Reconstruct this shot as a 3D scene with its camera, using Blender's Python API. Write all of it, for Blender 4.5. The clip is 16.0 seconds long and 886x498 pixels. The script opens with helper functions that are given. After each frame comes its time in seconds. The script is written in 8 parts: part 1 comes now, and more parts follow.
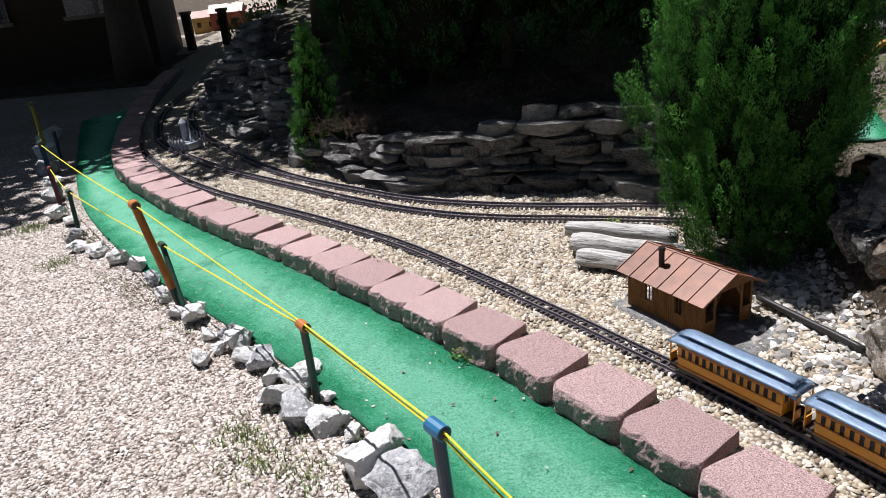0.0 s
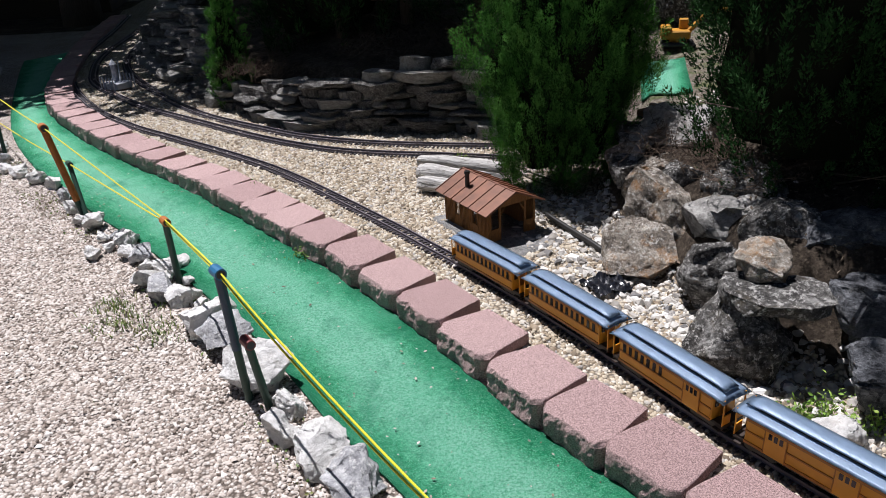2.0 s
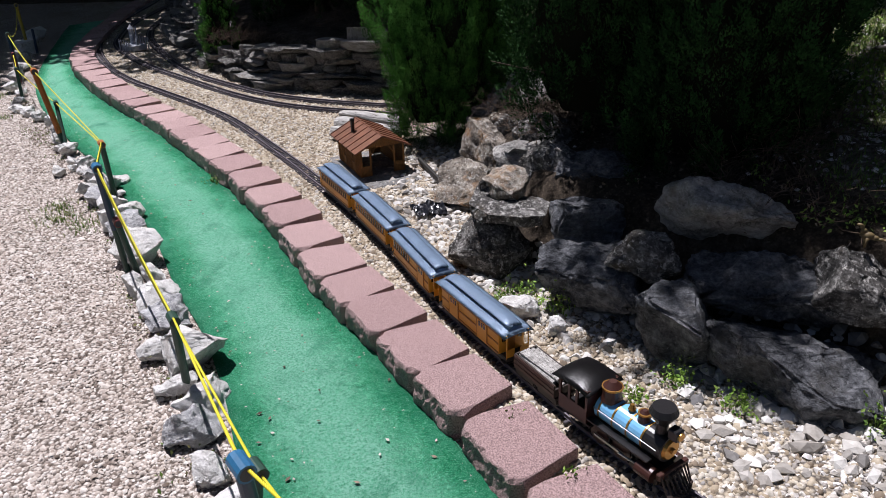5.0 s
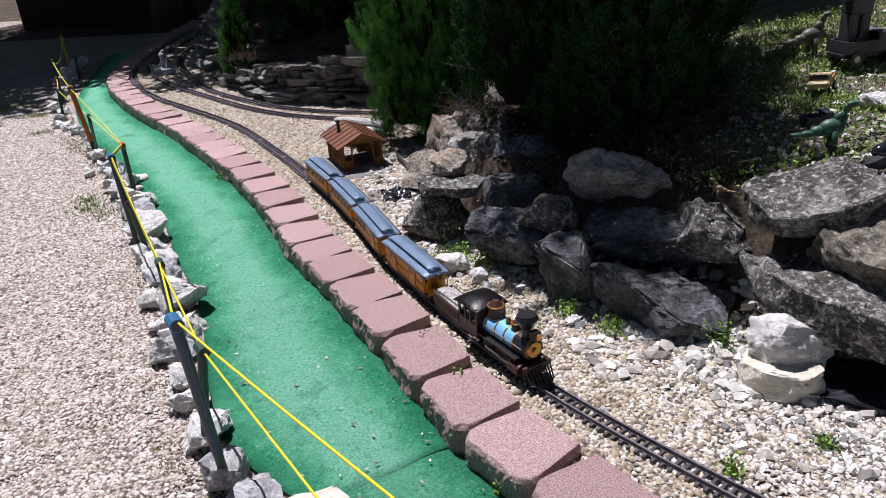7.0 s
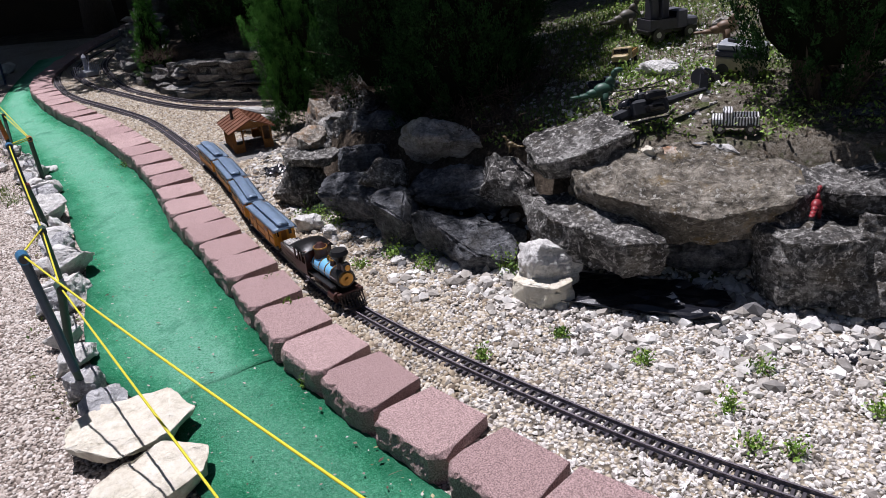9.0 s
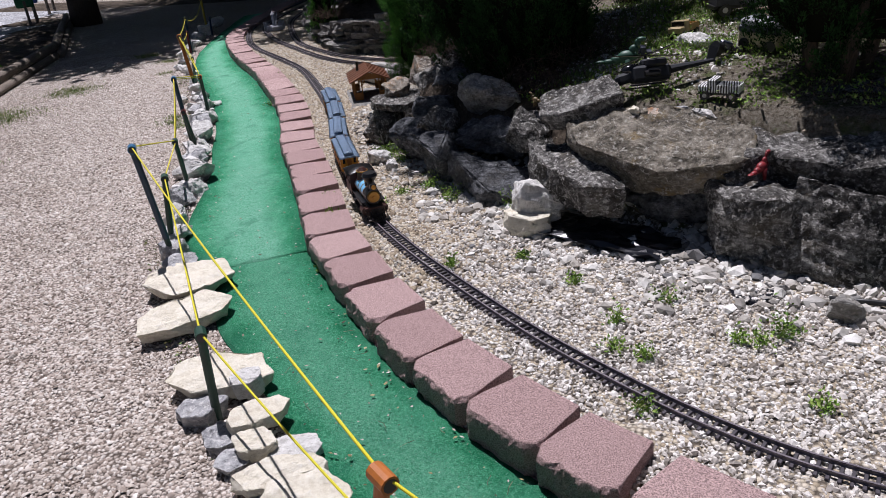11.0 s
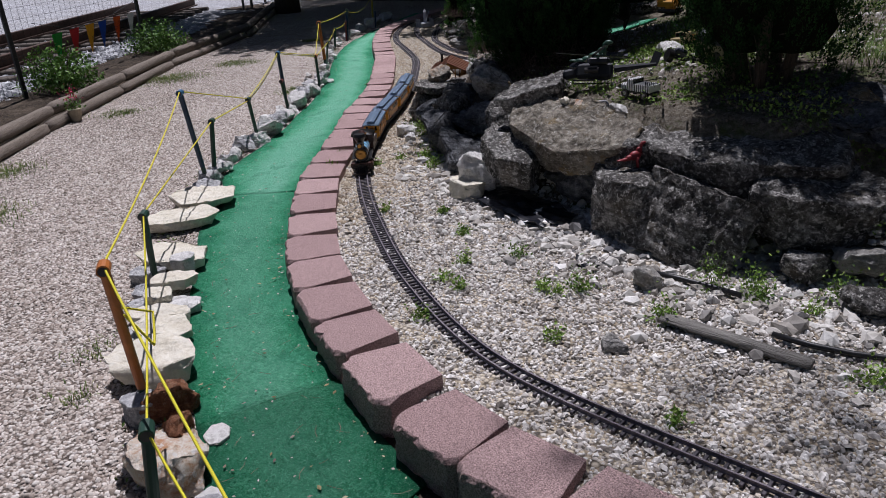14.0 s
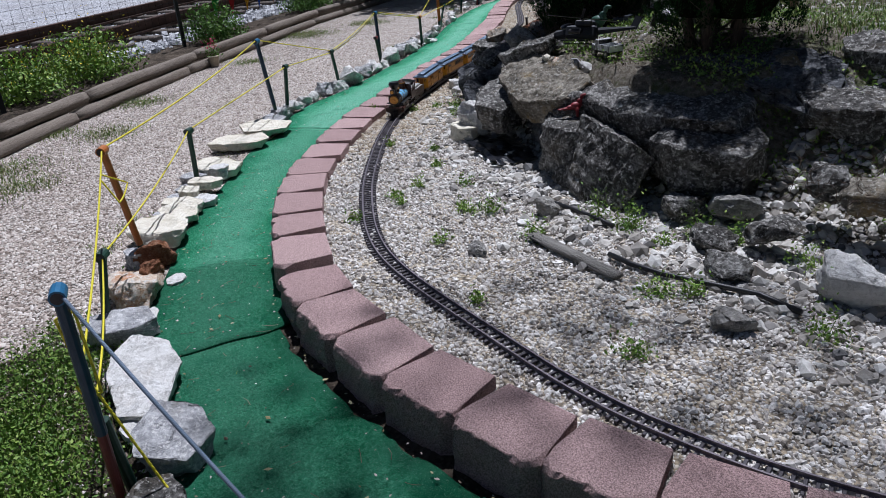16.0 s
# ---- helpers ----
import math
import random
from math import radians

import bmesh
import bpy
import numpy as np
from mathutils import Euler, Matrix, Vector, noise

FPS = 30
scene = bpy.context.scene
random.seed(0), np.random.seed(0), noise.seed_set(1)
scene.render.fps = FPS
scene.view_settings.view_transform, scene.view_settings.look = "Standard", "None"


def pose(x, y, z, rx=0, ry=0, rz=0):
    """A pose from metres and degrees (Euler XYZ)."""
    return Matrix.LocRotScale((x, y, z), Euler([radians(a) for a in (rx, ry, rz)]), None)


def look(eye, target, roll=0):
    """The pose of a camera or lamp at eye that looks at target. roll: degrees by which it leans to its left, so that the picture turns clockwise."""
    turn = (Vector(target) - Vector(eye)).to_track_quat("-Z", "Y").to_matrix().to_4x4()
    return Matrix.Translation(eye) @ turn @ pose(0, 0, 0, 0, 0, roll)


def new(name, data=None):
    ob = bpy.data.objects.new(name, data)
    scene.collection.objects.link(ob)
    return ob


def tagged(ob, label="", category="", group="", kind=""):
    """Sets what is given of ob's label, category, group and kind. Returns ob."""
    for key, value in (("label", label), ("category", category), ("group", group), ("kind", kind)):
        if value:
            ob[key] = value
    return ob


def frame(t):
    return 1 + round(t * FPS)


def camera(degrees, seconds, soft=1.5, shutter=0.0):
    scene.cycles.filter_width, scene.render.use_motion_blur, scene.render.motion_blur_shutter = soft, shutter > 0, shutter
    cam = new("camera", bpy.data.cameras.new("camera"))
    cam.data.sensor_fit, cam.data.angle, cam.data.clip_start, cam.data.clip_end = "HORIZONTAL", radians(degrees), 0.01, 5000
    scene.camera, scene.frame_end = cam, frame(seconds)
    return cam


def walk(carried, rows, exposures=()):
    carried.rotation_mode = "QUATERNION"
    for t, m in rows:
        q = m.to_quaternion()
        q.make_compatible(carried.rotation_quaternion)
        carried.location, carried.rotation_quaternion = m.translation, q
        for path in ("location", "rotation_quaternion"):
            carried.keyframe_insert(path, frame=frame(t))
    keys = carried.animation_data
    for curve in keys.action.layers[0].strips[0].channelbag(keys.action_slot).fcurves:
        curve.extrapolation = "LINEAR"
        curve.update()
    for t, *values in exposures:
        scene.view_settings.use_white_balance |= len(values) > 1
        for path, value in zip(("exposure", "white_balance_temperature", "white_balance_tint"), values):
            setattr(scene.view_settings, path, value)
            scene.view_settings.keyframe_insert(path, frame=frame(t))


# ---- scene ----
cam = camera(62.4, 16.0, 0.6)
METRES, EYE, TILT, LEAN, TURN = 7.75, 1.533, -22.43, 5.31, 0.0
ROWS = [
    (0.0, 0.0, 0.0, 0.0, 0.0, 0.0, -0.0),
    (0.5, 0.0153, -0.0233, -0.0021, 0.76, -1.06, -1.75),
    (1.0, 0.0512, -0.0439, -0.0063, 2.43, -1.44, -4.56),
    (1.5, 0.0651, -0.0675, -0.018, -0.42, -0.1, -1.85),
    (2.0, 0.0778, -0.0895, -0.0244, -2.2, -2.97, -1.6),
    (2.5, 0.1094, -0.1083, -0.0291, 0.65, -4.63, -2.58),
    (3.0, 0.1301, -0.1298, -0.0378, 2.78, -3.37, -2.15),
    (3.5, 0.1489, -0.1492, -0.0435, -0.29, -4.01, -3.22),
    (4.0, 0.1709, -0.1628, -0.0469, -0.07, -4.11, -4.24),
    (6.5, 0.2594, -0.234, -0.062, 6.91, -3.11, -3.72),
    (7.0, 0.2727, -0.2529, -0.0762, 6.11, -2.43, -4.1),
    (7.5, 0.2886, -0.2677, -0.0785, 7.34, -4.3, -5.15),
    (8.0, 0.3236, -0.2802, -0.0817, 10.72, -5.47, -6.8),
    (8.5, 0.3378, -0.2984, -0.0905, 7.96, -3.95, -3.37),
    (9.0, 0.3532, -0.3158, -0.0954, 3.36, -2.55, -1.49),
    (11.5, 0.5032, -0.3876, -0.1123, 20.14, -6.33, -7.63),
    (12.0, 0.5296, -0.3987, -0.118, 18.58, -5.6, -7.35),
    (12.5, 0.5448, -0.4085, -0.1176, 17.44, -3.85, -7.35),
    (13.0, 0.5836, -0.4054, -0.1158, 24.1, -7.09, -11.51),
    (13.5, 0.6211, -0.398, -0.1104, 27.31, -9.32, -10.34),
    (14.0, 0.6545, -0.3785, -0.1065, 34.46, -8.09, -13.97),
    (14.5, 0.6941, -0.3819, -0.1007, 40.13, -10.55, -16.27),
    (15.0, 0.741, -0.3805, -0.0955, 42.3, -11.91, -13.37),
    (15.5, 0.7714, -0.3633, -0.0897, 46.97, -13.07, -15.93),
    (16.0, 0.8153, -0.3542, -0.0831, 49.51, -14.45, -16.73),
]
EXPOSURES = [(0.0, 0.68, 6170, 15), (2.0, 0.49, 6170, 16), (3.5, 0.38, 6160, 18), (5.0, 0.38, 6140, 19), (6.5, 0.48, 6110, 20), (7.5, 0.48, 6100, 20), (9.0, 0.31, 6090, 20),
             (11.5, 0.08, 6110, 20), (12.5, -0.03, 6100, 20), (13.5, -0.12, 6070, 20), (14.5, -0.24, 5930, 19), (15.0, -0.28, 5830, 17), (15.5, -0.14, 5760, 16), (16.0, 0.0, 5700, 15)]
walk(cam, [(t, pose(0, 0, EYE, TILT, LEAN, TURN) @ pose(METRES * x, METRES * y, METRES * z, 90 + pitch, roll, yaw)) for t, x, y, z, yaw, pitch, roll in ROWS], exposures=EXPOSURES)
import itertools

# ---- light ----
SUN = Vector((-0.22, 0.27, 0.93)).normalized()
sun_lamp = new("sun", bpy.data.lights.new("sun", "SUN"))
sun_lamp.data.energy, sun_lamp.data.angle, sun_lamp.data.color = 5.0, radians(0.55), (1.0, 0.98, 0.95)
sun_lamp.matrix_world = look(tuple(SUN * 30), (0, 0, 0))
world = bpy.data.worlds.new("sky")
scene.world = world
world.use_nodes = True
_wn = world.node_tree
_sky = _wn.nodes.new("ShaderNodeTexSky")
_sky.sky_type, _sky.sun_disc = "NISHITA", False
_sky.sun_elevation = math.asin(SUN.z)
_sky.sun_rotation = math.atan2(SUN.x, SUN.y)
_wn.links.new(_sky.outputs[0], _wn.nodes["Background"].inputs[0])
_wn.nodes["Background"].inputs[1].default_value = 0.025

# ---- materials ----
class Mat:
    """Small helper round one node material."""

    def __init__(self, name, rough=0.8, metal=0.0, spec=0.5):
        self.m = bpy.data.materials.new(name)
        self.m.use_nodes = True
        self.t = self.m.node_tree
        self.b = self.t.nodes["Principled BSDF"]
        self.b.inputs["Roughness"].default_value = rough
        self.b.inputs["Metallic"].default_value = metal
        self.b.inputs["Specular IOR Level"].default_value = spec
        self.co = self.t.nodes.new("ShaderNodeTexCoord").outputs["Object"]
        self.geo = self.t.nodes.new("ShaderNodeNewGeometry")

    def node(self, kind, **inputs):
        n = self.t.nodes.new(kind)
        for k, v in inputs.items():
            self.put(n.inputs[k.replace("_", " ")], v)
        return n

    def put(self, socket, v):
        if hasattr(v, "is_output"):
            self.t.links.new(v, socket)
        else:
            socket.default_value = v

    def noise(self, scale, detail=4.0, rough=0.6, co=None, dist=0.0):
        return self.node("ShaderNodeTexNoise", Vector=co or self.co, Scale=scale, Detail=detail, Roughness=rough, Distortion=dist).outputs[0]

    def voronoi(self, scale, feature="F1", co=None, out="Distance"):
        n = self.t.nodes.new("ShaderNodeTexVoronoi")
        n.feature = feature
        self.put(n.inputs["Vector"], co or self.co)
        n.inputs["Scale"].default_value = scale
        return n.outputs[out]

    def ramp(self, fac, stops):
        n = self.t.nodes.new("ShaderNodeValToRGB")
        self.put(n.inputs[0], fac)
        while len(n.color_ramp.elements) < len(stops):
            n.color_ramp.elements.new(0.5)
        for e, (p, c) in zip(n.color_ramp.elements, stops):
            e.position = p
            e.color = (c, c, c, 1) if not hasattr(c, "__len__") else (*c, 1)
        return n.outputs[0]

    def mix(self, fac, a, b, kind="MIX"):
        n = self.t.nodes.new("ShaderNodeMix")
        n.data_type, n.blend_type = "RGBA", kind
        self.put(n.inputs[0], fac)
        for s, v in ((n.inputs[6], a), (n.inputs[7], b)):
            self.put(s, v if hasattr(v, "is_output") else (*v, 1))
        return n.outputs[2]

    def math(self, op, a, b=0.0):
        n = self.t.nodes.new("ShaderNodeMath")
        n.operation = op
        self.put(n.inputs[0], a)
        self.put(n.inputs[1], b)
        return n.outputs[0]

    def squeeze(self, sx, sy, sz):
        return self.node("ShaderNodeMapping", Vector=self.co, Scale=(sx, sy, sz)).outputs[0]

    def bump(self, h, strength=0.5, dist=0.01):
        n = self.node("ShaderNodeBump", Height=h, Strength=strength, Distance=dist)
        self.put(self.b.inputs["Normal"], n.outputs[0])

    def colour(self, c):
        self.put(self.b.inputs["Base Color"], c if hasattr(c, "is_output") else (*c, 1))
        return self

    def rough(self, v):
        self.put(self.b.inputs["Roughness"], v)

    def island(self):
        return self.geo.outputs["Random Per Island"]

    def chance(self):
        return self.t.nodes.new("ShaderNodeObjectInfo").outputs["Random"]


def plain(name, c, rough=0.6, metal=0.0, vary=0.25, scale=30.0, bump=0.15, dist=0.003):
    """A painted or plastic surface with slight soiling and grain."""
    k = Mat(name, rough, metal)
    dark = tuple(v * (1 - vary) for v in c)
    k.colour(k.mix(k.ramp(k.noise(scale), ((0.35, 0.0), (0.7, 1.0))), dark, c))
    k.bump(k.noise(scale * 6, 3), bump, dist)
    return k.m


def stones_mat(name, stops, rough=0.85, grain=120.0, bump=0.35):
    """Loose stones: each takes its own shade, with fine grain."""
    k = Mat(name, rough, spec=0.3)
    c = k.ramp(k.island(), stops)
    c = k.mix(k.ramp(k.noise(grain * 0.4, 5), ((0.3, 0.55), (0.65, 0.0))), c, (0.3, 0.27, 0.22), "MULTIPLY")
    k.colour(c)
    k.bump(k.noise(grain, 4), bump, 0.004)
    return k.m


M_CHIPS = stones_mat("path_chips", ((0.0, (0.18, 0.14, 0.115)), (0.22, (0.44, 0.375, 0.325)), (0.6, (0.62, 0.555, 0.50)), (1.0, (0.77, 0.725, 0.68))))
M_PEBBLE = stones_mat("river_pebbles", ((0.0, (0.17, 0.13, 0.095)), (0.25, (0.37, 0.30, 0.21)), (0.6, (0.51, 0.44, 0.335)), (0.85, (0.66, 0.615, 0.53)), (1.0, (0.32, 0.305, 0.29))), 0.75)
M_CRUSHED = stones_mat("crushed_limestone", ((0.0, (0.17, 0.15, 0.13)), (0.18, (0.46, 0.425, 0.39)), (0.55, (0.71, 0.675, 0.635)), (1.0, (0.88, 0.86, 0.83))))
M_COBBLE = stones_mat("white_cobbles", ((0.0, (0.15, 0.15, 0.155)), (0.22, (0.34, 0.315, 0.28)), (0.5, (0.53, 0.505, 0.465)), (0.8, (0.66, 0.645, 0.61)), (1.0, (0.78, 0.77, 0.74))), 0.8, 60, 0.6)
M_BALLAST = stones_mat("rail_ballast", ((0.0, (0.28, 0.29, 0.31)), (0.5, (0.50, 0.51, 0.54)), (1.0, (0.72, 0.73, 0.75))))


def bed_mat(name, stops, scale, soil=(0.20, 0.17, 0.13), rough=0.9):
    """Gravel bed: small stones of mixed shade over grit."""
    k = Mat(name, rough, spec=0.25)
    v = k.t.nodes.new("ShaderNodeTexVoronoi")
    k.put(v.inputs["Vector"], k.co)
    v.inputs["Scale"].default_value = scale
    shade = k.ramp(v.outputs["Color"], stops)
    edge = k.ramp(v.outputs["Distance"], ((0.35, 0.0), (0.75, 1.0)))
    c = k.mix(edge, shade, soil)
    c = k.mix(k.ramp(k.noise(1.3, 6), ((0.4, 0.0), (0.75, 0.45))), c, (0.42, 0.36, 0.28), "MULTIPLY")
    k.colour(c)
    h = k.math("SUBTRACT", 1.0, v.outputs["Distance"])
    h = k.math("ADD", h, k.math("MULTIPLY", k.noise(scale * 3, 3), 0.4))
    k.bump(h, 0.9, 0.012)
    return k.m


B_PATH = bed_mat("path_gravel", ((0.2, (0.34, 0.28, 0.24)), (0.5, (0.54, 0.475, 0.42)), (0.85, (0.72, 0.67, 0.62))), 75, (0.10, 0.08, 0.066))
B_RAIL = bed_mat("pebble_bed", ((0.2, (0.34, 0.28, 0.2)), (0.5, (0.56, 0.49, 0.38)), (0.85, (0.66, 0.62, 0.56))), 60, (0.10, 0.083, 0.065))
B_BALLAST = bed_mat("ballast_bed", ((0.2, (0.30, 0.31, 0.33)), (0.5, (0.50, 0.51, 0.54)), (0.85, (0.70, 0.71, 0.74))), 28, (0.2, 0.2, 0.21))


def soil_mat():
    k = Mat("soil_and_litter", 0.95, spec=0.2)
    c = k.ramp(k.math("ADD", k.math("MULTIPLY", k.noise(4, 8, 0.7), 0.5), k.math("MULTIPLY", k.noise(38, 7, 0.8), 0.5)), ((0.40, (0.022, 0.017, 0.012)), (0.5, (0.066, 0.050, 0.036)), (0.62, (0.17, 0.135, 0.10))))
    c = k.mix(k.ramp(k.voronoi(55), ((0.0, 0.5), (0.35, 0.0))), c, (0.26, 0.21, 0.15))
    k.colour(c)
    k.bump(k.noise(34, 8, 0.8), 1.0, 0.035)
    return k.m


def grass_ground():
    k = Mat("weedy_ground", 0.95, spec=0.1)
    c = k.ramp(k.noise(38, 7, 0.8), ((0.34, (0.06, 0.05, 0.036)), (0.46, (0.17, 0.145, 0.11)), (0.56, (0.28, 0.25, 0.20)), (0.68, (0.40, 0.37, 0.32))))
    green = k.ramp(k.noise(6, 7, 0.75), ((0.50, 0.0), (0.60, 0.75)))
    c = k.mix(green, c, k.ramp(k.noise(70, 4, 0.8), ((0.35, (0.035, 0.06, 0.015)), (0.65, (0.16, 0.20, 0.06)))))
    k.colour(c)
    k.bump(k.noise(60, 6, 0.8), 1.0, 0.03)
    return k.m


B_SOIL, B_WEEDY = soil_mat(), grass_ground()


def rock_mat(name, low, mid, high, stain, strata=0.5, blot=(0.75, 0.73, 0.68), blot_at=0.66, cracks=0.8, relief=1.0):
    """Weathered stone: mottling, bedding lines, stains, lichen spots, pits and cracks."""
    k = Mat(name, 0.92, spec=0.2)
    place = k.node("ShaderNodeVectorMath", Vector=k.co)
    k.put(place.inputs[1], k.t.nodes.new("ShaderNodeObjectInfo").outputs["Location"])
    k.co = place.outputs[0]
    broad, fine = k.noise(9, 9, 0.72), k.noise(46, 8, 0.78)
    both = k.math("ADD", k.math("MULTIPLY", broad, 0.5), k.math("MULTIPLY", fine, 0.5))
    c = k.ramp(both, ((0.40, low), (0.5, mid), (0.60, high)))
    layer = k.noise(11, 6, 0.65, k.squeeze(1, 1, 7), 0.6)
    c = k.mix(k.ramp(layer, ((0.38, strata), (0.52, 0.0))), c, low)
    c = k.mix(k.ramp(k.noise(5.5, 7, 0.75), ((0.54, 0.0), (0.68, 0.8))), c, stain)
    c = k.mix(k.ramp(k.noise(48, 6, 0.75), ((blot_at - 0.06, 0.0), (blot_at, 0.75))), c, blot)
    line = k.noise(7, 5, 0.6, None, 0.8)
    crack = k.ramp(k.math("ABSOLUTE", k.math("SUBTRACT", line, 0.5)), ((0.0, cracks), (0.008, 0.0)))
    crack = k.math("MULTIPLY", crack, k.ramp(k.noise(5, 4), ((0.5, 0.0), (0.6, 1.0))))
    c = k.mix(crack, c, tuple(v * 0.4 for v in low))
    pits = k.ramp(k.voronoi(75), ((0.0, 0.55 * cracks), (0.25, 0.0)))
    k.colour(k.mix(pits, c, low, "MULTIPLY"))
    h = k.math("ADD", k.math("MULTIPLY", broad, 0.8), k.math("ADD", k.math("MULTIPLY", layer, 0.5), k.math("MULTIPLY", fine, 0.55)))
    h = k.math("SUBTRACT", h, k.math("MULTIPLY", crack, 0.3))
    k.bump(h, relief, 0.03)
    return k.m


R_GREY = rock_mat("weathered_grey_limestone", (0.024, 0.023, 0.022), (0.112, 0.106, 0.098), (0.41, 0.40, 0.375), (0.12, 0.10, 0.07), 0.5, (0.66, 0.64, 0.60), 0.60)
R_DARK = rock_mat("dark_blue_grey_rock", (0.030, 0.032, 0.036), (0.135, 0.14, 0.15), (0.31, 0.315, 0.325), (0.09, 0.085, 0.075), 0.4, (0.5, 0.5, 0.5), 0.7)
R_TAN = rock_mat("tan_lichened_slab", (0.060, 0.053, 0.043), (0.225, 0.20, 0.160), (0.45, 0.41, 0.34), (0.27, 0.185, 0.07), 0.5, (0.62, 0.60, 0.54), 0.62)
R_ORANGE = rock_mat("orange_lichened_rock", (0.065, 0.056, 0.048), (0.28, 0.24, 0.195), (0.54, 0.50, 0.43), (0.40, 0.19, 0.05), 0.35, (0.70, 0.68, 0.63), 0.61)
R_WHITE = rock_mat("white_limestone", (0.46, 0.445, 0.42), (0.73, 0.715, 0.685), (0.80, 0.79, 0.77), (0.62, 0.585, 0.54), 0.15, (0.80, 0.79, 0.76), 0.6, 0.4, 0.9)
R_CREAM = rock_mat("cream_flagstone", (0.60, 0.545, 0.43), (0.76, 0.71, 0.59), (0.82, 0.785, 0.69), (0.65, 0.58, 0.46), 0.12, (0.78, 0.75, 0.68), 0.66, 0.4, 0.8)
R_RUST = rock_mat("rust_stained_rock", (0.52, 0.29, 0.15), (0.74, 0.64, 0.52), (0.80, 0.77, 0.71), (0.54, 0.21, 0.07), 0.15, (0.80, 0.78, 0.74), 0.60, 0.5)
R_RED = rock_mat("pitted_rust_red_rock", (0.13, 0.050, 0.028), (0.34, 0.15, 0.08), (0.50, 0.29, 0.18), (0.34, 0.13, 0.045), 0.3, (0.52, 0.40, 0.32), 0.66, 1.0, 1.4)
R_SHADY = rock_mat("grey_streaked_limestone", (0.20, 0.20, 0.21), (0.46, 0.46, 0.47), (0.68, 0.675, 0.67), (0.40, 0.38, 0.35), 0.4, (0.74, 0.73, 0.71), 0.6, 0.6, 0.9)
R_PALE = rock_mat("pale_shaded_slab", (0.17, 0.165, 0.155), (0.38, 0.365, 0.34), (0.55, 0.535, 0.50), (0.22, 0.19, 0.14), 0.5)


def block_mat():
    k = Mat("pink_concrete_block", 0.92, spec=0.25)
    base = k.mix(k.chance(), (0.36, 0.245, 0.235), (0.455, 0.32, 0.305))
    speck = k.ramp(k.noise(210, 4, 0.9), ((0.38, (0.34, 0.32, 0.32)), (0.49, (0.95, 0.95, 0.95)), (0.59, (1.5, 1.5, 1.5))))
    c = k.mix(1.0, base, speck, "MULTIPLY")
    c = k.mix(k.ramp(k.noise(14, 7, 0.75), ((0.54, 0.0), (0.74, 0.45))), c, (0.27, 0.17, 0.155))
    k.colour(c)
    k.bump(k.math("ADD", k.noise(150, 5, 0.8), k.math("MULTIPLY", k.noise(35, 6, 0.7), 0.6)), 1.0, 0.008)
    return k.m


M_BLOCK = block_mat()


def carpet_mat(name, tone, pale_mid):
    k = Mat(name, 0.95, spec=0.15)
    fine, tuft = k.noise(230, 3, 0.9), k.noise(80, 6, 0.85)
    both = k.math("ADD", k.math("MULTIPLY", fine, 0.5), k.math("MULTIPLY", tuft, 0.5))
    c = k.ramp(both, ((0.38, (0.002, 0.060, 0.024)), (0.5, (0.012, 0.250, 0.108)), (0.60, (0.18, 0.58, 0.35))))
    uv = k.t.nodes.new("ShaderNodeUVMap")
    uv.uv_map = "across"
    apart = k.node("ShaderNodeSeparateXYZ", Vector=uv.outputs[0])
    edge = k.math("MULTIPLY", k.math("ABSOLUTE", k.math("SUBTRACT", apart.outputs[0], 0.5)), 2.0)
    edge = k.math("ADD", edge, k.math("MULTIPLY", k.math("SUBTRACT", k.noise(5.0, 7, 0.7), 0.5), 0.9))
    # paler green towards the strip's middle, broken up by noise
    worn = k.math("MULTIPLY", k.ramp(edge, ((0.25, pale_mid), (0.70, 0.0))), k.ramp(k.noise(120, 3, 0.8), ((0.35, 0.12), (0.62, 0.95))))
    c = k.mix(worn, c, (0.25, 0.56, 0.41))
    # darker green towards both long edges
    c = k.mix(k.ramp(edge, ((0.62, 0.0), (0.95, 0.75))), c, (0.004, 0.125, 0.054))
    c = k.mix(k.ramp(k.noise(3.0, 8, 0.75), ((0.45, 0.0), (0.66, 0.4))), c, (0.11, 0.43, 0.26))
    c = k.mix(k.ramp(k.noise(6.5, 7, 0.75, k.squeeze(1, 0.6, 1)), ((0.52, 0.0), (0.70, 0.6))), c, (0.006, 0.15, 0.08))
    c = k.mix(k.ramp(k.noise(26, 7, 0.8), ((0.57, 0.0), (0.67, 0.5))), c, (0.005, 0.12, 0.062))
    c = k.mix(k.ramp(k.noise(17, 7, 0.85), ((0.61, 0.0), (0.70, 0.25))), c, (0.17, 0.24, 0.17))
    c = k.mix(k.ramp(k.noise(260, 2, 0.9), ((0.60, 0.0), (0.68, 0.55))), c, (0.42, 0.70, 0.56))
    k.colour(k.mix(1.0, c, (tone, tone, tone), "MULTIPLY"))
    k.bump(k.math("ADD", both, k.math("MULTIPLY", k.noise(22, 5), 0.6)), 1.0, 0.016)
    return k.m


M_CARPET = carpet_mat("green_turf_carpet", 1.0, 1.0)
# later lengths of turf take a duller and a darker tone
M_CARPET_DULL = carpet_mat("duller_green_turf", 0.88, 0.5)
M_CARPET_DARK = carpet_mat("dark_green_turf", 0.57, 0.25)


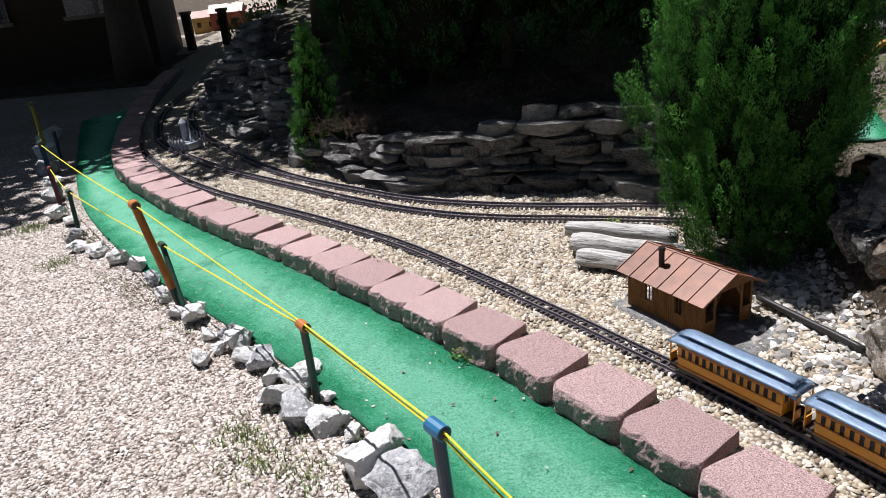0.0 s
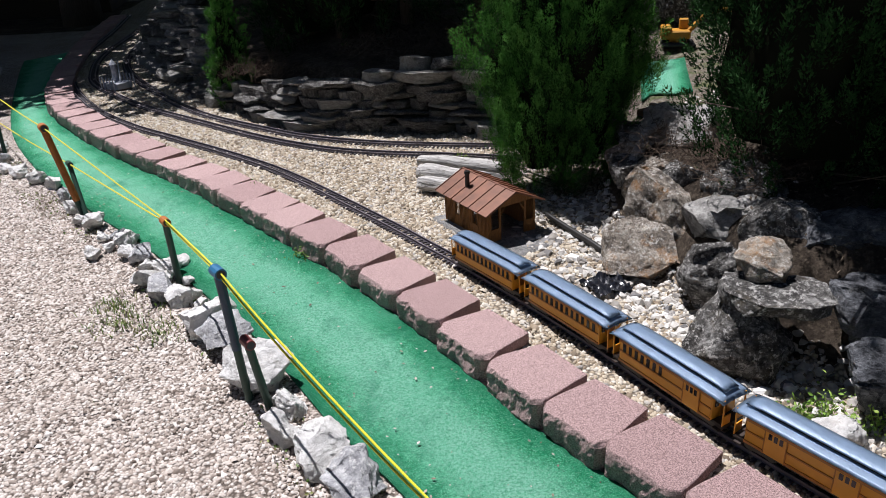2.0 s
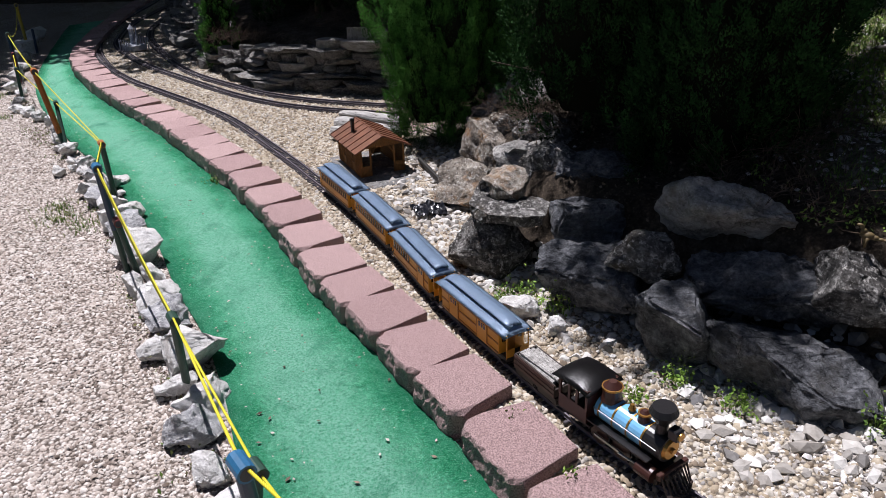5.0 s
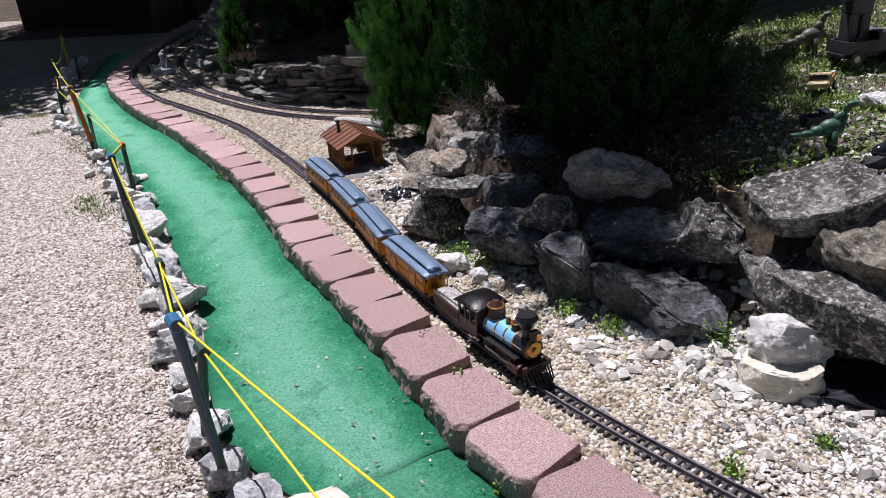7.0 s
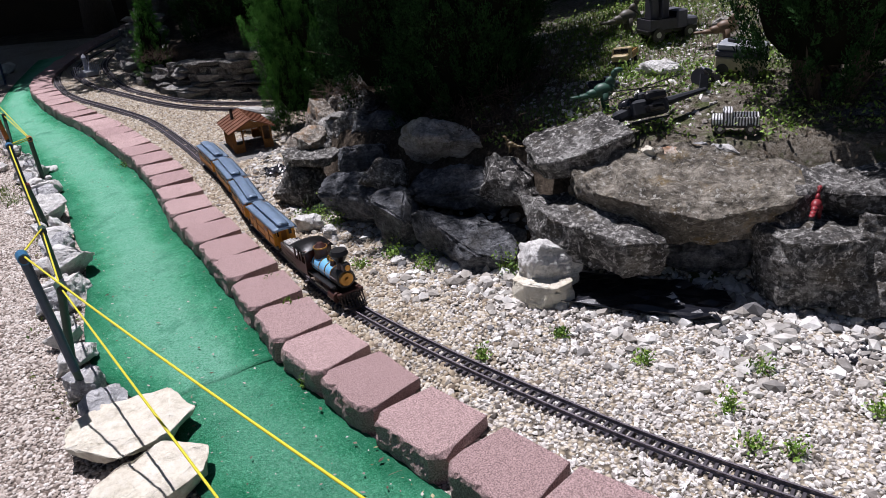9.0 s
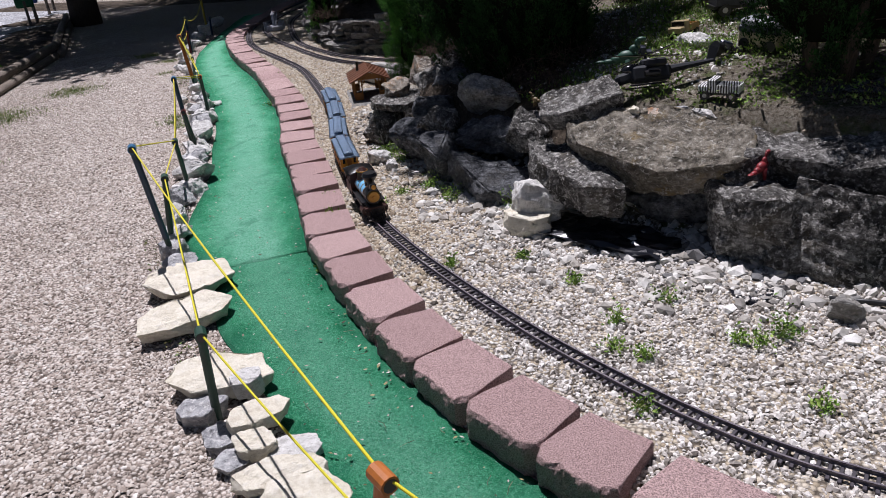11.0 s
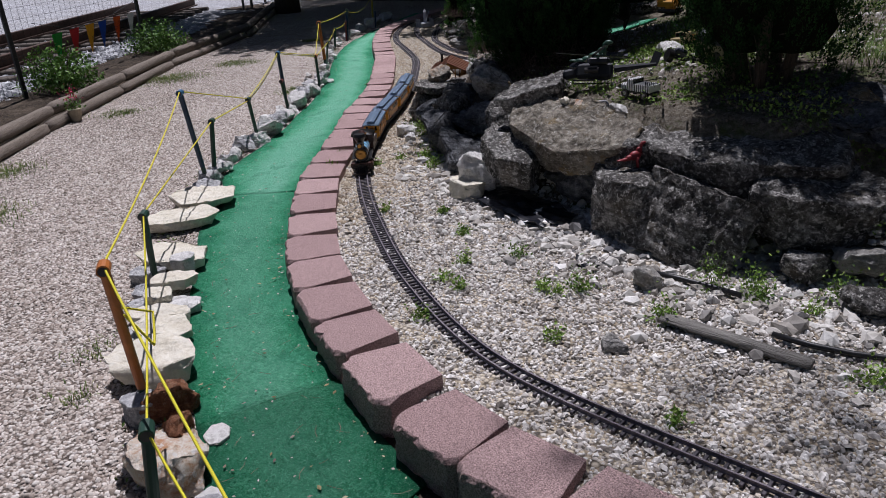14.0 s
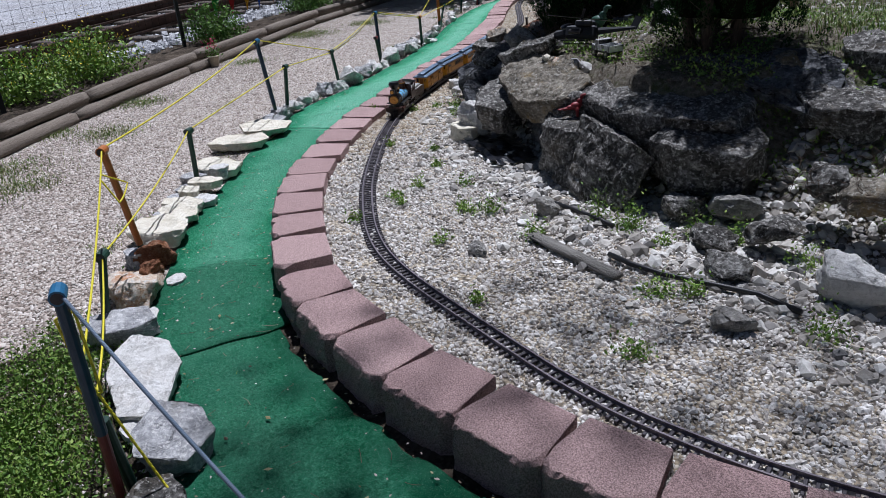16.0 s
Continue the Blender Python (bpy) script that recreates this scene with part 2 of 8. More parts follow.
def wood_mat(name, a, b, grain=14.0, stretch=(14, 14, 1), rough=0.8, crack=(0.05, 0.04, 0.03)):
    k = Mat(name, rough, spec=0.3)
    g = k.noise(grain, 6, 0.65, k.squeeze(*stretch))
    c = k.ramp(g, ((0.3, a), (0.7, b)))
    c = k.mix(k.ramp(k.noise(grain * 2.4, 4, 0.7, k.squeeze(*stretch)), ((0.36, 0.9), (0.45, 0.0))), c, crack)
    k.colour(c)
    k.bump(g, 1.0, 0.010)
    return k.m


M_GREYWOOD = wood_mat("silvered_log", (0.20, 0.19, 0.175), (0.58, 0.56, 0.53), 5.0)
M_TIMBER = wood_mat("landscape_timber", (0.13, 0.105, 0.085), (0.29, 0.245, 0.20))
M_BARK = wood_mat("dark_bark", (0.035, 0.025, 0.018), (0.12, 0.09, 0.065), 10, (10, 10, 1))
M_SLEEPER = plain("black_plastic_sleeper", (0.048, 0.040, 0.050), 0.6, 0, 0.4, 20)
M_RAIL = plain("dull_dark_rail", (0.17, 0.15, 0.17), 0.5, 0.4, 0.4, 25)


def leaf_mat(name, a, b, c, rough=0.6):
    k = Mat(name, rough, spec=0.3)
    col = k.ramp(k.island(), ((0.0, a), (0.5, b), (1.0, c)))
    k.colour(col)
    k.put(k.b.inputs["Subsurface Weight"], 0.0)
    return k.m


def needle_mat(name, a, b, c):
    """Conifer scales: shade by scale and by plume."""
    k = Mat(name, 0.85, spec=0.06)
    col = k.ramp(k.math("ADD", k.math("MULTIPLY", k.island(), 0.55), k.math("MULTIPLY", k.ramp(k.noise(7, 4), ((0.35, 0.0), (0.65, 1.0))), 0.45)), ((0.0, a), (0.5, b), (1.0, c)))
    k.colour(col)
    return k.m


# new growth is lighter; inner scales also carry the gaps' shade in their colour
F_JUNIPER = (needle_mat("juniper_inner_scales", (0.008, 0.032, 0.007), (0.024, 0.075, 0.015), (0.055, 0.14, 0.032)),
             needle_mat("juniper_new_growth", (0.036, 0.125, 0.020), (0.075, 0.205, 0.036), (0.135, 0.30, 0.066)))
# cedar greens taken near black: the trees' shade is in the colour
F_CEDAR = (needle_mat("cedar_shade_inner_scales", (0.004, 0.013, 0.004), (0.010, 0.028, 0.008), (0.022, 0.048, 0.015)),
           needle_mat("cedar_shade_new_growth", (0.010, 0.033, 0.009), (0.020, 0.058, 0.016), (0.038, 0.090, 0.026)))
F_WEED = leaf_mat("weed_leaves", (0.06, 0.13, 0.02), (0.12, 0.22, 0.03), (0.22, 0.30, 0.06))
F_CORNER = leaf_mat("bright_weed_leaves", (0.10, 0.20, 0.025), (0.18, 0.31, 0.045), (0.30, 0.40, 0.09))
F_GRASS = leaf_mat("grass_blades", (0.07, 0.13, 0.025), (0.13, 0.20, 0.04), (0.30, 0.28, 0.12))
F_BRUSH = leaf_mat("dead_brush_twigs", (0.035, 0.022, 0.015), (0.075, 0.05, 0.035), (0.14, 0.10, 0.07), 0.9)
F_DRY = leaf_mat("dry_twigs", (0.07, 0.05, 0.035), (0.17, 0.13, 0.09), (0.32, 0.26, 0.19))
F_BUSH = leaf_mat("broad_bush_leaves", (0.045, 0.11, 0.018), (0.095, 0.20, 0.032), (0.17, 0.30, 0.06))
F_YELLOW = leaf_mat("yellow_flowers", (0.65, 0.45, 0.02), (0.75, 0.55, 0.03), (0.8, 0.65, 0.08))
# near-black colour standing for the shade inside conifer crowns
F_CORE = Mat("crown_inner_shade", 1.0, spec=0.0).colour((0.010, 0.011, 0.007)).m


# ---- mesh helpers ----
def mesh_ob(name, verts, faces, material, parent=None, label="", smooth=False):
    me = bpy.data.meshes.new(name)
    me.from_pydata(verts, [], faces)
    if smooth:
        me.polygons.foreach_set("use_smooth", [True] * len(me.polygons))
    me.update()
    if material:
        me.materials.append(material)
    ob = new(name, me)
    if parent:
        ob.parent = parent
    if label:
        ob["label"] = label
    return ob


def part(name, bm, material, parent=None, label="", smooth=False):
    """Links a bmesh as one mesh object, under a thing if one is given."""
    me = bpy.data.meshes.new(name)
    if smooth:
        for f in bm.faces:
            f.smooth = True
    bm.to_mesh(me)
    bm.free()
    me.materials.append(material)
    ob = new(name, me)
    if parent:
        ob.parent = parent
    if label:
        ob["label"] = label
    return ob


def thing(name, m, label, category, group="", kind=""):
    ob = new(name)
    ob.empty_display_size = 0.05
    ob.matrix_world = m
    return tagged(ob, label, category, group, kind)


def add_box(bm, sx, sy, sz, m=Matrix(), bevel=0.0):
    r = bmesh.ops.create_cube(bm, size=1, matrix=m @ Matrix.Diagonal((sx, sy, sz, 1)))
    if bevel:
        edges = {e for v in r["verts"] for e in v.link_edges}
        bmesh.ops.bevel(bm, geom=list(edges), offset=bevel, segments=1, affect="EDGES")
    return bm


def box(sx, sy, sz, m=Matrix(), bevel=0.0):
    return add_box(bmesh.new(), sx, sy, sz, m, bevel)


def add_cyl(bm, r1, r2, h, m=Matrix(), n=12):
    """A cone or cylinder standing on m's origin, along its z."""
    bmesh.ops.create_cone(bm, cap_ends=True, segments=n, radius1=r1, radius2=r2, depth=h, matrix=m @ pose(0, 0, h / 2))
    return bm


def cyl(r1, r2, h, m=Matrix(), n=12):
    return add_cyl(bmesh.new(), r1, r2, h, m, n)


def along(a, b):
    """The pose at a whose z points to b, and the distance."""
    a, b = Vector(a), Vector(b)
    d = b - a
    return Matrix.Translation(a) @ d.to_track_quat("Z", "Y").to_matrix().to_4x4(), d.length


def rod(bm, a, b, r, r2=None, n=8):
    m, h = along(a, b)
    return add_cyl(bm, r, r if r2 is None else r2, h, m, n)


def tube(points, r, n=6):
    """A round cord through points."""
    bm = bmesh.new()
    rings = []
    P = [Vector(p) for p in points]
    for i, p in enumerate(P):
        d = (P[min(i + 1, len(P) - 1)] - P[max(i - 1, 0)]).normalized()
        q = d.to_track_quat("Z", "Y")
        rings.append([bm.verts.new(p + q @ Vector((r * math.cos(6.2832 * k / n), r * math.sin(6.2832 * k / n), 0))) for k in range(n)])
    for a, b in zip(rings, rings[1:]):
        for k in range(n):
            bm.faces.new((a[k], a[(k + 1) % n], b[(k + 1) % n], b[k]))
    bm.faces.new(rings[0][::-1])
    bm.faces.new(rings[-1])
    return bm


def spline(points, step):
    """Points at even steps along a smooth curve through the given ones."""
    P = np.array(points, float)
    P = np.vstack([2 * P[0] - P[1], P, 2 * P[-1] - P[-2]])
    out = []
    for i in range(1, len(P) - 2):
        a, b, c, d = P[i - 1], P[i], P[i + 1], P[i + 2]
        for u in np.linspace(0, 1, 30, endpoint=False):
            out.append(0.5 * (2 * b + (c - a) * u + (2 * a - 5 * b + 4 * c - d) * u * u + (3 * b - a - 3 * c + d) * u ** 3))
    out.append(P[-2])
    out = np.array(out)
    s = np.r_[0, np.cumsum(np.linalg.norm(np.diff(out, axis=0), axis=1))]
    q = np.arange(0, s[-1], step)
    return np.stack([np.interp(q, s, out[:, k]) for k in range(out.shape[1])], 1)


def side_of(x, y, line):
    """Signed distance from a plan line; positive on its left."""
    x, y = np.asarray(x, float), np.asarray(y, float)
    best, sign = np.full(x.shape, 1e9), np.ones(x.shape)
    for (ax, ay), (bx, by) in zip(line[:-1], line[1:]):
        dx, dy = bx - ax, by - ay
        u = np.clip(((x - ax) * dx + (y - ay) * dy) / (dx * dx + dy * dy), 0, 1)
        d = np.hypot(x - ax - u * dx, y - ay - u * dy)
        near = d < best
        best = np.where(near, d, best)
        sign = np.where(near, np.where(dx * (y - ay) - dy * (x - ax) >= 0, 1.0, -1.0), sign)
    return best * sign


def smooth(a, b, v):
    u = np.clip((v - a) / (b - a), 0, 1)
    return u * u * (3 - 2 * u)


# ---- plan ----
WALL_LINE = spline([(-4.6, 12.0), (-4.1, 9.6), (-3.65, 8.0), (-3.33, 6.98), (-2.84, 5.8), (-2.18, 4.87), (-1.52, 4.12), (-0.9, 3.47), (-0.32, 2.78), (0.18, 2.16),
                    (0.53, 1.65), (0.85, 1.13), (1.17, 0.70), (1.49, 0.24), (1.85, -0.27), (2.27, -0.73), (2.74, -1.17), (3.22, -1.48), (3.82, -1.76),
                    (4.38, -1.87), (5.02, -1.85), (5.5, -1.75), (6.1, -1.5), (6.8, -1.1)], 0.05)
TRACK_A = [(-4.35, 12.0), (-3.95, 10.3), (-3.6, 8.6), (-3.22, 7.25), (-2.84, 6.38), (-2.27, 5.48), (-1.75, 4.87), (-1.28, 4.44), (-0.76, 3.97), (-0.3, 3.5), (0.28, 2.74),
           (0.55, 2.36), (0.8, 2.0), (1.1, 1.52), (1.37, 1.03), (1.6, 0.68), (1.88, 0.28), (2.13, -0.02), (2.43, -0.31), (2.71, -0.55), (3.09, -0.85),
           (3.39, -1.05), (3.69, -1.22), (3.97, -1.33), (4.3, -1.39), (4.76, -1.43), (5.1, -1.45), (5.4, -1.43), (5.8, -1.33), (6.3, -1.1), (6.8, -0.8)]
TRACK_B = [(-3.75, 12.0), (-3.55, 10.2), (-3.3, 8.3), (-2.95, 7.1), (-2.6, 6.4), (-1.9, 5.52), (-1.15, 4.8), (-0.57, 4.28), (-0.12, 3.97), (0.25, 3.81), (0.6, 3.71), (1.0, 3.58), (1.5, 3.4), (2.1, 3.2)]
TRACK_C = [(-3.4, 12.0), (-3.25, 10.0), (-2.95, 8.2), (-2.6, 7.15), (-1.98, 6.1), (-1.3, 5.15), (-0.65, 4.55), (-0.28, 4.27), (0.15, 4.06), (0.6, 3.92), (1.0, 3.82), (1.5, 3.66), (2.1, 3.45)]
CARPET_EDGE = spline([(-5.6, 11.2), (-4.75, 9.4), (-3.85, 7.3), (-2.9, 5.3), (-2.07, 4.05), (-1.38, 3.24), (-0.9, 2.72), (-0.42, 2.13), (-0.08, 1.69), (0.22, 1.22), (0.5, 0.83),
                      (0.72, 0.45), (0.92, 0.05), (1.15, -0.28), (1.5, -0.55), (1.82, -0.95), (2.15, -1.2), (2.5, -1.5), (2.9, -1.8), (3.3, -2.03),
                      (3.7, -2.28), (4.2, -2.42), (4.8, -2.55), (5.6, -2.6), (6.6, -2.5)], 0.05)
BANK_LINE = spline([(-3.0, 12.5), (-2.85, 10.2), (-2.45, 8.2), (-1.85, 6.9), (-1.3, 5.75), (-0.85, 5.14), (-0.35, 4.74), (0.1, 4.50), (0.6, 4.40), (1.05, 4.20), (1.5, 3.92), (1.62, 3.5), (1.45, 3.0),
                    (1.38, 2.5), (1.45, 1.95), (1.62, 1.45), (1.9, 1.15), (2.3, 0.78), (2.65, 0.55), (3.0, 0.3), (3.4, 0.12), (3.9, 0.0), (4.4, -0.05),
                    (5.0, -0.1), (6.0, -0.15), (8.0, 0.0), (14.0, 0.5)], 0.12)
TIMBER_LINE = [(0.75, -2.75), (0.21, -2.19), (-0.56, -1.38), (-1.79, 0.05), (-3.93, 2.77), (-5.5, 5.3), (-9.0, 9.0), (-15, 15.8)]


def carpet_z(x):
    return 0.05 - 0.04 * smooth(2.8, 4.3, x)


def ground_z(x, y):
    """Height of the soil and gravel."""
    x, y = np.asarray(x, float), np.asarray(y, float)
    s = side_of(x, y, WALL_LINE)
    t = side_of(x, y, BANK_LINE)
    path = carpet_z(x) - 0.012
    z = path + (0.103 - path) * smooth(0.02, 0.14, s)
    wide = 0.28 + 0.75 * smooth(4.3, 5.0, x)
    high = 0.36 + 0.16 * smooth(2.2, 3.5, x) * (1 - smooth(-0.3, 0.6, y - 1.2))
    rise = smooth(-0.05, 1, t / wide) * high + 0.2 * np.clip(t - 0.4, 0, 2.6)
    z = z + np.where((t > -0.05) & (s > 0), rise, 0)
    m = side_of(x, y, TIMBER_LINE)
    z = z + np.where((m > 0.05) & (s < 0), 0.10 * smooth(0.05, 0.2, m), 0)
    return z


def gz(x, y):
    return float(ground_z(np.array([x]), np.array([y]))[0])


# ---- ground: one sheet to the horizon ----
def build_ground():
    far = np.array([-3000, -800, -250, -90, -40, -22, -14, -10.0])
    xs = np.concatenate([far, np.arange(-8.5, -4, 0.25), np.arange(-4, 7, 0.06), np.arange(7, 10, 0.3), -far[::-1] + 1])
    ys = np.concatenate([far, np.arange(-8.5, -3.5, 0.3), np.arange(-3.5, 6.5, 0.06), np.arange(6.5, 14, 0.25), -far[::-1] + 5])
    X, Y = np.meshgrid(xs, ys)
    Z = ground_z(X, Y)
    rng = np.random.default_rng(3)
    Z += np.where(np.hypot(X, Y) < 30, rng.normal(0, 0.003, Z.shape), 0)
    nx, ny = len(xs), len(ys)
    verts = np.stack([X.ravel(), Y.ravel(), Z.ravel()], 1)
    i, j = np.meshgrid(np.arange(nx - 1), np.arange(ny - 1))
    a = (j * nx + i).ravel()
    faces = np.stack([a, a + 1, a + 1 + nx, a + nx], 1)
    me = bpy.data.meshes.new("ground")
    me.from_pydata(verts.tolist(), [], faces.tolist())
    for k in (B_PATH, B_RAIL, B_SOIL, B_WEEDY, B_BALLAST):
        me.materials.append(k)
    c = verts[faces].mean(1)
    s, t, m = (side_of(c[:, 0], c[:, 1], q) for q in (WALL_LINE, BANK_LINE, TIMBER_LINE))
    slot = np.where(s < 0.06, 0, 1)
    slot = np.where((s > -0.16) & (s <= 0.06) & (c[:, 0] > 3.75), 2, slot)
    slot = np.where((s < 0) & (c[:, 0] > 3.5) & (c[:, 0] < 4.75) & (c[:, 1] < -2.42 - 0.25 * (4.75 - c[:, 0]) * 0.2), 2, slot)
    slot = np.where((s > 0) & (t > 0.02), np.where(c[:, 0] + 0.45 * c[:, 1] > 3.35, 3, 2), slot)
    slot = np.where((s < 0) & (m > 0), np.where(m > 0.95, 4, 2), slot)
    slot = np.where((s < 0) & (c[:, 1] > 11) & (c[:, 0] > -9.0 - 0.8 * (c[:, 1] - 11)), 2, slot)
    me.polygons.foreach_set("material_index", slot.astype(np.int32))
    me.polygons.foreach_set("use_smooth", [True] * len(faces))
    return tagged(new("ground", me), "gravel, soil and weedy ground of a garden railway", "ground", kind="structure")


build_ground()


# ---- carpet: overlapping lengths of green turf ----
def build_carpet():
    holder = thing("carpet", Matrix(), "faded green artificial turf path between rocks and blocks", "carpet", kind="structure")
    n = len(WALL_LINE)
    joints = [((-4.3, 9.0), (-4.9, 8.3)), ((-1.24, 3.90), (-1.60, 3.60)), ((1.81, -0.25), (1.45, -0.5)), ((3.45, -1.62), (3.28, -1.98)), ((4.02, -1.86), (3.93, -2.3)), ((7.2, -0.9), (7.0, -2.6))]
    for k in range(len(joints) - 1):
        (r0, l0), (r1, l1) = joints[k], joints[k + 1]
        fr = [int(np.argmin(np.hypot(*(WALL_LINE - np.array(p)).T))) for p in (r0, r1)]
        fl = [int(np.argmin(np.hypot(*(CARPET_EDGE - np.array(p)).T))) for p in (l0, l1)]
        rows = max(8, int((fr[1] - fr[0]) * 1.2))
        cols = 18
        verts, faces = [], []
        lift = 0.0 if k % 2 == 0 else 0.006
        for i in range(rows + 1):
            u = i / rows
            a = WALL_LINE[min(n - 1, int(round(fr[0] + u * (fr[1] - fr[0]))))]
            b = CARPET_EDGE[min(len(CARPET_EDGE) - 1, int(round(fl[0] + u * (fl[1] - fl[0]))))]
            over = 0.03 if i in (0, rows) else 0
            for j in range(cols + 1):
                v = j / cols
                p = a * (1 - v) + b * v + (b - a) / np.linalg.norm(b - a) * ((-0.01 if k < 4 else 0.045 + 0.03 * noise.noise(Vector((i * 0.35, 2, 7)))) * (1 - v) + 0.02 * v)
                q = noise.noise(Vector((p[0] * 2.2, p[1] * 2.2, k)))
                z = float(carpet_z(p[0])) + lift + 0.008 * q + 0.004 * noise.noise(Vector((p[0] * 9, p[1] * 9, 3)))
                wob = 0.02 * noise.noise(Vector((p[0] * 6, p[1] * 6, 9)))
                d = WALL_LINE[min(n - 1, fr[0] + 4)] - WALL_LINE[fr[0]]
                d = d / np.linalg.norm(d) * (wob if i in (0, rows) else 0)
                verts.append((p[0] + d[0], p[1] + d[1], z))
        for i in range(rows):
            for j in range(cols):
                a = i * (cols + 1) + j
                faces.append((a, a + 1, a + cols + 2, a + cols + 1))
        ob = mesh_ob("turf_strip", verts, faces, (M_CARPET, M_CARPET, M_CARPET_DULL, M_CARPET_DARK, M_CARPET_DARK)[k], holder, smooth=True)
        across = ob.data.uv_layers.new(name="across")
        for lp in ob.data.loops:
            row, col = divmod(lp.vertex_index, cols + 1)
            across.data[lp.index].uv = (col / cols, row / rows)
        so = ob.modifiers.new("thick", "SOLIDIFY")
        so.thickness, so.offset = 0.009, -1
    return holder


build_carpet()


# ---- tracks ----
TRACK_Z = 0.107


def heading(P, i):
    d = P[min(i + 1, len(P) - 1)] - P[max(i - 1, 0)]
    return math.atan2(d[1], d[0])


def build_track(line, label, parts_from=None):
    holder = thing("model_railway_track", Matrix(), label, "model track", "model railway tracks")
    P = spline(line, 0.0275)
    tie = bmesh.new()
    add_box(tie, 0.0105, 0.088, 0.010, Matrix(), 0.0015)
    me = bpy.data.meshes.new("sleeper")
    tie.to_mesh(me)
    tie.free()
    me.materials.append(M_SLEEPER)
    near = set()
    if parts_from is not None:
        order = sorted(range(len(P)), key=lambda i: abs(P[i][0] - parts_from))
        near = set(order[:300])
    lv = np.array([v.co[:] for v in me.vertices])
    lf = np.array([list(p.vertices) for p in me.polygons], dtype=object)
    verts, faces = [], []
    for i, p in enumerate(P):
        a = heading(P, i)
        z = TRACK_Z + 0.004
        if i in near:
            o = new("sleeper", me)
            o.parent = holder
            o.matrix_basis = pose(p[0], p[1], z, 0, 0, math.degrees(a))
        else:
            c, s = math.cos(a), math.sin(a)
            k = len(verts)
            verts += [(p[0] + c * v[0] - s * v[1], p[1] + s * v[0] + c * v[1], z + v[2]) for v in lv]
            faces += [[k + q for q in f] for f in lf]
    if verts:
        tagged(mesh_ob("sleeper", verts, faces, M_SLEEPER, holder), kind="stuff")
    for side in (-1, 1):
        prof = [(-0.0045, 0.009), (0.0045, 0.009), (0.0015, 0.012), (0.0015, 0.0165), (0.003, 0.018), (0.003, 0.0215), (-0.003, 0.0215), (-0.003, 0.018), (-0.0015, 0.0165), (-0.0015, 0.012)]
        v, f, m = [], [], len(prof)
        for i, p in enumerate(P):
            a = heading(P, i)
            nx_, ny_ = -math.sin(a), math.cos(a)
            for o, h in prof:
                w = side * 0.0235 + o
                v.append((p[0] + nx_ * w, p[1] + ny_ * w, TRACK_Z + h))
            if i:
                b = (i - 1) * m
                f += [(b + q, b + (q + 1) % m, b + m + (q + 1) % m, b + m + q) for q in range(m)]
        mesh_ob("rail", v, f, M_RAIL, holder)
    return holder


build_track(TRACK_A, "narrow model railway track with black sleepers on pebbles", 2.6)
build_track(TRACK_B, "black model railway track curving past a dry stone wall", -0.5)
build_track(TRACK_C, "black model railway track along the foot of a stone wall", -0.5)


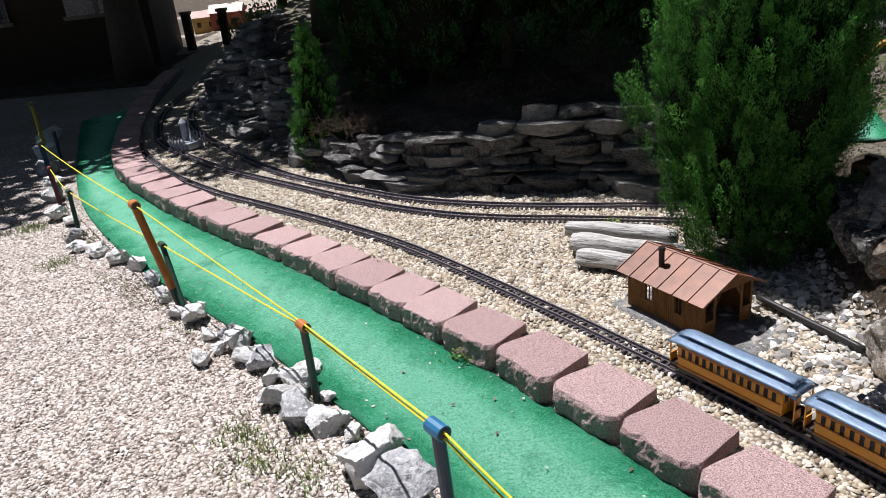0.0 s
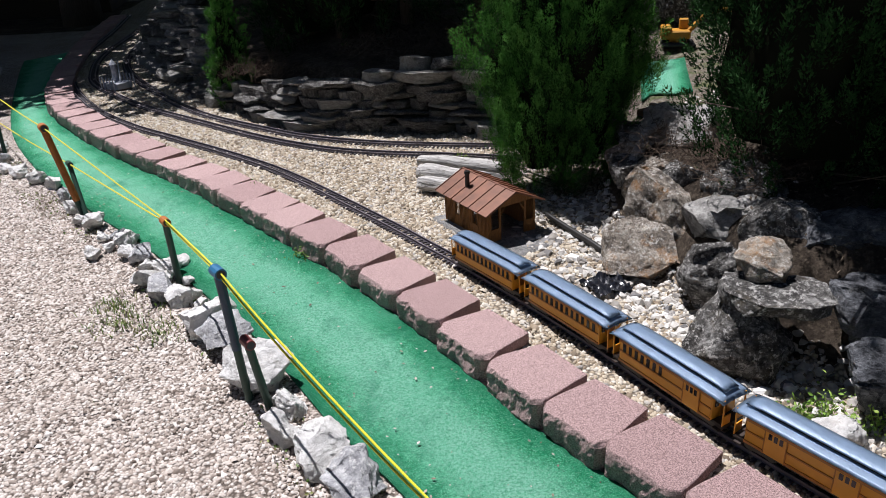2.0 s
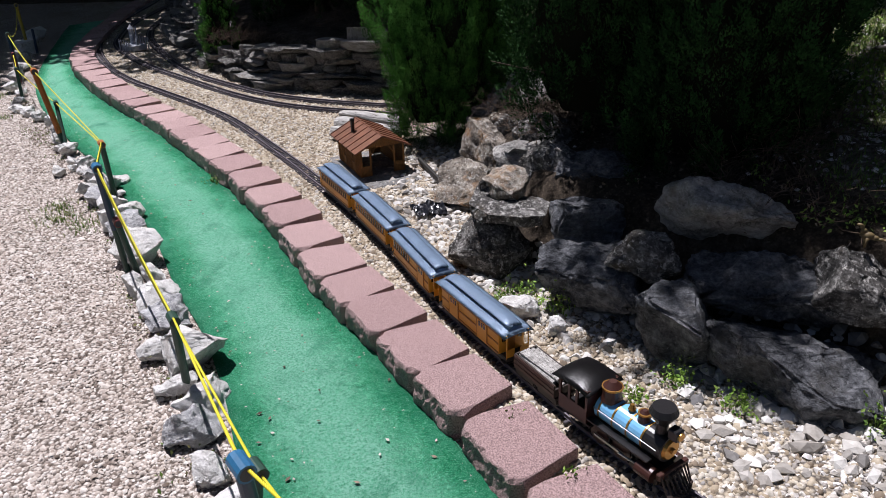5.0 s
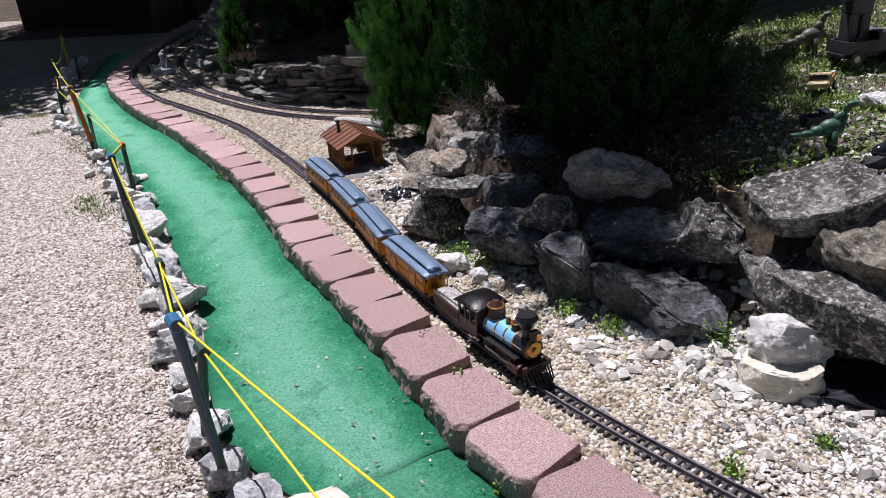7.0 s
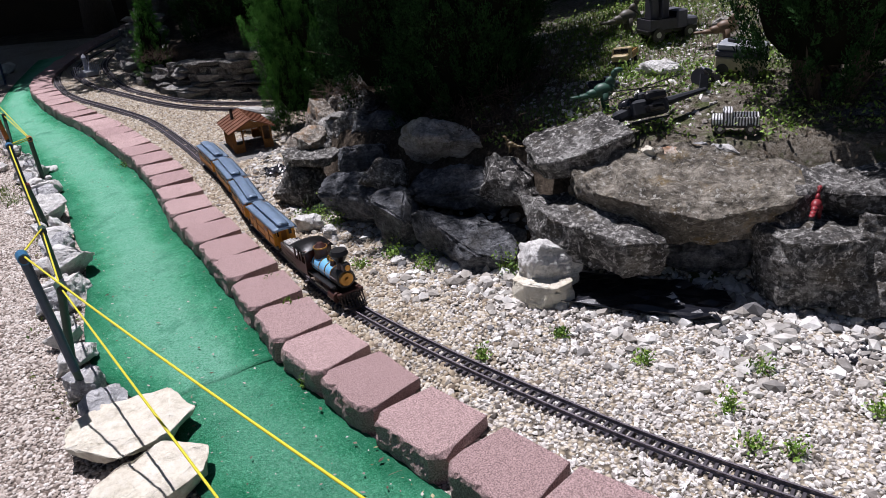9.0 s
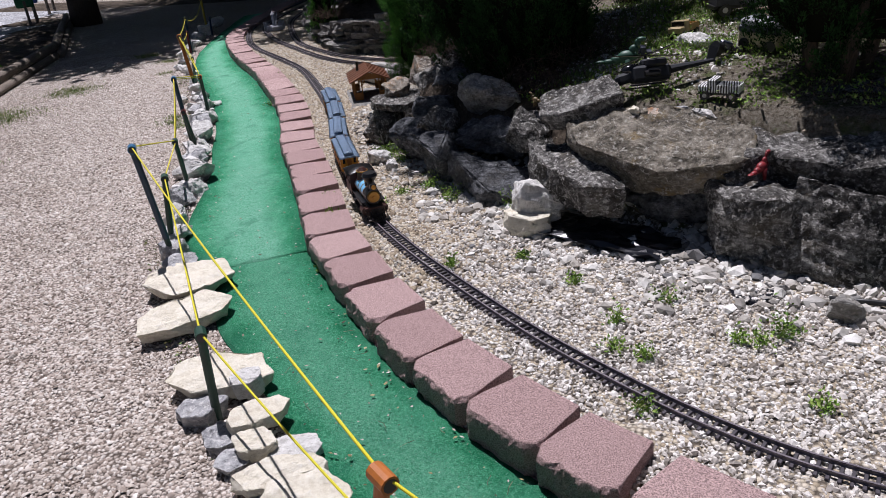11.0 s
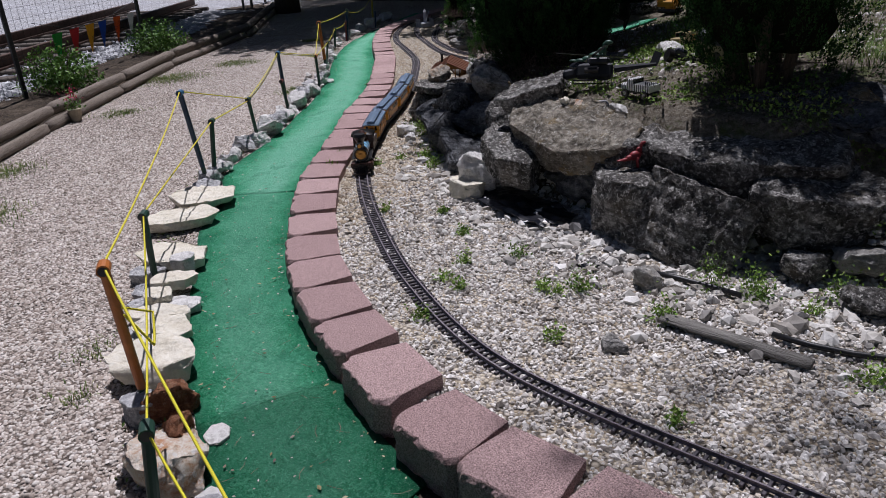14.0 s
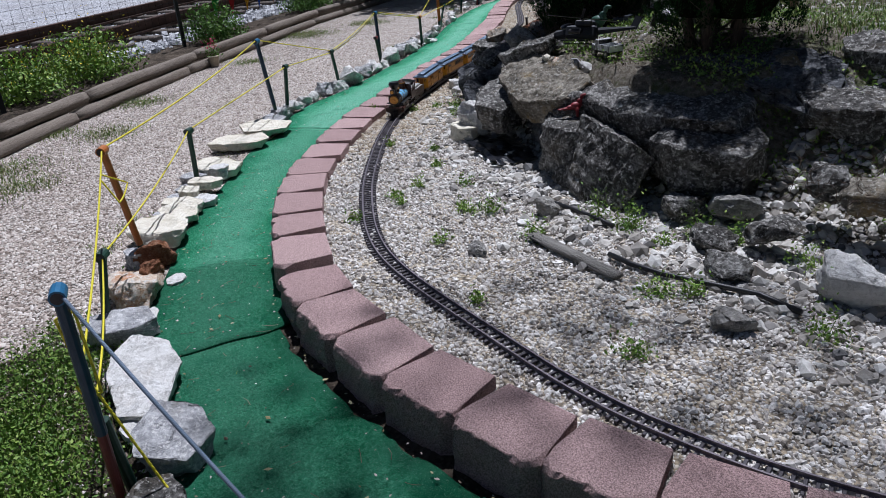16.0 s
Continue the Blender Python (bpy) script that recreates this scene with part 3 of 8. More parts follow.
# ---- rocks ----
def rock_mesh(size, seed, rough=0.12, facets=9, level=3, flat=0.0, worn=0.035, outline=()):
    """A broken rock: the hull of scattered corners or of a given outline, split fine and roughened with ledges and chips."""
    rng = random.Random(seed)
    bm = bmesh.new()
    if outline:
        for p, q in outline:
            for top in (1, -1):
                bm.verts.new((p, q, top * rng.uniform(0.75, 1.0)))
    elif flat:
        n = rng.randrange(6, 9)
        for top in (1, -1):
            for k in range(n):
                a = 6.2832 * (k + rng.uniform(-0.28, 0.28)) / n
                r = rng.uniform(0.8, 1.05) * (1 if top > 0 else rng.uniform(0.82, 1.0))
                bm.verts.new((r * math.cos(a), r * math.sin(a), top * rng.uniform(0.72, 1.0)))
    else:
        for k in range(facets + 9):
            p = Vector((rng.gauss(0, 1), rng.gauss(0, 1), rng.gauss(0, 1)))
            m = max(abs(p.x), abs(p.y), abs(p.z))
            p = p.normalized() * 0.55 + p / m * 0.45
            bm.verts.new(p * rng.uniform(0.82, 1.0))
    r = bmesh.ops.convex_hull(bm, input=bm.verts[:])
    bmesh.ops.delete(bm, geom=[v for v in bm.verts if not v.link_faces], context="VERTS")
    lo = [min(v.co[i] for v in bm.verts) for i in range(3)]
    hi = [max(v.co[i] for v in bm.verts) for i in range(3)]
    for v in bm.verts:
        v.co = Vector([((v.co[i] - lo[i]) / (hi[i] - lo[i]) - 0.5) * size[i] for i in range(3)])
    bmesh.ops.bevel(bm, geom=bm.edges[:], offset=min(size) * worn, segments=1 if worn < 0.1 else 2, affect="EDGES", clamp_overlap=True)
    bmesh.ops.triangulate(bm, faces=bm.faces[:])
    goal = {2: 380, 3: 700, 4: 2200, 5: 6500}[level]
    while len(bm.faces) < goal:
        long_edges = sorted(bm.edges, key=lambda e: -e.calc_length())[:max(20, len(bm.edges) // 3)]
        bmesh.ops.subdivide_edges(bm, edges=long_edges, cuts=1)
        bmesh.ops.triangulate(bm, faces=[f for f in bm.faces if len(f.verts) > 3])
    bm.normal_update()
    off = Vector((rng.uniform(0, 50), rng.uniform(0, 50), rng.uniform(0, 50)))
    big = sum(size) / 3
    move = []
    for v in bm.verts:
        q = v.co / big
        w = noise.fractal(q * 2.4 + off, 0.7, 2.2, 6)
        ledge = noise.noise(Vector((q.x * 1.8, q.y * 1.8, q.z * 15)) + off)
        chip = abs(noise.noise(q * 6 + off)) + 0.5 * abs(noise.noise(q * 14 + off))
        move.append(v.normal * big * rough * (0.55 * w + 0.22 * ledge - 0.38 * chip))
    for v, d in zip(bm.verts, move):
        v.co += d
    for e in bm.edges:
        if len(e.link_faces) == 2 and e.calc_face_angle(0) > 0.5:
            e.smooth = False
    return bm


def rock(x, y, z, sx, sy, sz, rz, mat, label, seed, rx=0, ry=0, name="boulder", category="rock", group="", rough=0.12, facets=9, level=4, flat=0.0, worn=0.035):
    ob = part(name, rock_mesh((sx, sy, sz), seed, rough, facets, level, flat, worn), mat, smooth=True)
    ob.matrix_world = pose(x, y, z, rx, ry, rz)
    return tagged(ob, label, category, group)


seeds = itertools.count(100)


def boulder(x, y, z, sx, sy, sz, rz, rx, ry, mt, fl, lb):
    """A rock of the rockery: place, length, width, height, turns, material, whether slab-like, label."""
    big = max(sx, sy)
    return rock(x, y, z, sx, sy, sz, rz, mt, lb, next(seeds), rx, ry, "boulder" if big > 0.22 else "stone", "rock", "rockery stones", level=5 if big > 0.4 else 4,
                flat=fl, rough=0.10 if fl else 0.13, worn=0.13 if mt is R_DARK else 0.035)


slab = part("boulder", rock_mesh((0.32, 0.48, 0.14), next(seeds), 0.08, level=5, outline=((-0.42, 0.5), (-0.5, 0.1), (-0.2, -0.4), (0.0, -0.5), (0.45, -0.5), (0.5, 0.2), (0.3, 0.32))), R_ORANGE, smooth=True)
slab.matrix_world = pose(1.54, 2.12, 0.265, 80, 0, -52)
tagged(slab, "tall upright rock spotted with orange lichen", "rock", "rockery stones")
boulder(1.68, 2.24, 0.36, 0.26, 0.24, 0.30, -50, 0, 0, R_GREY, 0, "grey rock heaped behind an upright slab")
boulder(1.76, 2.70, 0.50, 0.44, 0.34, 0.20, -40, 22, 0, R_PALE, 0, "grey rock in the ridge under dry brush")
boulder(1.76, 2.80, 0.42, 0.30, 0.28, 0.26, 10, 0, 0, R_GREY, 0, "grey rock at the ridge's upper end")
boulder(1.62, 2.47, 0.31, 0.30, 0.26, 0.32, -50, 0, 0, R_ORANGE, 0, "weathered rock stacked in the bank's edge")
boulder(1.58, 2.70, 0.30, 0.28, 0.26, 0.34, 30, 0, 0, R_ORANGE, 0, "lichened rock stacked in the bank's edge")
boulder(1.64, 3.00, 0.33, 0.32, 0.26, 0.34, -70, 0, 0, R_GREY, 0, "grey rock in the bank behind a juniper")
boulder(1.41, 2.02, 0.19, 0.38, 0.30, 0.11, -40, 40, 8, R_ORANGE, 1, "curved ochre flagstone propped on gravel")
boulder(1.65, 1.40, 0.455, 0.19, 0.17, 0.13, -40, 0, 8, R_ORANGE, 0, "pitted brownish rock on a ledge")
boulder(1.66, 1.29, 0.375, 0.36, 0.27, 0.065, -30, 0, 0, R_GREY, 1, "thin grey ledge stone laid on a boulder")
boulder(1.58, 1.34, 0.22, 0.31, 0.32, 0.29, -40, 0, 0, R_GREY, 0, "rounded grey boulder beside the pebbles")
boulder(1.86, 2.04, 0.44, 0.38, 0.30, 0.28, -30, 0, 0, R_GREY, 0, "shaded grey rock under dry twigs")
boulder(1.73, 1.90, 0.31, 0.36, 0.28, 0.32, -40, 14, 0, R_PALE, 0, "grey rock wedged behind an upright slab")
boulder(2.05, 1.55, 0.42, 0.4, 0.3, 0.26, -30, 0, 0, R_DARK, 0, "small dark rock under the trees")
boulder(1.86, 1.66, 0.37, 0.36, 0.32, 0.32, -40, 0, 0, R_GREY, 0, "lichen spotted grey rock between slabs")
boulder(1.98, 1.28, 0.32, 0.34, 0.28, 0.26, -10, 0, 0, R_DARK, 0, "dark angular rock beside a ledge")
boulder(1.99, 0.98, 0.235, 0.46, 0.36, 0.31, -30, 0, 0, R_DARK, 0, "dark blue grey boulder in shade")
boulder(2.14, 0.88, 0.38, 0.27, 0.22, 0.16, -20, 0, 6, R_GREY, 0, "blocky grey rock perched on a boulder")
boulder(2.42, 0.98, 0.50, 0.50, 0.22, 0.24, -22, 24, 6, R_PALE, 0, "pale slab leaning in the shade")
boulder(2.52, 0.74, 0.34, 0.58, 0.36, 0.24, -20, 0, 0, R_DARK, 0, "dark mottled boulder in tree shade")
boulder(2.23, 0.68, 0.24, 0.30, 0.30, 0.30, -35, 0, 0, R_DARK, 0, "smooth dark boulder at the bank's foot")
boulder(2.52, 0.49, 0.20, 0.56, 0.32, 0.26, -30, 0, 0, R_DARK, 0, "broad dark boulder at the bank's foot")
boulder(2.75, 0.62, 0.42, 0.30, 0.26, 0.22, -25, 0, 0, R_GREY, 0, "grey rock wedged between boulders")
boulder(2.885, 0.09, 0.245, 0.27, 0.19, 0.22, -18, 0, 4, R_WHITE, 0, "bright white limestone chunk")
boulder(2.855, 0.04, 0.150, 0.27, 0.21, 0.11, -20, 0, 0, R_CREAM, 1, "cream rock under a white chunk")
boulder(3.04, 0.44, 0.60, 0.52, 0.36, 0.10, -22, 14, -12, R_GREY, 1, "flat grey flagstone sloping over the rocks")
boulder(3.40, 0.17, 0.47, 0.90, 0.42, 0.18, -17, 25, 2, R_TAN, 1, "huge tan limestone slab tilted forward")
boulder(3.80, 0.10, 0.44, 0.30, 0.38, 0.22, -10, 16, 0, R_GREY, 0, "split grey end of a huge slab")
boulder(3.05, 0.16, 0.33, 0.72, 0.30, 0.17, -40, 0, 4, R_GREY, 1, "long grey ledge under a tan slab")
# added rock filling what is only a shadowed hollow below the slab
boulder(3.45, 0.22, 0.26, 0.6, 0.3, 0.3, -20, 0, 0, R_DARK, 0, "added dark rock filling the shadow hollow under a slab")
boulder(3.83, -0.03, 0.27, 0.46, 0.36, 0.29, -15, 0, 0, R_GREY, 1, "flat topped grey boulder")
boulder(4.15, -0.19, 0.25, 0.52, 0.17, 0.37, -12, -24, 9, R_GREY, 1, "large leaning angular grey rock")
boulder(4.24, 0.17, 0.43, 0.98, 0.54, 0.24, -4, 8, 0, R_GREY, 1, "rough grey boulder with pale streaks")
boulder(4.55, 0.02, 0.34, 0.54, 0.40, 0.24, 12, 12, 0, R_GREY, 1, "grey boulder with a sunlit top")
boulder(4.42, 0.50, 0.58, 0.96, 0.46, 0.26, 4, 6, 0, R_DARK, 0, "dark rock at a tree's foot")
boulder(4.93, 0.52, 0.51, 0.58, 0.46, 0.17, 10, 12, 0, R_GREY, 1, "broad grey slab on the bank")
boulder(5.00, 0.80, 0.70, 0.56, 0.34, 0.13, 0, 8, 0, R_GREY, 1, "flat grey stone in the weeds")
boulder(5.27, 0.62, 0.62, 0.50, 0.40, 0.14, 20, 10, 0, R_GREY, 1, "grey slab stepping up the bank")
boulder(4.62, 0.58, 0.64, 0.2, 0.18, 0.14, 20, 0, 0, R_TAN, 0, "round brown stone on the bank")
boulder(4.60, -0.20, 0.17, 0.20, 0.15, 0.12, 20, 0, 0, R_GREY, 0, "grey stone among weeds")
boulder(4.79, -0.10, 0.21, 0.24, 0.18, 0.11, 0, 0, 0, R_PALE, 0, "pale stone half sunk in the bank")
boulder(4.86, -0.36, 0.155, 0.21, 0.15, 0.10, -20, 0, 0, R_GREY, 0, "angular grey stone on gravel")
boulder(5.05, -0.24, 0.20, 0.24, 0.16, 0.11, 30, 0, 0, R_GREY, 0, "angular grey stone on the slope")
boulder(5.02, -0.52, 0.145, 0.22, 0.14, 0.09, -20, 0, 0, R_GREY, 0, "small grey stone on gravel")
boulder(5.10, 0.02, 0.34, 0.2, 0.16, 0.15, 0, 0, 0, R_GREY, 0, "rounded mossy stone on the bank")
boulder(5.28, -0.02, 0.34, 0.28, 0.22, 0.13, 0, 0, 0, R_TAN, 0, "brown stone on the bank")
boulder(5.43, -0.42, 0.18, 0.28, 0.18, 0.18, -15, 0, 0, R_WHITE, 0, "pointed white rock on gravel")
boulder(5.235, -0.84, 0.135, 0.16, 0.12, 0.07, -5, 0, 0, R_PALE, 0, "blue grey flat stone on gravel")
boulder(4.21, -1.03, 0.13, 0.10, 0.085, 0.08, 0, 0, 0, R_PALE, 0, "single grey stone on crushed gravel")
boulder(4.11, -0.53, 0.14, 0.115, 0.10, 0.10, 0, 0, 0, R_PALE, 0, "round grey cobble beside a hose")
boulder(1.70, 0.91, 0.135, 0.15, 0.12, 0.10, 20, 0, 0, R_WHITE, 0, "pale cobble at the boulders' foot")
boulder(1.83, 0.80, 0.13, 0.08, 0.07, 0.07, 20, 0, 0, R_WHITE, 0, "white stone on pebbles")
boulder(3.50, 0.33, 0.59, 0.085, 0.07, 0.06, 0, 0, 0, R_SHADY, 0, "small white stone on a slab")
boulder(3.40, 0.31, 0.59, 0.10, 0.08, 0.06, 30, 0, 0, R_RUST, 0, "small rusty stone on a slab")
boulder(3.31, 0.30, 0.59, 0.07, 0.07, 0.07, 30, 0, 0, R_CREAM, 0, "small cream stone on a slab")
boulder(3.60, 0.31, 0.58, 0.13, 0.07, 0.06, -30, 0, 10, R_WHITE, 0, "white wedge of limestone on a slab")
boulder(1.62, 1.70, 0.25, 0.26, 0.22, 0.26, -30, 10, 0, R_GREY, 0, "grey mottled stone at an upright slab's foot")

# stones along the turf's edge
EDGE_STONES = [(-4.25, 7.5, .24), (-4.0, 7.0, .20), (-3.82, 6.6, .22), (-3.55, 6.1, .20), (-3.3, 5.65, .18), (-3.1, 5.25, .2), (-2.83, 4.78, .16), (-2.65, 4.63, .12), (-2.47, 4.30, .12), (-2.36, 4.10, .12), (-2.20, 4.01, .14), (-2.01, 3.84, .13), (-1.84, 3.72, .12), (-1.67, 3.50, .11), (-1.53, 3.28, .11),
               (-1.39, 3.07, .10), (-1.28, 3.01, .14), (-1.16, 2.83, .08), (-1.08, 2.83, .09), (-1.01, 2.73, .14), (-1.09, 2.70, .07), (-1.14, 2.62, .11), (-0.92, 2.58, .15), (-0.85, 2.54, .13), (-0.80, 2.43, .09),
               (-0.69, 2.38, .13), (-0.66, 2.46, .10), (-0.73, 2.28, .16), (-0.66, 2.17, .16), (-0.56, 2.27, .07), (-0.53, 2.10, .14), (-0.44, 2.04, .08), (-0.365, 1.88, .23), (-0.26, 1.70, .22),
               (-0.08, 1.47, .25), (0.07, 1.30, .12), (0.08, 1.14, .14), (0.20, 1.06, .20), (0.32, 0.88, .21), (0.37, 0.69, .15), (0.53, 0.61, .25), (0.52, 0.48, .13), (0.65, 0.39, .20), (0.68, 0.26, .18),
               (0.79, 0.08, .13), (0.87, -0.06, .14), (1.02, -0.23, .17), (1.17, -0.39, .18), (1.31, -0.55, .20)]
for k, (x, y, s) in enumerate(EDGE_STONES):
    r = random.Random(k)
    wide, tall = s * r.uniform(0.72, 0.95), s * r.uniform(0.55, 0.8)
    rock(x, y, 0.045 + tall * 0.36, s * 1.12, wide, tall, r.uniform(0, 180), R_SHADY if k % 5 == 3 or k > 46 else R_WHITE, "grey streaked limestone edging rock" if k % 5 == 3 or k > 46 else "rough white limestone edging rock", 300 + k,
         name="edging_rock", category="rock", group="rocks along the turf", level=4, rough=0.13, facets=5, worn=0.02)

flag_seeds = itertools.count(400)


def flagstone(x, y, z, sx, sy, sz, rz, mt, lb):
    return rock(x, y, z, sx * 1.17, sy * 1.17, sz * 0.8, rz, mt, lb, next(flag_seeds), name="flagstone" if sz < 0.12 else "edging_rock", category="stone", group="stones along the turf",
                level=4, flat=1, rough=0.09)


flagstone(1.47, -0.70, 0.092, 0.36, 0.30, 0.075, 20, R_CREAM, "cream flagstone at the turf's edge")
flagstone(1.64, -0.95, 0.085, 0.36, 0.22, 0.08, 55, R_CREAM, "long cream flagstone lying on gravel")
flagstone(2.07, -1.29, 0.085, 0.34, 0.23, 0.075, 15, R_CREAM, "broad cream flagstone at the turf's edge")
flagstone(2.20, -1.33, 0.10, 0.10, 0.08, 0.10, 25, R_WHITE, "small white edging stone")
flagstone(2.10, -1.46, 0.06, 0.16, 0.12, 0.09, 25, R_SHADY, "grey block of limestone")
flagstone(2.25, -1.56, 0.055, 0.13, 0.11, 0.06, 10, R_SHADY, "grey flat stone half sunk in gravel")
flagstone(2.36, -1.64, 0.055, 0.12, 0.10, 0.06, 40, R_SHADY, "small grey stone beside flagstones")
flagstone(2.34, -1.47, 0.10, 0.18, 0.12, 0.06, 40, R_CREAM, "small cream flagstone on gravel")
flagstone(2.40, -1.59, 0.085, 0.13, 0.10, 0.08, 15, R_CREAM, "cream chunk between flagstones")
flagstone(2.51, -1.56, 0.065, 0.16, 0.10, 0.05, 20, R_WHITE, "broken white stone on the turf's edge")
flagstone(2.54, -1.68, 0.085, 0.25, 0.13, 0.055, 25, R_CREAM, "thin cream flagstone on gravel")
flagstone(2.67, -1.75, 0.085, 0.23, 0.17, 0.06, 35, R_CREAM, "cream flagstone overlapping another")
flagstone(2.57, -1.80, 0.05, 0.13, 0.10, 0.06, -20, R_SHADY, "grey flagstone sunk in gravel")
flagstone(2.69, -1.88, 0.05, 0.15, 0.10, 0.06, 0, R_SHADY, "grey flat stone under a flagstone")
flagstone(2.86, -1.91, 0.095, 0.29, 0.23, 0.10, 20, R_CREAM, "large squarish cream flagstone")
rock(3.13, -2.02, 0.085, 0.155, 0.145, 0.14, 20, R_RED, "round pitted rust red rock", 441, name="edging_rock", category="stone", group="stones along the turf", rough=0.2, worn=0.12)
flagstone(3.05, -2.08, 0.065, 0.14, 0.11, 0.13, 30, R_SHADY, "grey stone wedged by a rust red rock")
rock(3.36, -2.19, 0.075, 0.30, 0.25, 0.14, -35, R_RUST, "white limestone block with orange stains", 447, 8, -6, name="edging_rock", category="stone", group="stones along the turf", rough=0.13, facets=3, worn=0.02)
rock(3.265, -2.09, 0.085, 0.17, 0.09, 0.13, -38, R_RED, "orange red rock behind a limestone block", 452, name="edging_rock", category="stone", group="stones along the turf", rough=0.18)
flagstone(3.35, -2.02, 0.035, 0.09, 0.07, 0.05, -35, R_WHITE, "small white flat stone")
flagstone(3.59, -2.23, 0.03, 0.16, 0.08, 0.035, -35, R_WHITE, "thin white stone on turf")
flagstone(3.66, -2.33, 0.07, 0.24, 0.17, 0.10, 60, R_SHADY, "greyish white rock in grass")
flagstone(4.03, -2.37, 0.05, 0.50, 0.22, 0.075, -18, R_WHITE, "long white tapered flagstone")
flagstone(4.42, -2.41, 0.05, 0.30, 0.20, 0.11, -10, R_SHADY, "striped grey limestone rock")
flagstone(4.30, -2.47, 0.03, 0.12, 0.09, 0.06, 20, R_WHITE, "small pale rock in weeds")
flagstone(4.66, -2.54, 0.03, 0.2, 0.14, 0.08, -10, R_GREY, "small grey rock on soil")


# ---- dry stone walls behind the tracks ----
def dry_wall(line, heights, lean, label, seed, sizes=(0.16, 0.34), courses=(0.045, 0.10), tumble=1.0, mats=(R_GREY, R_PALE, R_GREY)):
    """Courses of flat ledge stones up to the heights given along the line; tumble: how loosely they lie."""
    holder = thing("dry_stone_wall", Matrix(), label, "stone wall", kind="structure")
    rng = random.Random(seed)
    meshes = []
    for q in range(12):
        bm = rock_mesh((1, 0.8, 0.5), seed + q, 0.09, 8, 2, 1 if q % 4 else 0, 0.02)
        me = bpy.data.meshes.new("stone")
        for f in bm.faces:
            f.smooth = True
        bm.to_mesh(me)
        bm.free()
        me.materials.append(mats[q % len(mats)])
        meshes.append(me)
    P = spline(line, 0.02)
    top = np.interp(np.arange(len(P)), np.linspace(0, len(P) - 1, len(heights)), heights)
    z = 0.0
    while z < max(heights):
        h = rng.uniform(*courses)
        i = rng.randrange(0, 8)
        while i < len(P):
            w = rng.uniform(*sizes) * rng.choice((0.45, 0.7, 1.0, 1.3))
            j = min(len(P) - 1, i + int(w * 25))
            i += max(2, int(w * 50) - rng.randrange(0, 2))
            if z > top[j] * rng.uniform(0.85, 1.05):
                continue
            a = heading(P, j)
            hh = h * rng.uniform(0.8, 1.1)
            x, y = P[j]
            o = new("stone", rng.choice(meshes))
            o.parent = holder
            back = lean * z + rng.uniform(-0.02, 0.03) * tumble
            foot = min(gz(x, y), gz(x + math.sin(a) * 0.15, y - math.cos(a) * 0.15))
            o.matrix_basis = pose(x - math.sin(a) * back, y + math.cos(a) * back, foot + z + hh * 0.45, rng.uniform(-6, 6) * tumble, rng.uniform(-4, 4) * tumble, math.degrees(a) + rng.uniform(-12, 12) * tumble) \
                @ Matrix.Diagonal((w * 1.10, max(0.17, w * 0.9), hh * 2.5, 1))
        z += h * 0.95
    return holder


dry_wall([(-1.25, 5.36), (-0.875, 5.08), (-0.44, 4.64), (0.1, 4.37), (0.6, 4.28), (1.0, 4.11), (1.5, 3.8)], (0.16, 0.20, 0.30, 0.35, 0.50, 0.52, 0.5), 0.22, "low dry-laid wall of grey ledge stones in tree shade", 11, (0.18, 0.36))
dry_wall([(-2.95, 10.5), (-2.78, 8.1), (-2.26, 7.12), (-1.83, 6.5), (-1.45, 5.9), (-1.2, 5.42)], (0.8, 0.85, 0.8, 0.7, 0.5, 0.25), 0.80, "heap of angular grey stones beside the curve", 23, (0.16, 0.38), (0.035, 0.075), 2.4, (R_PALE, R_GREY, R_PALE))


# ---- junipers and cedars ----
def fast_mesh(name, V, F, material, parent=None, smooth_faces=False):
    me = bpy.data.meshes.new(name)
    n, m = len(V), len(F)
    me.vertices.add(n)
    me.vertices.foreach_set("co", np.ascontiguousarray(V, np.float32).ravel())
    me.loops.add(m * 3)
    me.loops.foreach_set("vertex_index", np.ascontiguousarray(F, np.int32).ravel())
    me.polygons.add(m)
    me.polygons.foreach_set("loop_start", np.arange(m, dtype=np.int32) * 3)
    me.polygons.foreach_set("use_smooth", np.full(m, smooth_faces))
    me.update(calc_edges=True)
    me.materials.append(material)
    ob = new(name, me)
    if parent:
        ob.parent = parent
    return ob


def unit(v):
    return v / np.linalg.norm(v, axis=-1, keepdims=True)


def plumes(base, axis, size, blades, leaf, wide, rng):
    """Feathery plumes: each a spindle of small pointed scales set round its axis."""
    n = len(base)
    s = rng.uniform(0, 1, (n, blades, 1)) ** 0.8
    ang = rng.normal(size=(n, blades, 3))
    ang = unit(ang - (ang * axis[:, None]).sum(-1, keepdims=True) * axis[:, None])
    girth = 0.23 * np.sqrt(np.clip(1.05 - s, 0, 1)) * (0.55 + 0.45 * np.minimum(1, s * 4))
    ln = size[:, None, None]
    p = base[:, None] + axis[:, None] * s * ln + ang * girth * ln * rng.uniform(0.35, 1.0, (n, blades, 1))
    d = unit(axis[:, None] * 1.0 + ang * 0.6 + rng.normal(0, 0.25, (n, blades, 3)))
    side = unit(np.cross(d, rng.normal(size=(n, blades, 3)))) * wide * 0.5
    q = leaf * rng.uniform(0.6, 1.3, (n, blades, 1))
    V = np.stack([p - side, p + side, p + d * q], 2).reshape(-1, 3)
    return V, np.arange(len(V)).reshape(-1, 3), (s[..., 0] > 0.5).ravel()


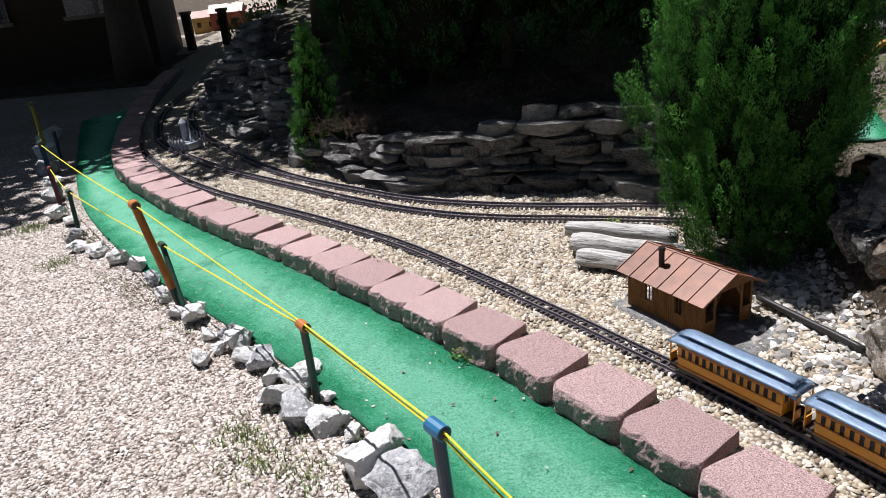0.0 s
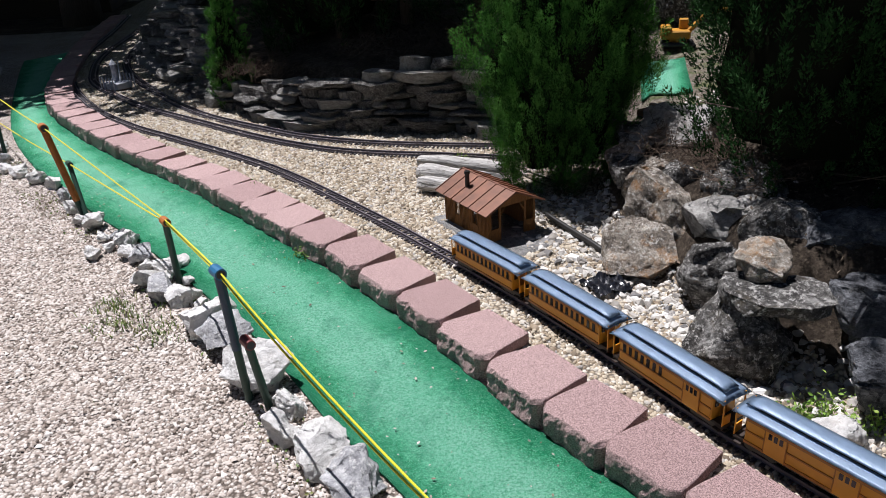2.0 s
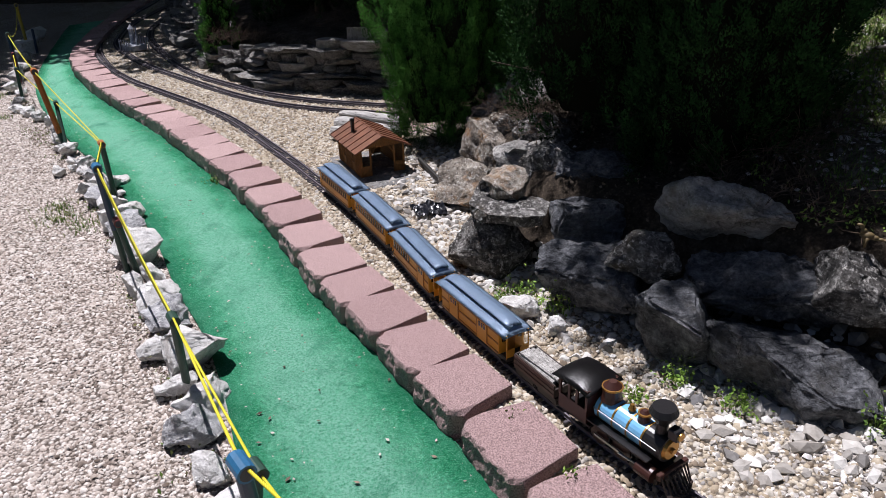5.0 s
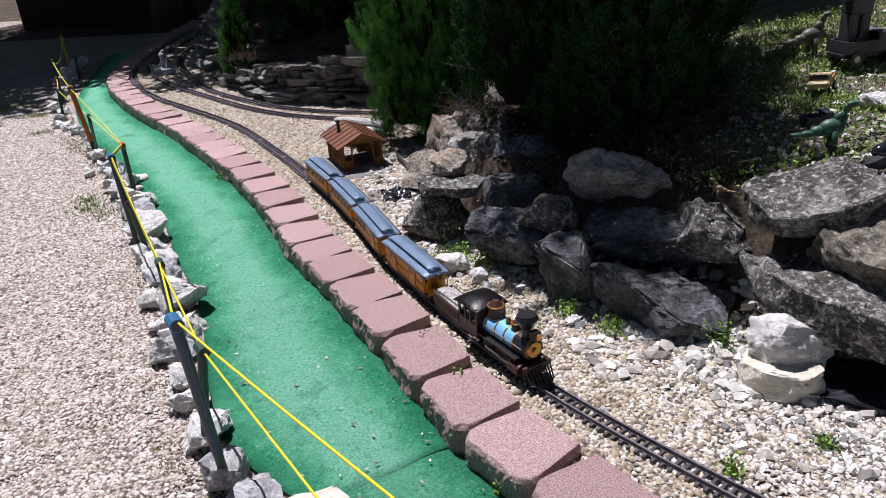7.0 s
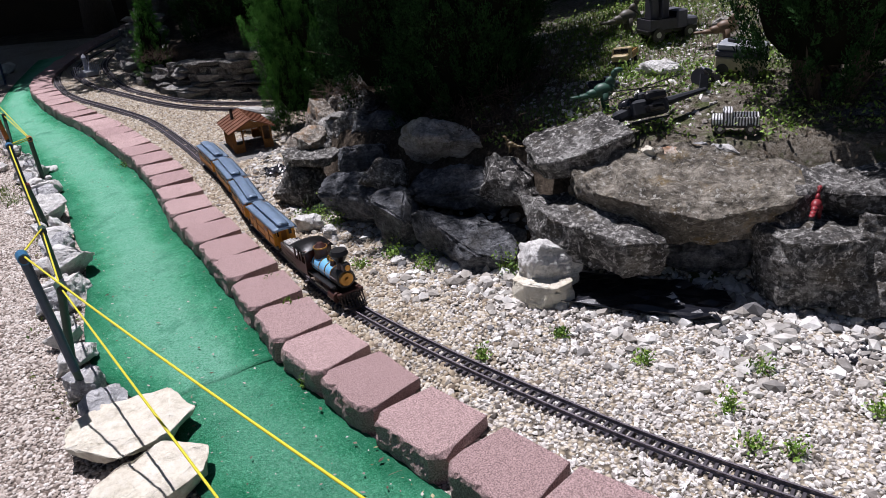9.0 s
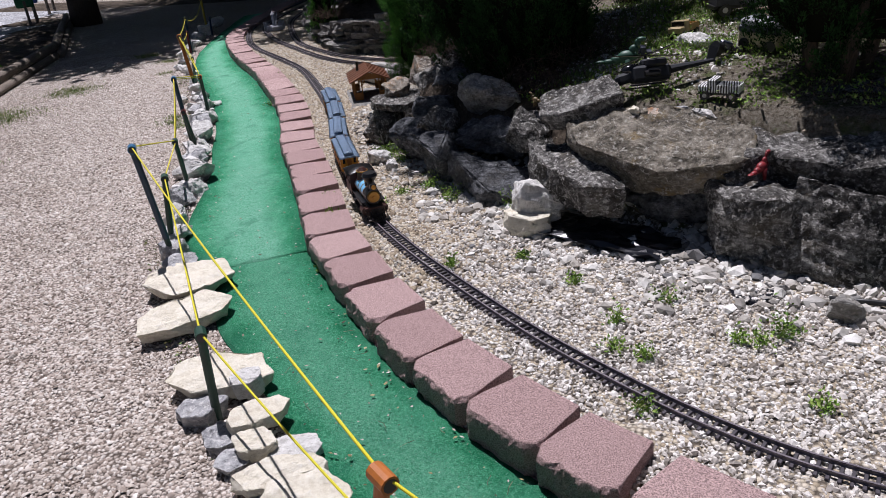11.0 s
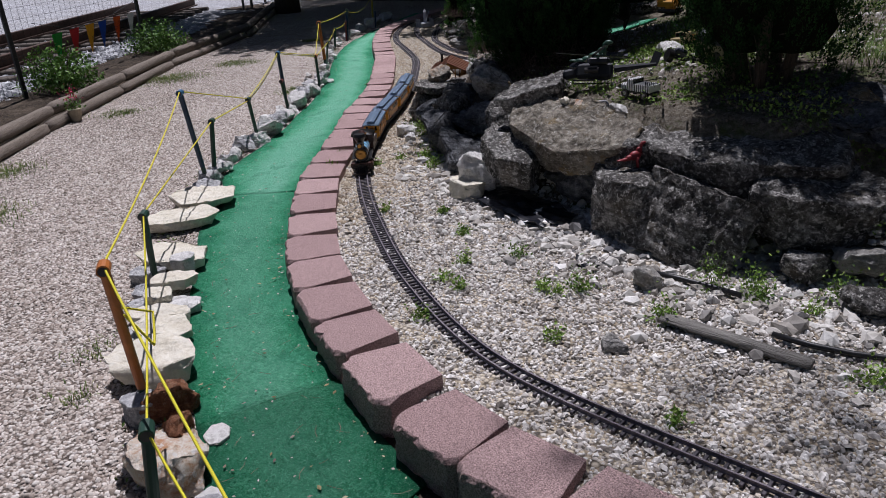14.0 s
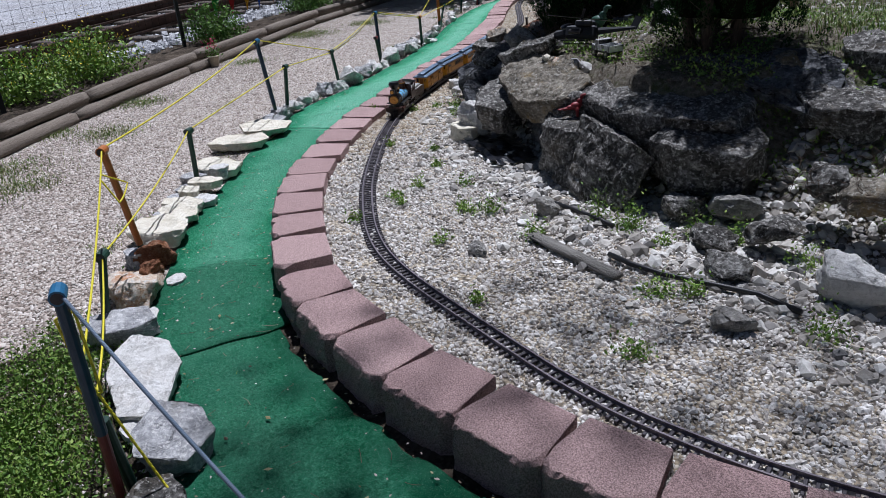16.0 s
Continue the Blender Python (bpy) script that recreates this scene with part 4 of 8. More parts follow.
def trunk_mesh(points, r, parent, name="trunk"):
    bm = bmesh.new()
    for k, (a, b) in enumerate(zip(points, points[1:])):
        rod(bm, a, b, r * (1 - k / len(points)), r * (1 - (k + 1) / len(points)) + 0.003, 7)
    return part(name, bm, M_BARK, parent, smooth=True)


def conifer(name, x, y, z0, radius, bottom, height, label, seed, material, n=900, blades=80, plume=0.16, leaf=0.024, wide=0.006, belly=0.25, stems=1, up=1.0, ragged=0.24, waist=0.8, lobes=1.6):
    """A conifer: trunk, limbs, and a crown of upright plumes in lobes over a shell painted near-black as inner shade,
    open below.
    """
    rng = np.random.default_rng(seed)
    tree = thing(name, pose(x, y, z0), label, "tree")
    for k in range(stems):
        a = 6.28 * k / max(1, stems)
        e = 0.0 if stems == 1 else 0.09
        trunk_mesh([(e * math.cos(a), e * math.sin(a), -0.05), (2.2 * e * math.cos(a), 2.2 * e * math.sin(a), height * 0.3), (3 * e * math.cos(a + 0.4), 3 * e * math.sin(a + 0.4), height * 0.6), (0, 0, height * 0.9)],
                   max(0.03, radius * 0.07), tree)
    span = height - bottom

    def girth(u, a):
        g = np.where(u < belly, waist + (1 - waist) * u / belly, np.cos((u - belly) / (1 - belly) * 1.45) ** 0.8)
        lobe = np.array([noise.noise(Vector((math.cos(q) * lobes, math.sin(q) * lobes, w * span / radius * 1.1 + seed))) for q, w in zip(np.ravel(a), np.ravel(u))]).reshape(np.shape(u))
        return radius * g * (1 + 2.0 * ragged * lobe)

    u = rng.uniform(0, 1, n) ** 1.15
    a = rng.uniform(0, 6.2832, n)
    out = np.stack([np.cos(a), np.sin(a), np.zeros(n)], 1)
    r = girth(u, a) * rng.uniform(0.82, 1.04, n)
    low = np.where(u < 0.12, rng.uniform(-0.35, 0.3, n) * radius, 0)
    size = plume * rng.uniform(0.6, 1.35, n)
    base = out * (r - 0.45 * plume)[:, None] + np.stack([0 * u, 0 * u, bottom + span * u + low - size * 0.4], 1)
    axis = unit(out * rng.uniform(0.15, 0.75, n)[:, None] + np.array([0, 0, up]) + rng.normal(0, 0.16, (n, 3)))
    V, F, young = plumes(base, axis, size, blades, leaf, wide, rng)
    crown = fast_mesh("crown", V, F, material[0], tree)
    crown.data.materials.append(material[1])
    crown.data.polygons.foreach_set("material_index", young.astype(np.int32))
    # closed shell painted near-black as the shade between the plumes
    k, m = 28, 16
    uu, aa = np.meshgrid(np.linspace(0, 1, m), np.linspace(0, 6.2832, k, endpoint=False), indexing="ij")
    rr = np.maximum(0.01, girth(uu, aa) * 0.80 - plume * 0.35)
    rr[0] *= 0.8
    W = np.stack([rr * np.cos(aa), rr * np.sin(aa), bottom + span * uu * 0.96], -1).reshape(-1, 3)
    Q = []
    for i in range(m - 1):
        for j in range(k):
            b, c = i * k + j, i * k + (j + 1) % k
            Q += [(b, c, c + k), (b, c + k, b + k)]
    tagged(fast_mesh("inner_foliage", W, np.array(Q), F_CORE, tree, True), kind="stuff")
    bm = bmesh.new()
    for q in range(26 if radius > 0.3 else 6):
        b = rng.uniform(0, 6.28)
        z = bottom + span * rng.uniform(-0.12, 0.25)
        e = radius * rng.uniform(0.4, 0.75)
        rod(bm, (0, 0, z - 0.12), (e * math.cos(b), e * math.sin(b), z + rng.uniform(-0.1, 0.15)), 0.008, 0.002, 5)
    tagged(part("limb", bm, M_BARK, tree), kind="stuff")
    return tree


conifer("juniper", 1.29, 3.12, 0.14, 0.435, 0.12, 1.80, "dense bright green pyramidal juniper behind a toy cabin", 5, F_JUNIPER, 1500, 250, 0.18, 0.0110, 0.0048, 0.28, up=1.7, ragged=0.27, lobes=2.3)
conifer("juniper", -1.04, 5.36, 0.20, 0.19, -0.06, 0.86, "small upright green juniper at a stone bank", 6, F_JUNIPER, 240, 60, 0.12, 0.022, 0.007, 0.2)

# trees over the rockery and behind the walls, their deep shade put into dark greens
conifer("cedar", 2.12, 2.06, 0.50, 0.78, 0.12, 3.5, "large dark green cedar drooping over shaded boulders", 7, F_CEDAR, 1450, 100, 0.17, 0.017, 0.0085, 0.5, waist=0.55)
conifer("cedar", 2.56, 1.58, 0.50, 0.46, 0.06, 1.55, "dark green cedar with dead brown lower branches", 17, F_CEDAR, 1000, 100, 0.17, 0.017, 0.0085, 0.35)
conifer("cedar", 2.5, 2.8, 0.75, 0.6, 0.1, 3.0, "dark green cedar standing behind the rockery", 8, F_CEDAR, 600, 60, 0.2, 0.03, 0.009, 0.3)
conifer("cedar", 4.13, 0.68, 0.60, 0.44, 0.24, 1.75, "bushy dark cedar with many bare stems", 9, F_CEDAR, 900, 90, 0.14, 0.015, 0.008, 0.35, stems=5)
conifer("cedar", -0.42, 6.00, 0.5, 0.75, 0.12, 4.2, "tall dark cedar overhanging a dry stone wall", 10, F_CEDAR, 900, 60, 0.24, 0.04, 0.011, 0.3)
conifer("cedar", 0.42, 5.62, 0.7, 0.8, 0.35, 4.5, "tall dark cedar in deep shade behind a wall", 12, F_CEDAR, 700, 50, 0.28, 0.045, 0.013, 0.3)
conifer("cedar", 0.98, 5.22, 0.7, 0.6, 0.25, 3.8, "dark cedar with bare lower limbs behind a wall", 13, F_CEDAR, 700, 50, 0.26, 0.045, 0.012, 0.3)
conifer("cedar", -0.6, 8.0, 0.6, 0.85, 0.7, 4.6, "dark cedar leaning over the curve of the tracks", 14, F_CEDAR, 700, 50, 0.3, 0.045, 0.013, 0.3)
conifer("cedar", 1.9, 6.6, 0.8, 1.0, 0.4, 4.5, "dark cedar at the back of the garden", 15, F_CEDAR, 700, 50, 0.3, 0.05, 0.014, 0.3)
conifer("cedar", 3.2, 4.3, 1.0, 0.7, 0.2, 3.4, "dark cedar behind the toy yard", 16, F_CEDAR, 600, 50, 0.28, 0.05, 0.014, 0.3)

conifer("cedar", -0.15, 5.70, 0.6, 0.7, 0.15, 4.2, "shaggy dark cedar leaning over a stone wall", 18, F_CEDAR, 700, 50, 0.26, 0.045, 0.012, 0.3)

# ---- retaining wall of pink concrete blocks ----
def block_mesh(seed):
    """A split-face wall block: three rough broken faces in front, straight tapered sides, a flat top with chipped arrises."""
    rng = random.Random(seed)
    e = rng.uniform(-0.008, 0.008)
    plan = [(-0.110 + e, 0.0), (0.110 + e, 0.0), (0.141, 0.036), (0.112, 0.242), (-0.112, 0.242), (-0.141, 0.036)]
    bm = bmesh.new()
    h, rows = 0.152, 10
    rings, pts = [], []
    for k, ((x0, y0), (x1, y1)) in enumerate(zip(plan, plan[1:] + plan[:1])):
        n = (20, 5, 4, 3, 4, 5)[k]
        for q in range(n):
            pts.append((x0 + (x1 - x0) * q / n, y0 + (y1 - y0) * q / n))
    for r in range(rows + 1):
        z = -h + h * r / rows
        ring = []
        for x, y in pts:
            split = 1.0 if y < 0.037 else 0.12
            v = Vector((x * 16 + seed, y * 16, z * 16))
            d = split * (0.011 * noise.fractal(v, 0.9, 2.1, 5) + 0.006 * abs(noise.noise(v * 3.1)))
            chip = split * (0.004 + 0.010 * max(0.0, noise.noise(v * 2.3))) if r == rows else 0.0
            k = 1 - (chip + max(0.0, -d) * 0.25) / 0.14
            ring.append(bm.verts.new((x * k, (y - 0.12) * k + 0.12 + d, z if r < rows else -0.003 * split)))
        rings.append(ring)
    n = len(pts)
    for a, b in zip(rings, rings[1:]):
        for q in range(n):
            bm.faces.new((a[q], a[(q + 1) % n], b[(q + 1) % n], b[q]))
    cap = [bm.verts.new((v.co.x * 0.975, (v.co.y - 0.12) * 0.975 + 0.12, rng.uniform(0.0, 0.002))) for v in rings[-1]]
    for q in range(n):
        bm.faces.new((rings[-1][q], rings[-1][(q + 1) % n], cap[(q + 1) % n], cap[q]))
    bm.faces.new(cap)
    me = bpy.data.meshes.new("block")
    bm.to_mesh(me)
    bm.free()
    me.materials.append(M_BLOCK)
    return me


JOINTS = [(-0.83, 3.40), (-0.66, 3.19), (-0.50, 2.99), (-0.32, 2.78), (-0.14, 2.58), (0.03, 2.37), (0.20, 2.14), (0.38, 1.89), (0.55, 1.64), (0.71, 1.38), (0.86, 1.13), (1.02, 0.92),
          (1.17, 0.70), (1.33, 0.47), (1.50, 0.25), (1.66, -0.04), (1.85, -0.28), (2.05, -0.51), (2.27, -0.72), (2.50, -0.95), (2.74, -1.17), (2.98, -1.36), (3.21, -1.48),
          (3.47, -1.61), (3.80, -1.75), (4.10, -1.85), (4.38, -1.88), (4.68, -1.87), (5.02, -1.85), (5.32, -1.80)]


def build_blocks():
    holder = thing("retaining_wall", Matrix(), "low curved wall of pink split-face concrete blocks", "block wall", kind="structure")
    kinds = [block_mesh(k * 7 + 1) for k in range(5)]
    d = np.r_[0, np.cumsum(np.linalg.norm(np.diff(WALL_LINE, axis=0), axis=1))]
    ends = [d[int(np.argmin(np.hypot(*(WALL_LINE - np.array(p)).T)))] for p in JOINTS]
    while ends[0] > 0.4:
        ends.insert(0, ends[0] - 0.283)
    while ends[-1] < d[-1] - 0.35:
        ends.append(ends[-1] + 0.292)
    for k, (u, v) in enumerate(zip(ends, ends[1:])):
        rng = random.Random(k)
        s = (u + v) / 2 + 0.012
        x, y = (float(np.interp(s, d, WALL_LINE[:, q])) for q in (0, 1))
        x2, y2 = (float(np.interp(s + 0.14, d, WALL_LINE[:, q])) for q in (0, 1))
        x1, y1 = (float(np.interp(s - 0.14, d, WALL_LINE[:, q])) for q in (0, 1))
        a = math.degrees(math.atan2(y2 - y1, x2 - x1))
        o = new("block", kinds[k % 5])
        o.parent = holder
        o.matrix_basis = pose(x, y, 0.151 + rng.uniform(-0.006, 0.006), rng.uniform(-1.5, 1.5), rng.uniform(-1.5, 1.5), a + rng.uniform(-3, 3)) @ Matrix.Diagonal((min(1.1, max(0.94, (v - u) / 0.286)), 1, 1, 1))
    return holder


build_blocks()

# ---- posts and cords ----
P_GREEN = plain("dark_green_paint", (0.012, 0.05, 0.032), 0.5)
P_ORANGE = plain("faded_orange_paint", (0.42, 0.13, 0.02), 0.55)
P_BLUE = plain("blue_painted_pipe", (0.02, 0.13, 0.26), 0.45)
P_NAVY = plain("navy_painted_pipe", (0.010, 0.035, 0.075), 0.45)
P_YELLOW = plain("yellow_painted_pipe", (0.5, 0.36, 0.03), 0.5)
P_RED = plain("dull_red_paint", (0.16, 0.02, 0.02), 0.5)


def tee_post(base, top, colour, label, tee=None, r=0.014, lower=None, split=0.0, yaw=-0.93):
    """A leaning pipe stake with a tee at its head; lower: a second colour on the foot."""
    m, h = along(base, top)
    ob = thing("pipe_post", Matrix.Translation(base), label, "post", "rope fence posts")
    o = Vector(base)
    foot, head = Vector(base) - o, Vector(top) - o
    d = (head - foot).normalized()
    if split:
        q = foot + d * h * split
        part("lower_pipe", rod(bmesh.new(), foot - d * 0.06, q, r * 0.9, n=12), lower, ob, smooth=False)
        bm = rod(bmesh.new(), q - d * 0.02, head, r, n=12)
        part("upper_pipe", bm, colour, ob)
    else:
        part("pipe", rod(bmesh.new(), foot - d * 0.06, head, r, n=12), colour, ob)
    if tee:
        w = Vector((math.cos(yaw), math.sin(yaw), 0)) * 0.027
        bm = rod(bmesh.new(), head - w, head + w, r * 1.25, n=12)
        tp = part("tee", bm, tee, ob)
        # solid black plug drawn as the shade inside the tee's open ends
        part("bore", rod(bmesh.new(), head - w * 1.02, head + w * 1.02, r * 0.95, n=10), M_SLEEPER, tp)
    return ob


tee_post((-1.41, 3.16, 0.05), (-1.55, 3.26, 0.55), P_ORANGE, "leaning orange pipe post with a green foot", P_ORANGE, 0.019, P_GREEN, 0.22, -0.93)
tee_post((-1.38, 3.13, 0.05), (-1.49, 3.31, 0.32), P_GREEN, "short dark green stake beside an orange post", P_GREEN, 0.013)
tee_post((-0.60, 2.265, 0.05), (-0.60, 2.26, 0.36), P_GREEN, "green stake with an orange pipe tee", P_ORANGE, 0.015, None, 0, -0.93)
tee_post((-0.09, 1.365, 0.05), (-0.105, 1.355, 0.545), P_NAVY, "navy pipe post with a blue tee", P_BLUE, 0.016, P_GREEN, 0.45, -0.93)
tee_post((-0.01, 1.31, 0.05), (-0.035, 1.29, 0.32), P_GREEN, "short green stake with a reddish tee", P_RED, 0.014, None, 0, -0.93)
tee_post((0.56, 0.48, 0.05), (0.60, 0.415, 0.38), P_GREEN, "plain dark green pipe stake among rocks", P_GREEN, 0.014)
tee_post((1.175, -0.44, 0.05), (1.175, -0.51, 0.65), P_NAVY, "leaning navy pipe post with a blue tee", P_BLUE, 0.0155, P_GREEN, 0.25, -0.85)
tee_post((1.04, -0.29, 0.05), (1.095, -0.275, 0.42), P_GREEN, "dark green pipe stake with a tee", P_GREEN, 0.015, None, 0, -0.85)
tee_post((2.16, -1.46, 0.05), (2.175, -1.452, 0.37), P_GREEN, "dark stake with a rusty tee between flagstones", P_GREEN, 0.015, None, 0, -0.85)
tee_post((3.0, -2.04, 0.03), (3.14, -2.128, 0.608), P_ORANGE, "orange pipe post with a tee and dark foot", P_ORANGE, 0.0155, P_GREEN, 0.2, -0.6)
tee_post((3.57, -2.375, 0.02), (3.52, -2.305, 0.315), P_GREEN, "short green stake beside rusty rocks", P_GREEN, 0.016, None, 0, -0.6)
tee_post((4.53, -2.60, -0.02), (4.595, -2.60, 0.67), P_NAVY, "navy pipe post with a blue tee and red foot", P_BLUE, 0.0155, P_RED, 0.42, -0.3)
tee_post((4.50, -2.56, -0.02), (4.53, -2.585, 0.27), P_GREEN, "green stake tied beside a navy post", None, 0.016)
tee_post((-2.50, 4.41, 0.04), (-2.52, 4.47, 0.31), P_GREEN, "green stake at the turf's edge", P_GREEN, 0.014)
tee_post((-3.02, 5.20, 0.04), (-3.12, 5.35, 0.46), P_NAVY, "dark pipe post in the shade", P_GREEN, 0.017)
tee_post((-3.0, 5.16, 0.04), (-3.02, 5.2, 0.30), P_RED, "short stake with a red tee", P_RED, 0.014)
tee_post((-3.93, 6.8, 0.04), (-4.0, 6.9, 0.53), P_YELLOW, "yellow pipe post in the shade", P_YELLOW, 0.017)
tee_post((-3.7, 6.6, 0.04), (-3.72, 6.65, 0.3), P_NAVY, "short dark stake in the shade", None, 0.014)


def rope_mat(name, a, b):
    k = Mat(name, 0.6)
    n = k.node("ShaderNodeTexWave", Vector=k.co, Scale=70.0, Distortion=2.0).outputs[0]
    k.colour(k.mix(n, a, b))
    k.bump(n, 0.6, 0.003)
    return k.m


M_ROPE = rope_mat("yellow_poly_rope", (0.62, 0.52, 0.01), (0.80, 0.72, 0.04))
M_CORD = rope_mat("grey_blue_cord", (0.10, 0.14, 0.20), (0.17, 0.22, 0.29))


def sagging(points, sags, r, material, name, label):
    out = []
    for k, (a, b) in enumerate(zip(points, points[1:])):
        a, b = Vector(a), Vector(b)
        for q in range(14):
            u = q / 14
            p = a.lerp(b, u)
            p.z -= 4 * u * (1 - u) * sags[k % len(sags)]
            out.append(p)
    out.append(Vector(points[-1]))
    ob = part(name, tube(out, r), material, smooth=True)
    return tagged(ob, label, "rope", "fence ropes")


sagging([(-4.0, 6.9, .52), (-3.12, 5.35, .45), (-1.55, 3.26, .55), (-.60, 2.26, .37), (-.105, 1.355, .555), (.60, .415, .388), (1.175, -.51, .66), (3.14, -2.128, .618), (4.53, -2.60, .42)], (.12, .02, .0, .0, .02, .0, .03, .03), 0.0037, M_ROPE, "rope", "bright yellow rope strung along the posts' heads")
sagging([(-3.02, 5.2, .3), (-2.52, 4.47, .31), (-1.49, 3.31, .32), (-.60, 2.26, .357), (-.11, 1.36, .542), (.60, .415, .374), (1.095, -.275, .42), (2.175, -1.452, .376), (3.52, -2.305, .315), (4.52, -2.59, .32)], (.02, .01, .0, .0, .03, .0, .0, .03, .05), 0.0037, M_ROPE, "rope", "bright yellow rope strung along the short stakes")
sagging([(3.36, -2.21, .56), (3.40, -2.17, .46), (3.30, -2.10, .50), (3.34, -2.20, .57)], (.0, .01, .0), 0.0035, M_ROPE, "rope", "short yellow rope tied in a slack loop")
sagging([(4.53, -2.60, .42), (4.57, -2.62, .60), (4.60, -2.58, .62), (4.55, -2.57, .36), (4.51, -2.60, .33), (4.55, -2.62, .40)], (.0, .0, .01, .0, .0), 0.0037, M_ROPE, "rope", "slack yellow rope knotted round a navy post")
sagging([(4.53, -2.59, .40), (4.62, -2.50, .06), (4.9, -2.46, .01)], (.0, .0), 0.0037, M_ROPE, "rope", "yellow rope end running to the ground")
sagging([(4.595, -2.60, .68), (5.9, -2.35, .22)], (.03,), 0.0048, M_CORD, "cord", "grey blue cord leaving a pipe post")


# ---- loose gravel ----
def scatter(name, pts, size, material, label, seed, squash=0.6, sharp=0.25, spread=0.35, round_=False, chunky=False, lift=0.32):
    """Loose stones lying on the ground at the given plan points."""
    rng = np.random.default_rng(seed)
    ring = [(math.cos(q), math.sin(q), -0.35) for q in np.arange(5) * 1.2566]
    ico = np.array(ring + [(0.62 * math.cos(q), 0.62 * math.sin(q), 0.72) for q in (0.5, 2.6, 4.7)])
    tri = np.array([(0, 1, 5), (1, 2, 6), (1, 6, 5), (2, 3, 6), (3, 7, 6), (3, 4, 7), (4, 0, 7), (0, 5, 7), (5, 6, 7)])
    if chunky:
        g = (1 + 5 ** 0.5) / 2
        ico = np.array([(-1, g, 0), (1, g, 0), (-1, -g, 0), (1, -g, 0), (0, -1, g), (0, 1, g), (0, -1, -g), (0, 1, -g), (g, 0, -1), (g, 0, 1), (-g, 0, -1), (-g, 0, 1)]) / 1.9
        tri = np.array([(0, 11, 5), (0, 5, 1), (0, 1, 7), (0, 7, 10), (0, 10, 11), (1, 5, 9), (5, 11, 4), (11, 10, 2), (10, 7, 6), (7, 1, 8),
                        (3, 9, 4), (3, 4, 2), (3, 2, 6), (3, 6, 8), (3, 8, 9), (4, 9, 5), (2, 4, 11), (6, 2, 10), (8, 6, 7), (9, 8, 1)])
    n, c = len(pts), len(ico)
    v = ico[None] * (1 + rng.normal(0, sharp, (n, c, 1)).clip(-0.45, 0.45))
    s = size * np.exp(rng.normal(0, spread, n).clip(-0.8, 0.75))
    v = v * np.stack([s * rng.uniform(0.9, 1.5, n), s * rng.uniform(0.7, 1.05, n), s * squash * rng.uniform(0.75, 1.2, n)], 1)[:, None]
    t = rng.normal(0, 0.3, n)[:, None]
    y, z = v[..., 1].copy(), v[..., 2].copy()
    v[..., 1], v[..., 2] = np.cos(t) * y - np.sin(t) * z, np.sin(t) * y + np.cos(t) * z
    a = rng.uniform(0, 6.28, n)[:, None]
    x, y = v[..., 0].copy(), v[..., 1].copy()
    v[..., 0], v[..., 1] = np.cos(a) * x - np.sin(a) * y, np.sin(a) * x + np.cos(a) * y
    zz = ground_z(pts[:, 0], pts[:, 1])
    v += np.stack([pts[:, 0], pts[:, 1], zz + s * squash * lift], 1)[:, None]
    F = (np.arange(n)[:, None, None] * c + tri[None]).reshape(-1, 3)
    ob = fast_mesh(name, v.reshape(-1, 3), F, material, None, round_)
    return tagged(ob, label, "gravel", kind="stuff")


def fill(xs, ys, pitch, seed, keep):
    rng = np.random.default_rng(seed)
    X, Y = np.meshgrid(np.arange(*xs, pitch), np.arange(*ys, pitch))
    p = np.stack([X.ravel(), Y.ravel()], 1) + rng.uniform(-0.5, 0.5, (X.size, 2)) * pitch
    return p[keep(p[:, 0], p[:, 1], rng)]


def path_keep(x, y, rng):
    e = side_of(x, y, CARPET_EDGE)
    dens = np.clip(1.45 - np.abs(e) / 1.5, 0.0, 1)
    dens = dens * np.where((x > 3.45) & (x < 4.8) & (np.hypot((x - 4.1) / 0.62, (y + 2.68) / 0.36) < 1), 0.25, 1.0)
    return (e < 0.02) & (y < 5.0) & (rng.uniform(0, 1, len(x)) < dens)


scatter("path_gravel", fill((-4.2, 5.6), (-3.4, 6.0), 0.0146, 1, path_keep), 0.0060, M_CHIPS, "pinkish white limestone chippings of the footpath", 1, 0.75, 0.16, 0.3, True, lift=0.22)


def rail_keep(x, y, rng):
    s, t = side_of(x, y, WALL_LINE), side_of(x, y, BANK_LINE)
    return (s > 0.05) & (t < 0.06) & (x + y * 0.2 < 2.55 + rng.normal(0, 0.2, len(x))) & (y < 6.2)


def crushed_keep(x, y, rng):
    s, t = side_of(x, y, WALL_LINE), side_of(x, y, BANK_LINE)
    return (s > 0.05) & (t < 0.1) & (x + y * 0.2 >= 2.45 + rng.normal(0, 0.2, len(x))) & (x < 6.6)


scatter("pebbles", fill((-3.4, 3.0), (-0.6, 6.2), 0.0165, 2, rail_keep), 0.0078, M_PEBBLE, "rounded cream river pebbles round the tracks", 2, 0.8, 0.12, 0.3, True)
scatter("crushed_gravel", fill((2.0, 6.6), (-1.9, 0.5), 0.0140, 3, crushed_keep), 0.0066, M_CRUSHED, "small pale crushed limestone beside the track", 3, 0.8, 0.16, 0.36, False)


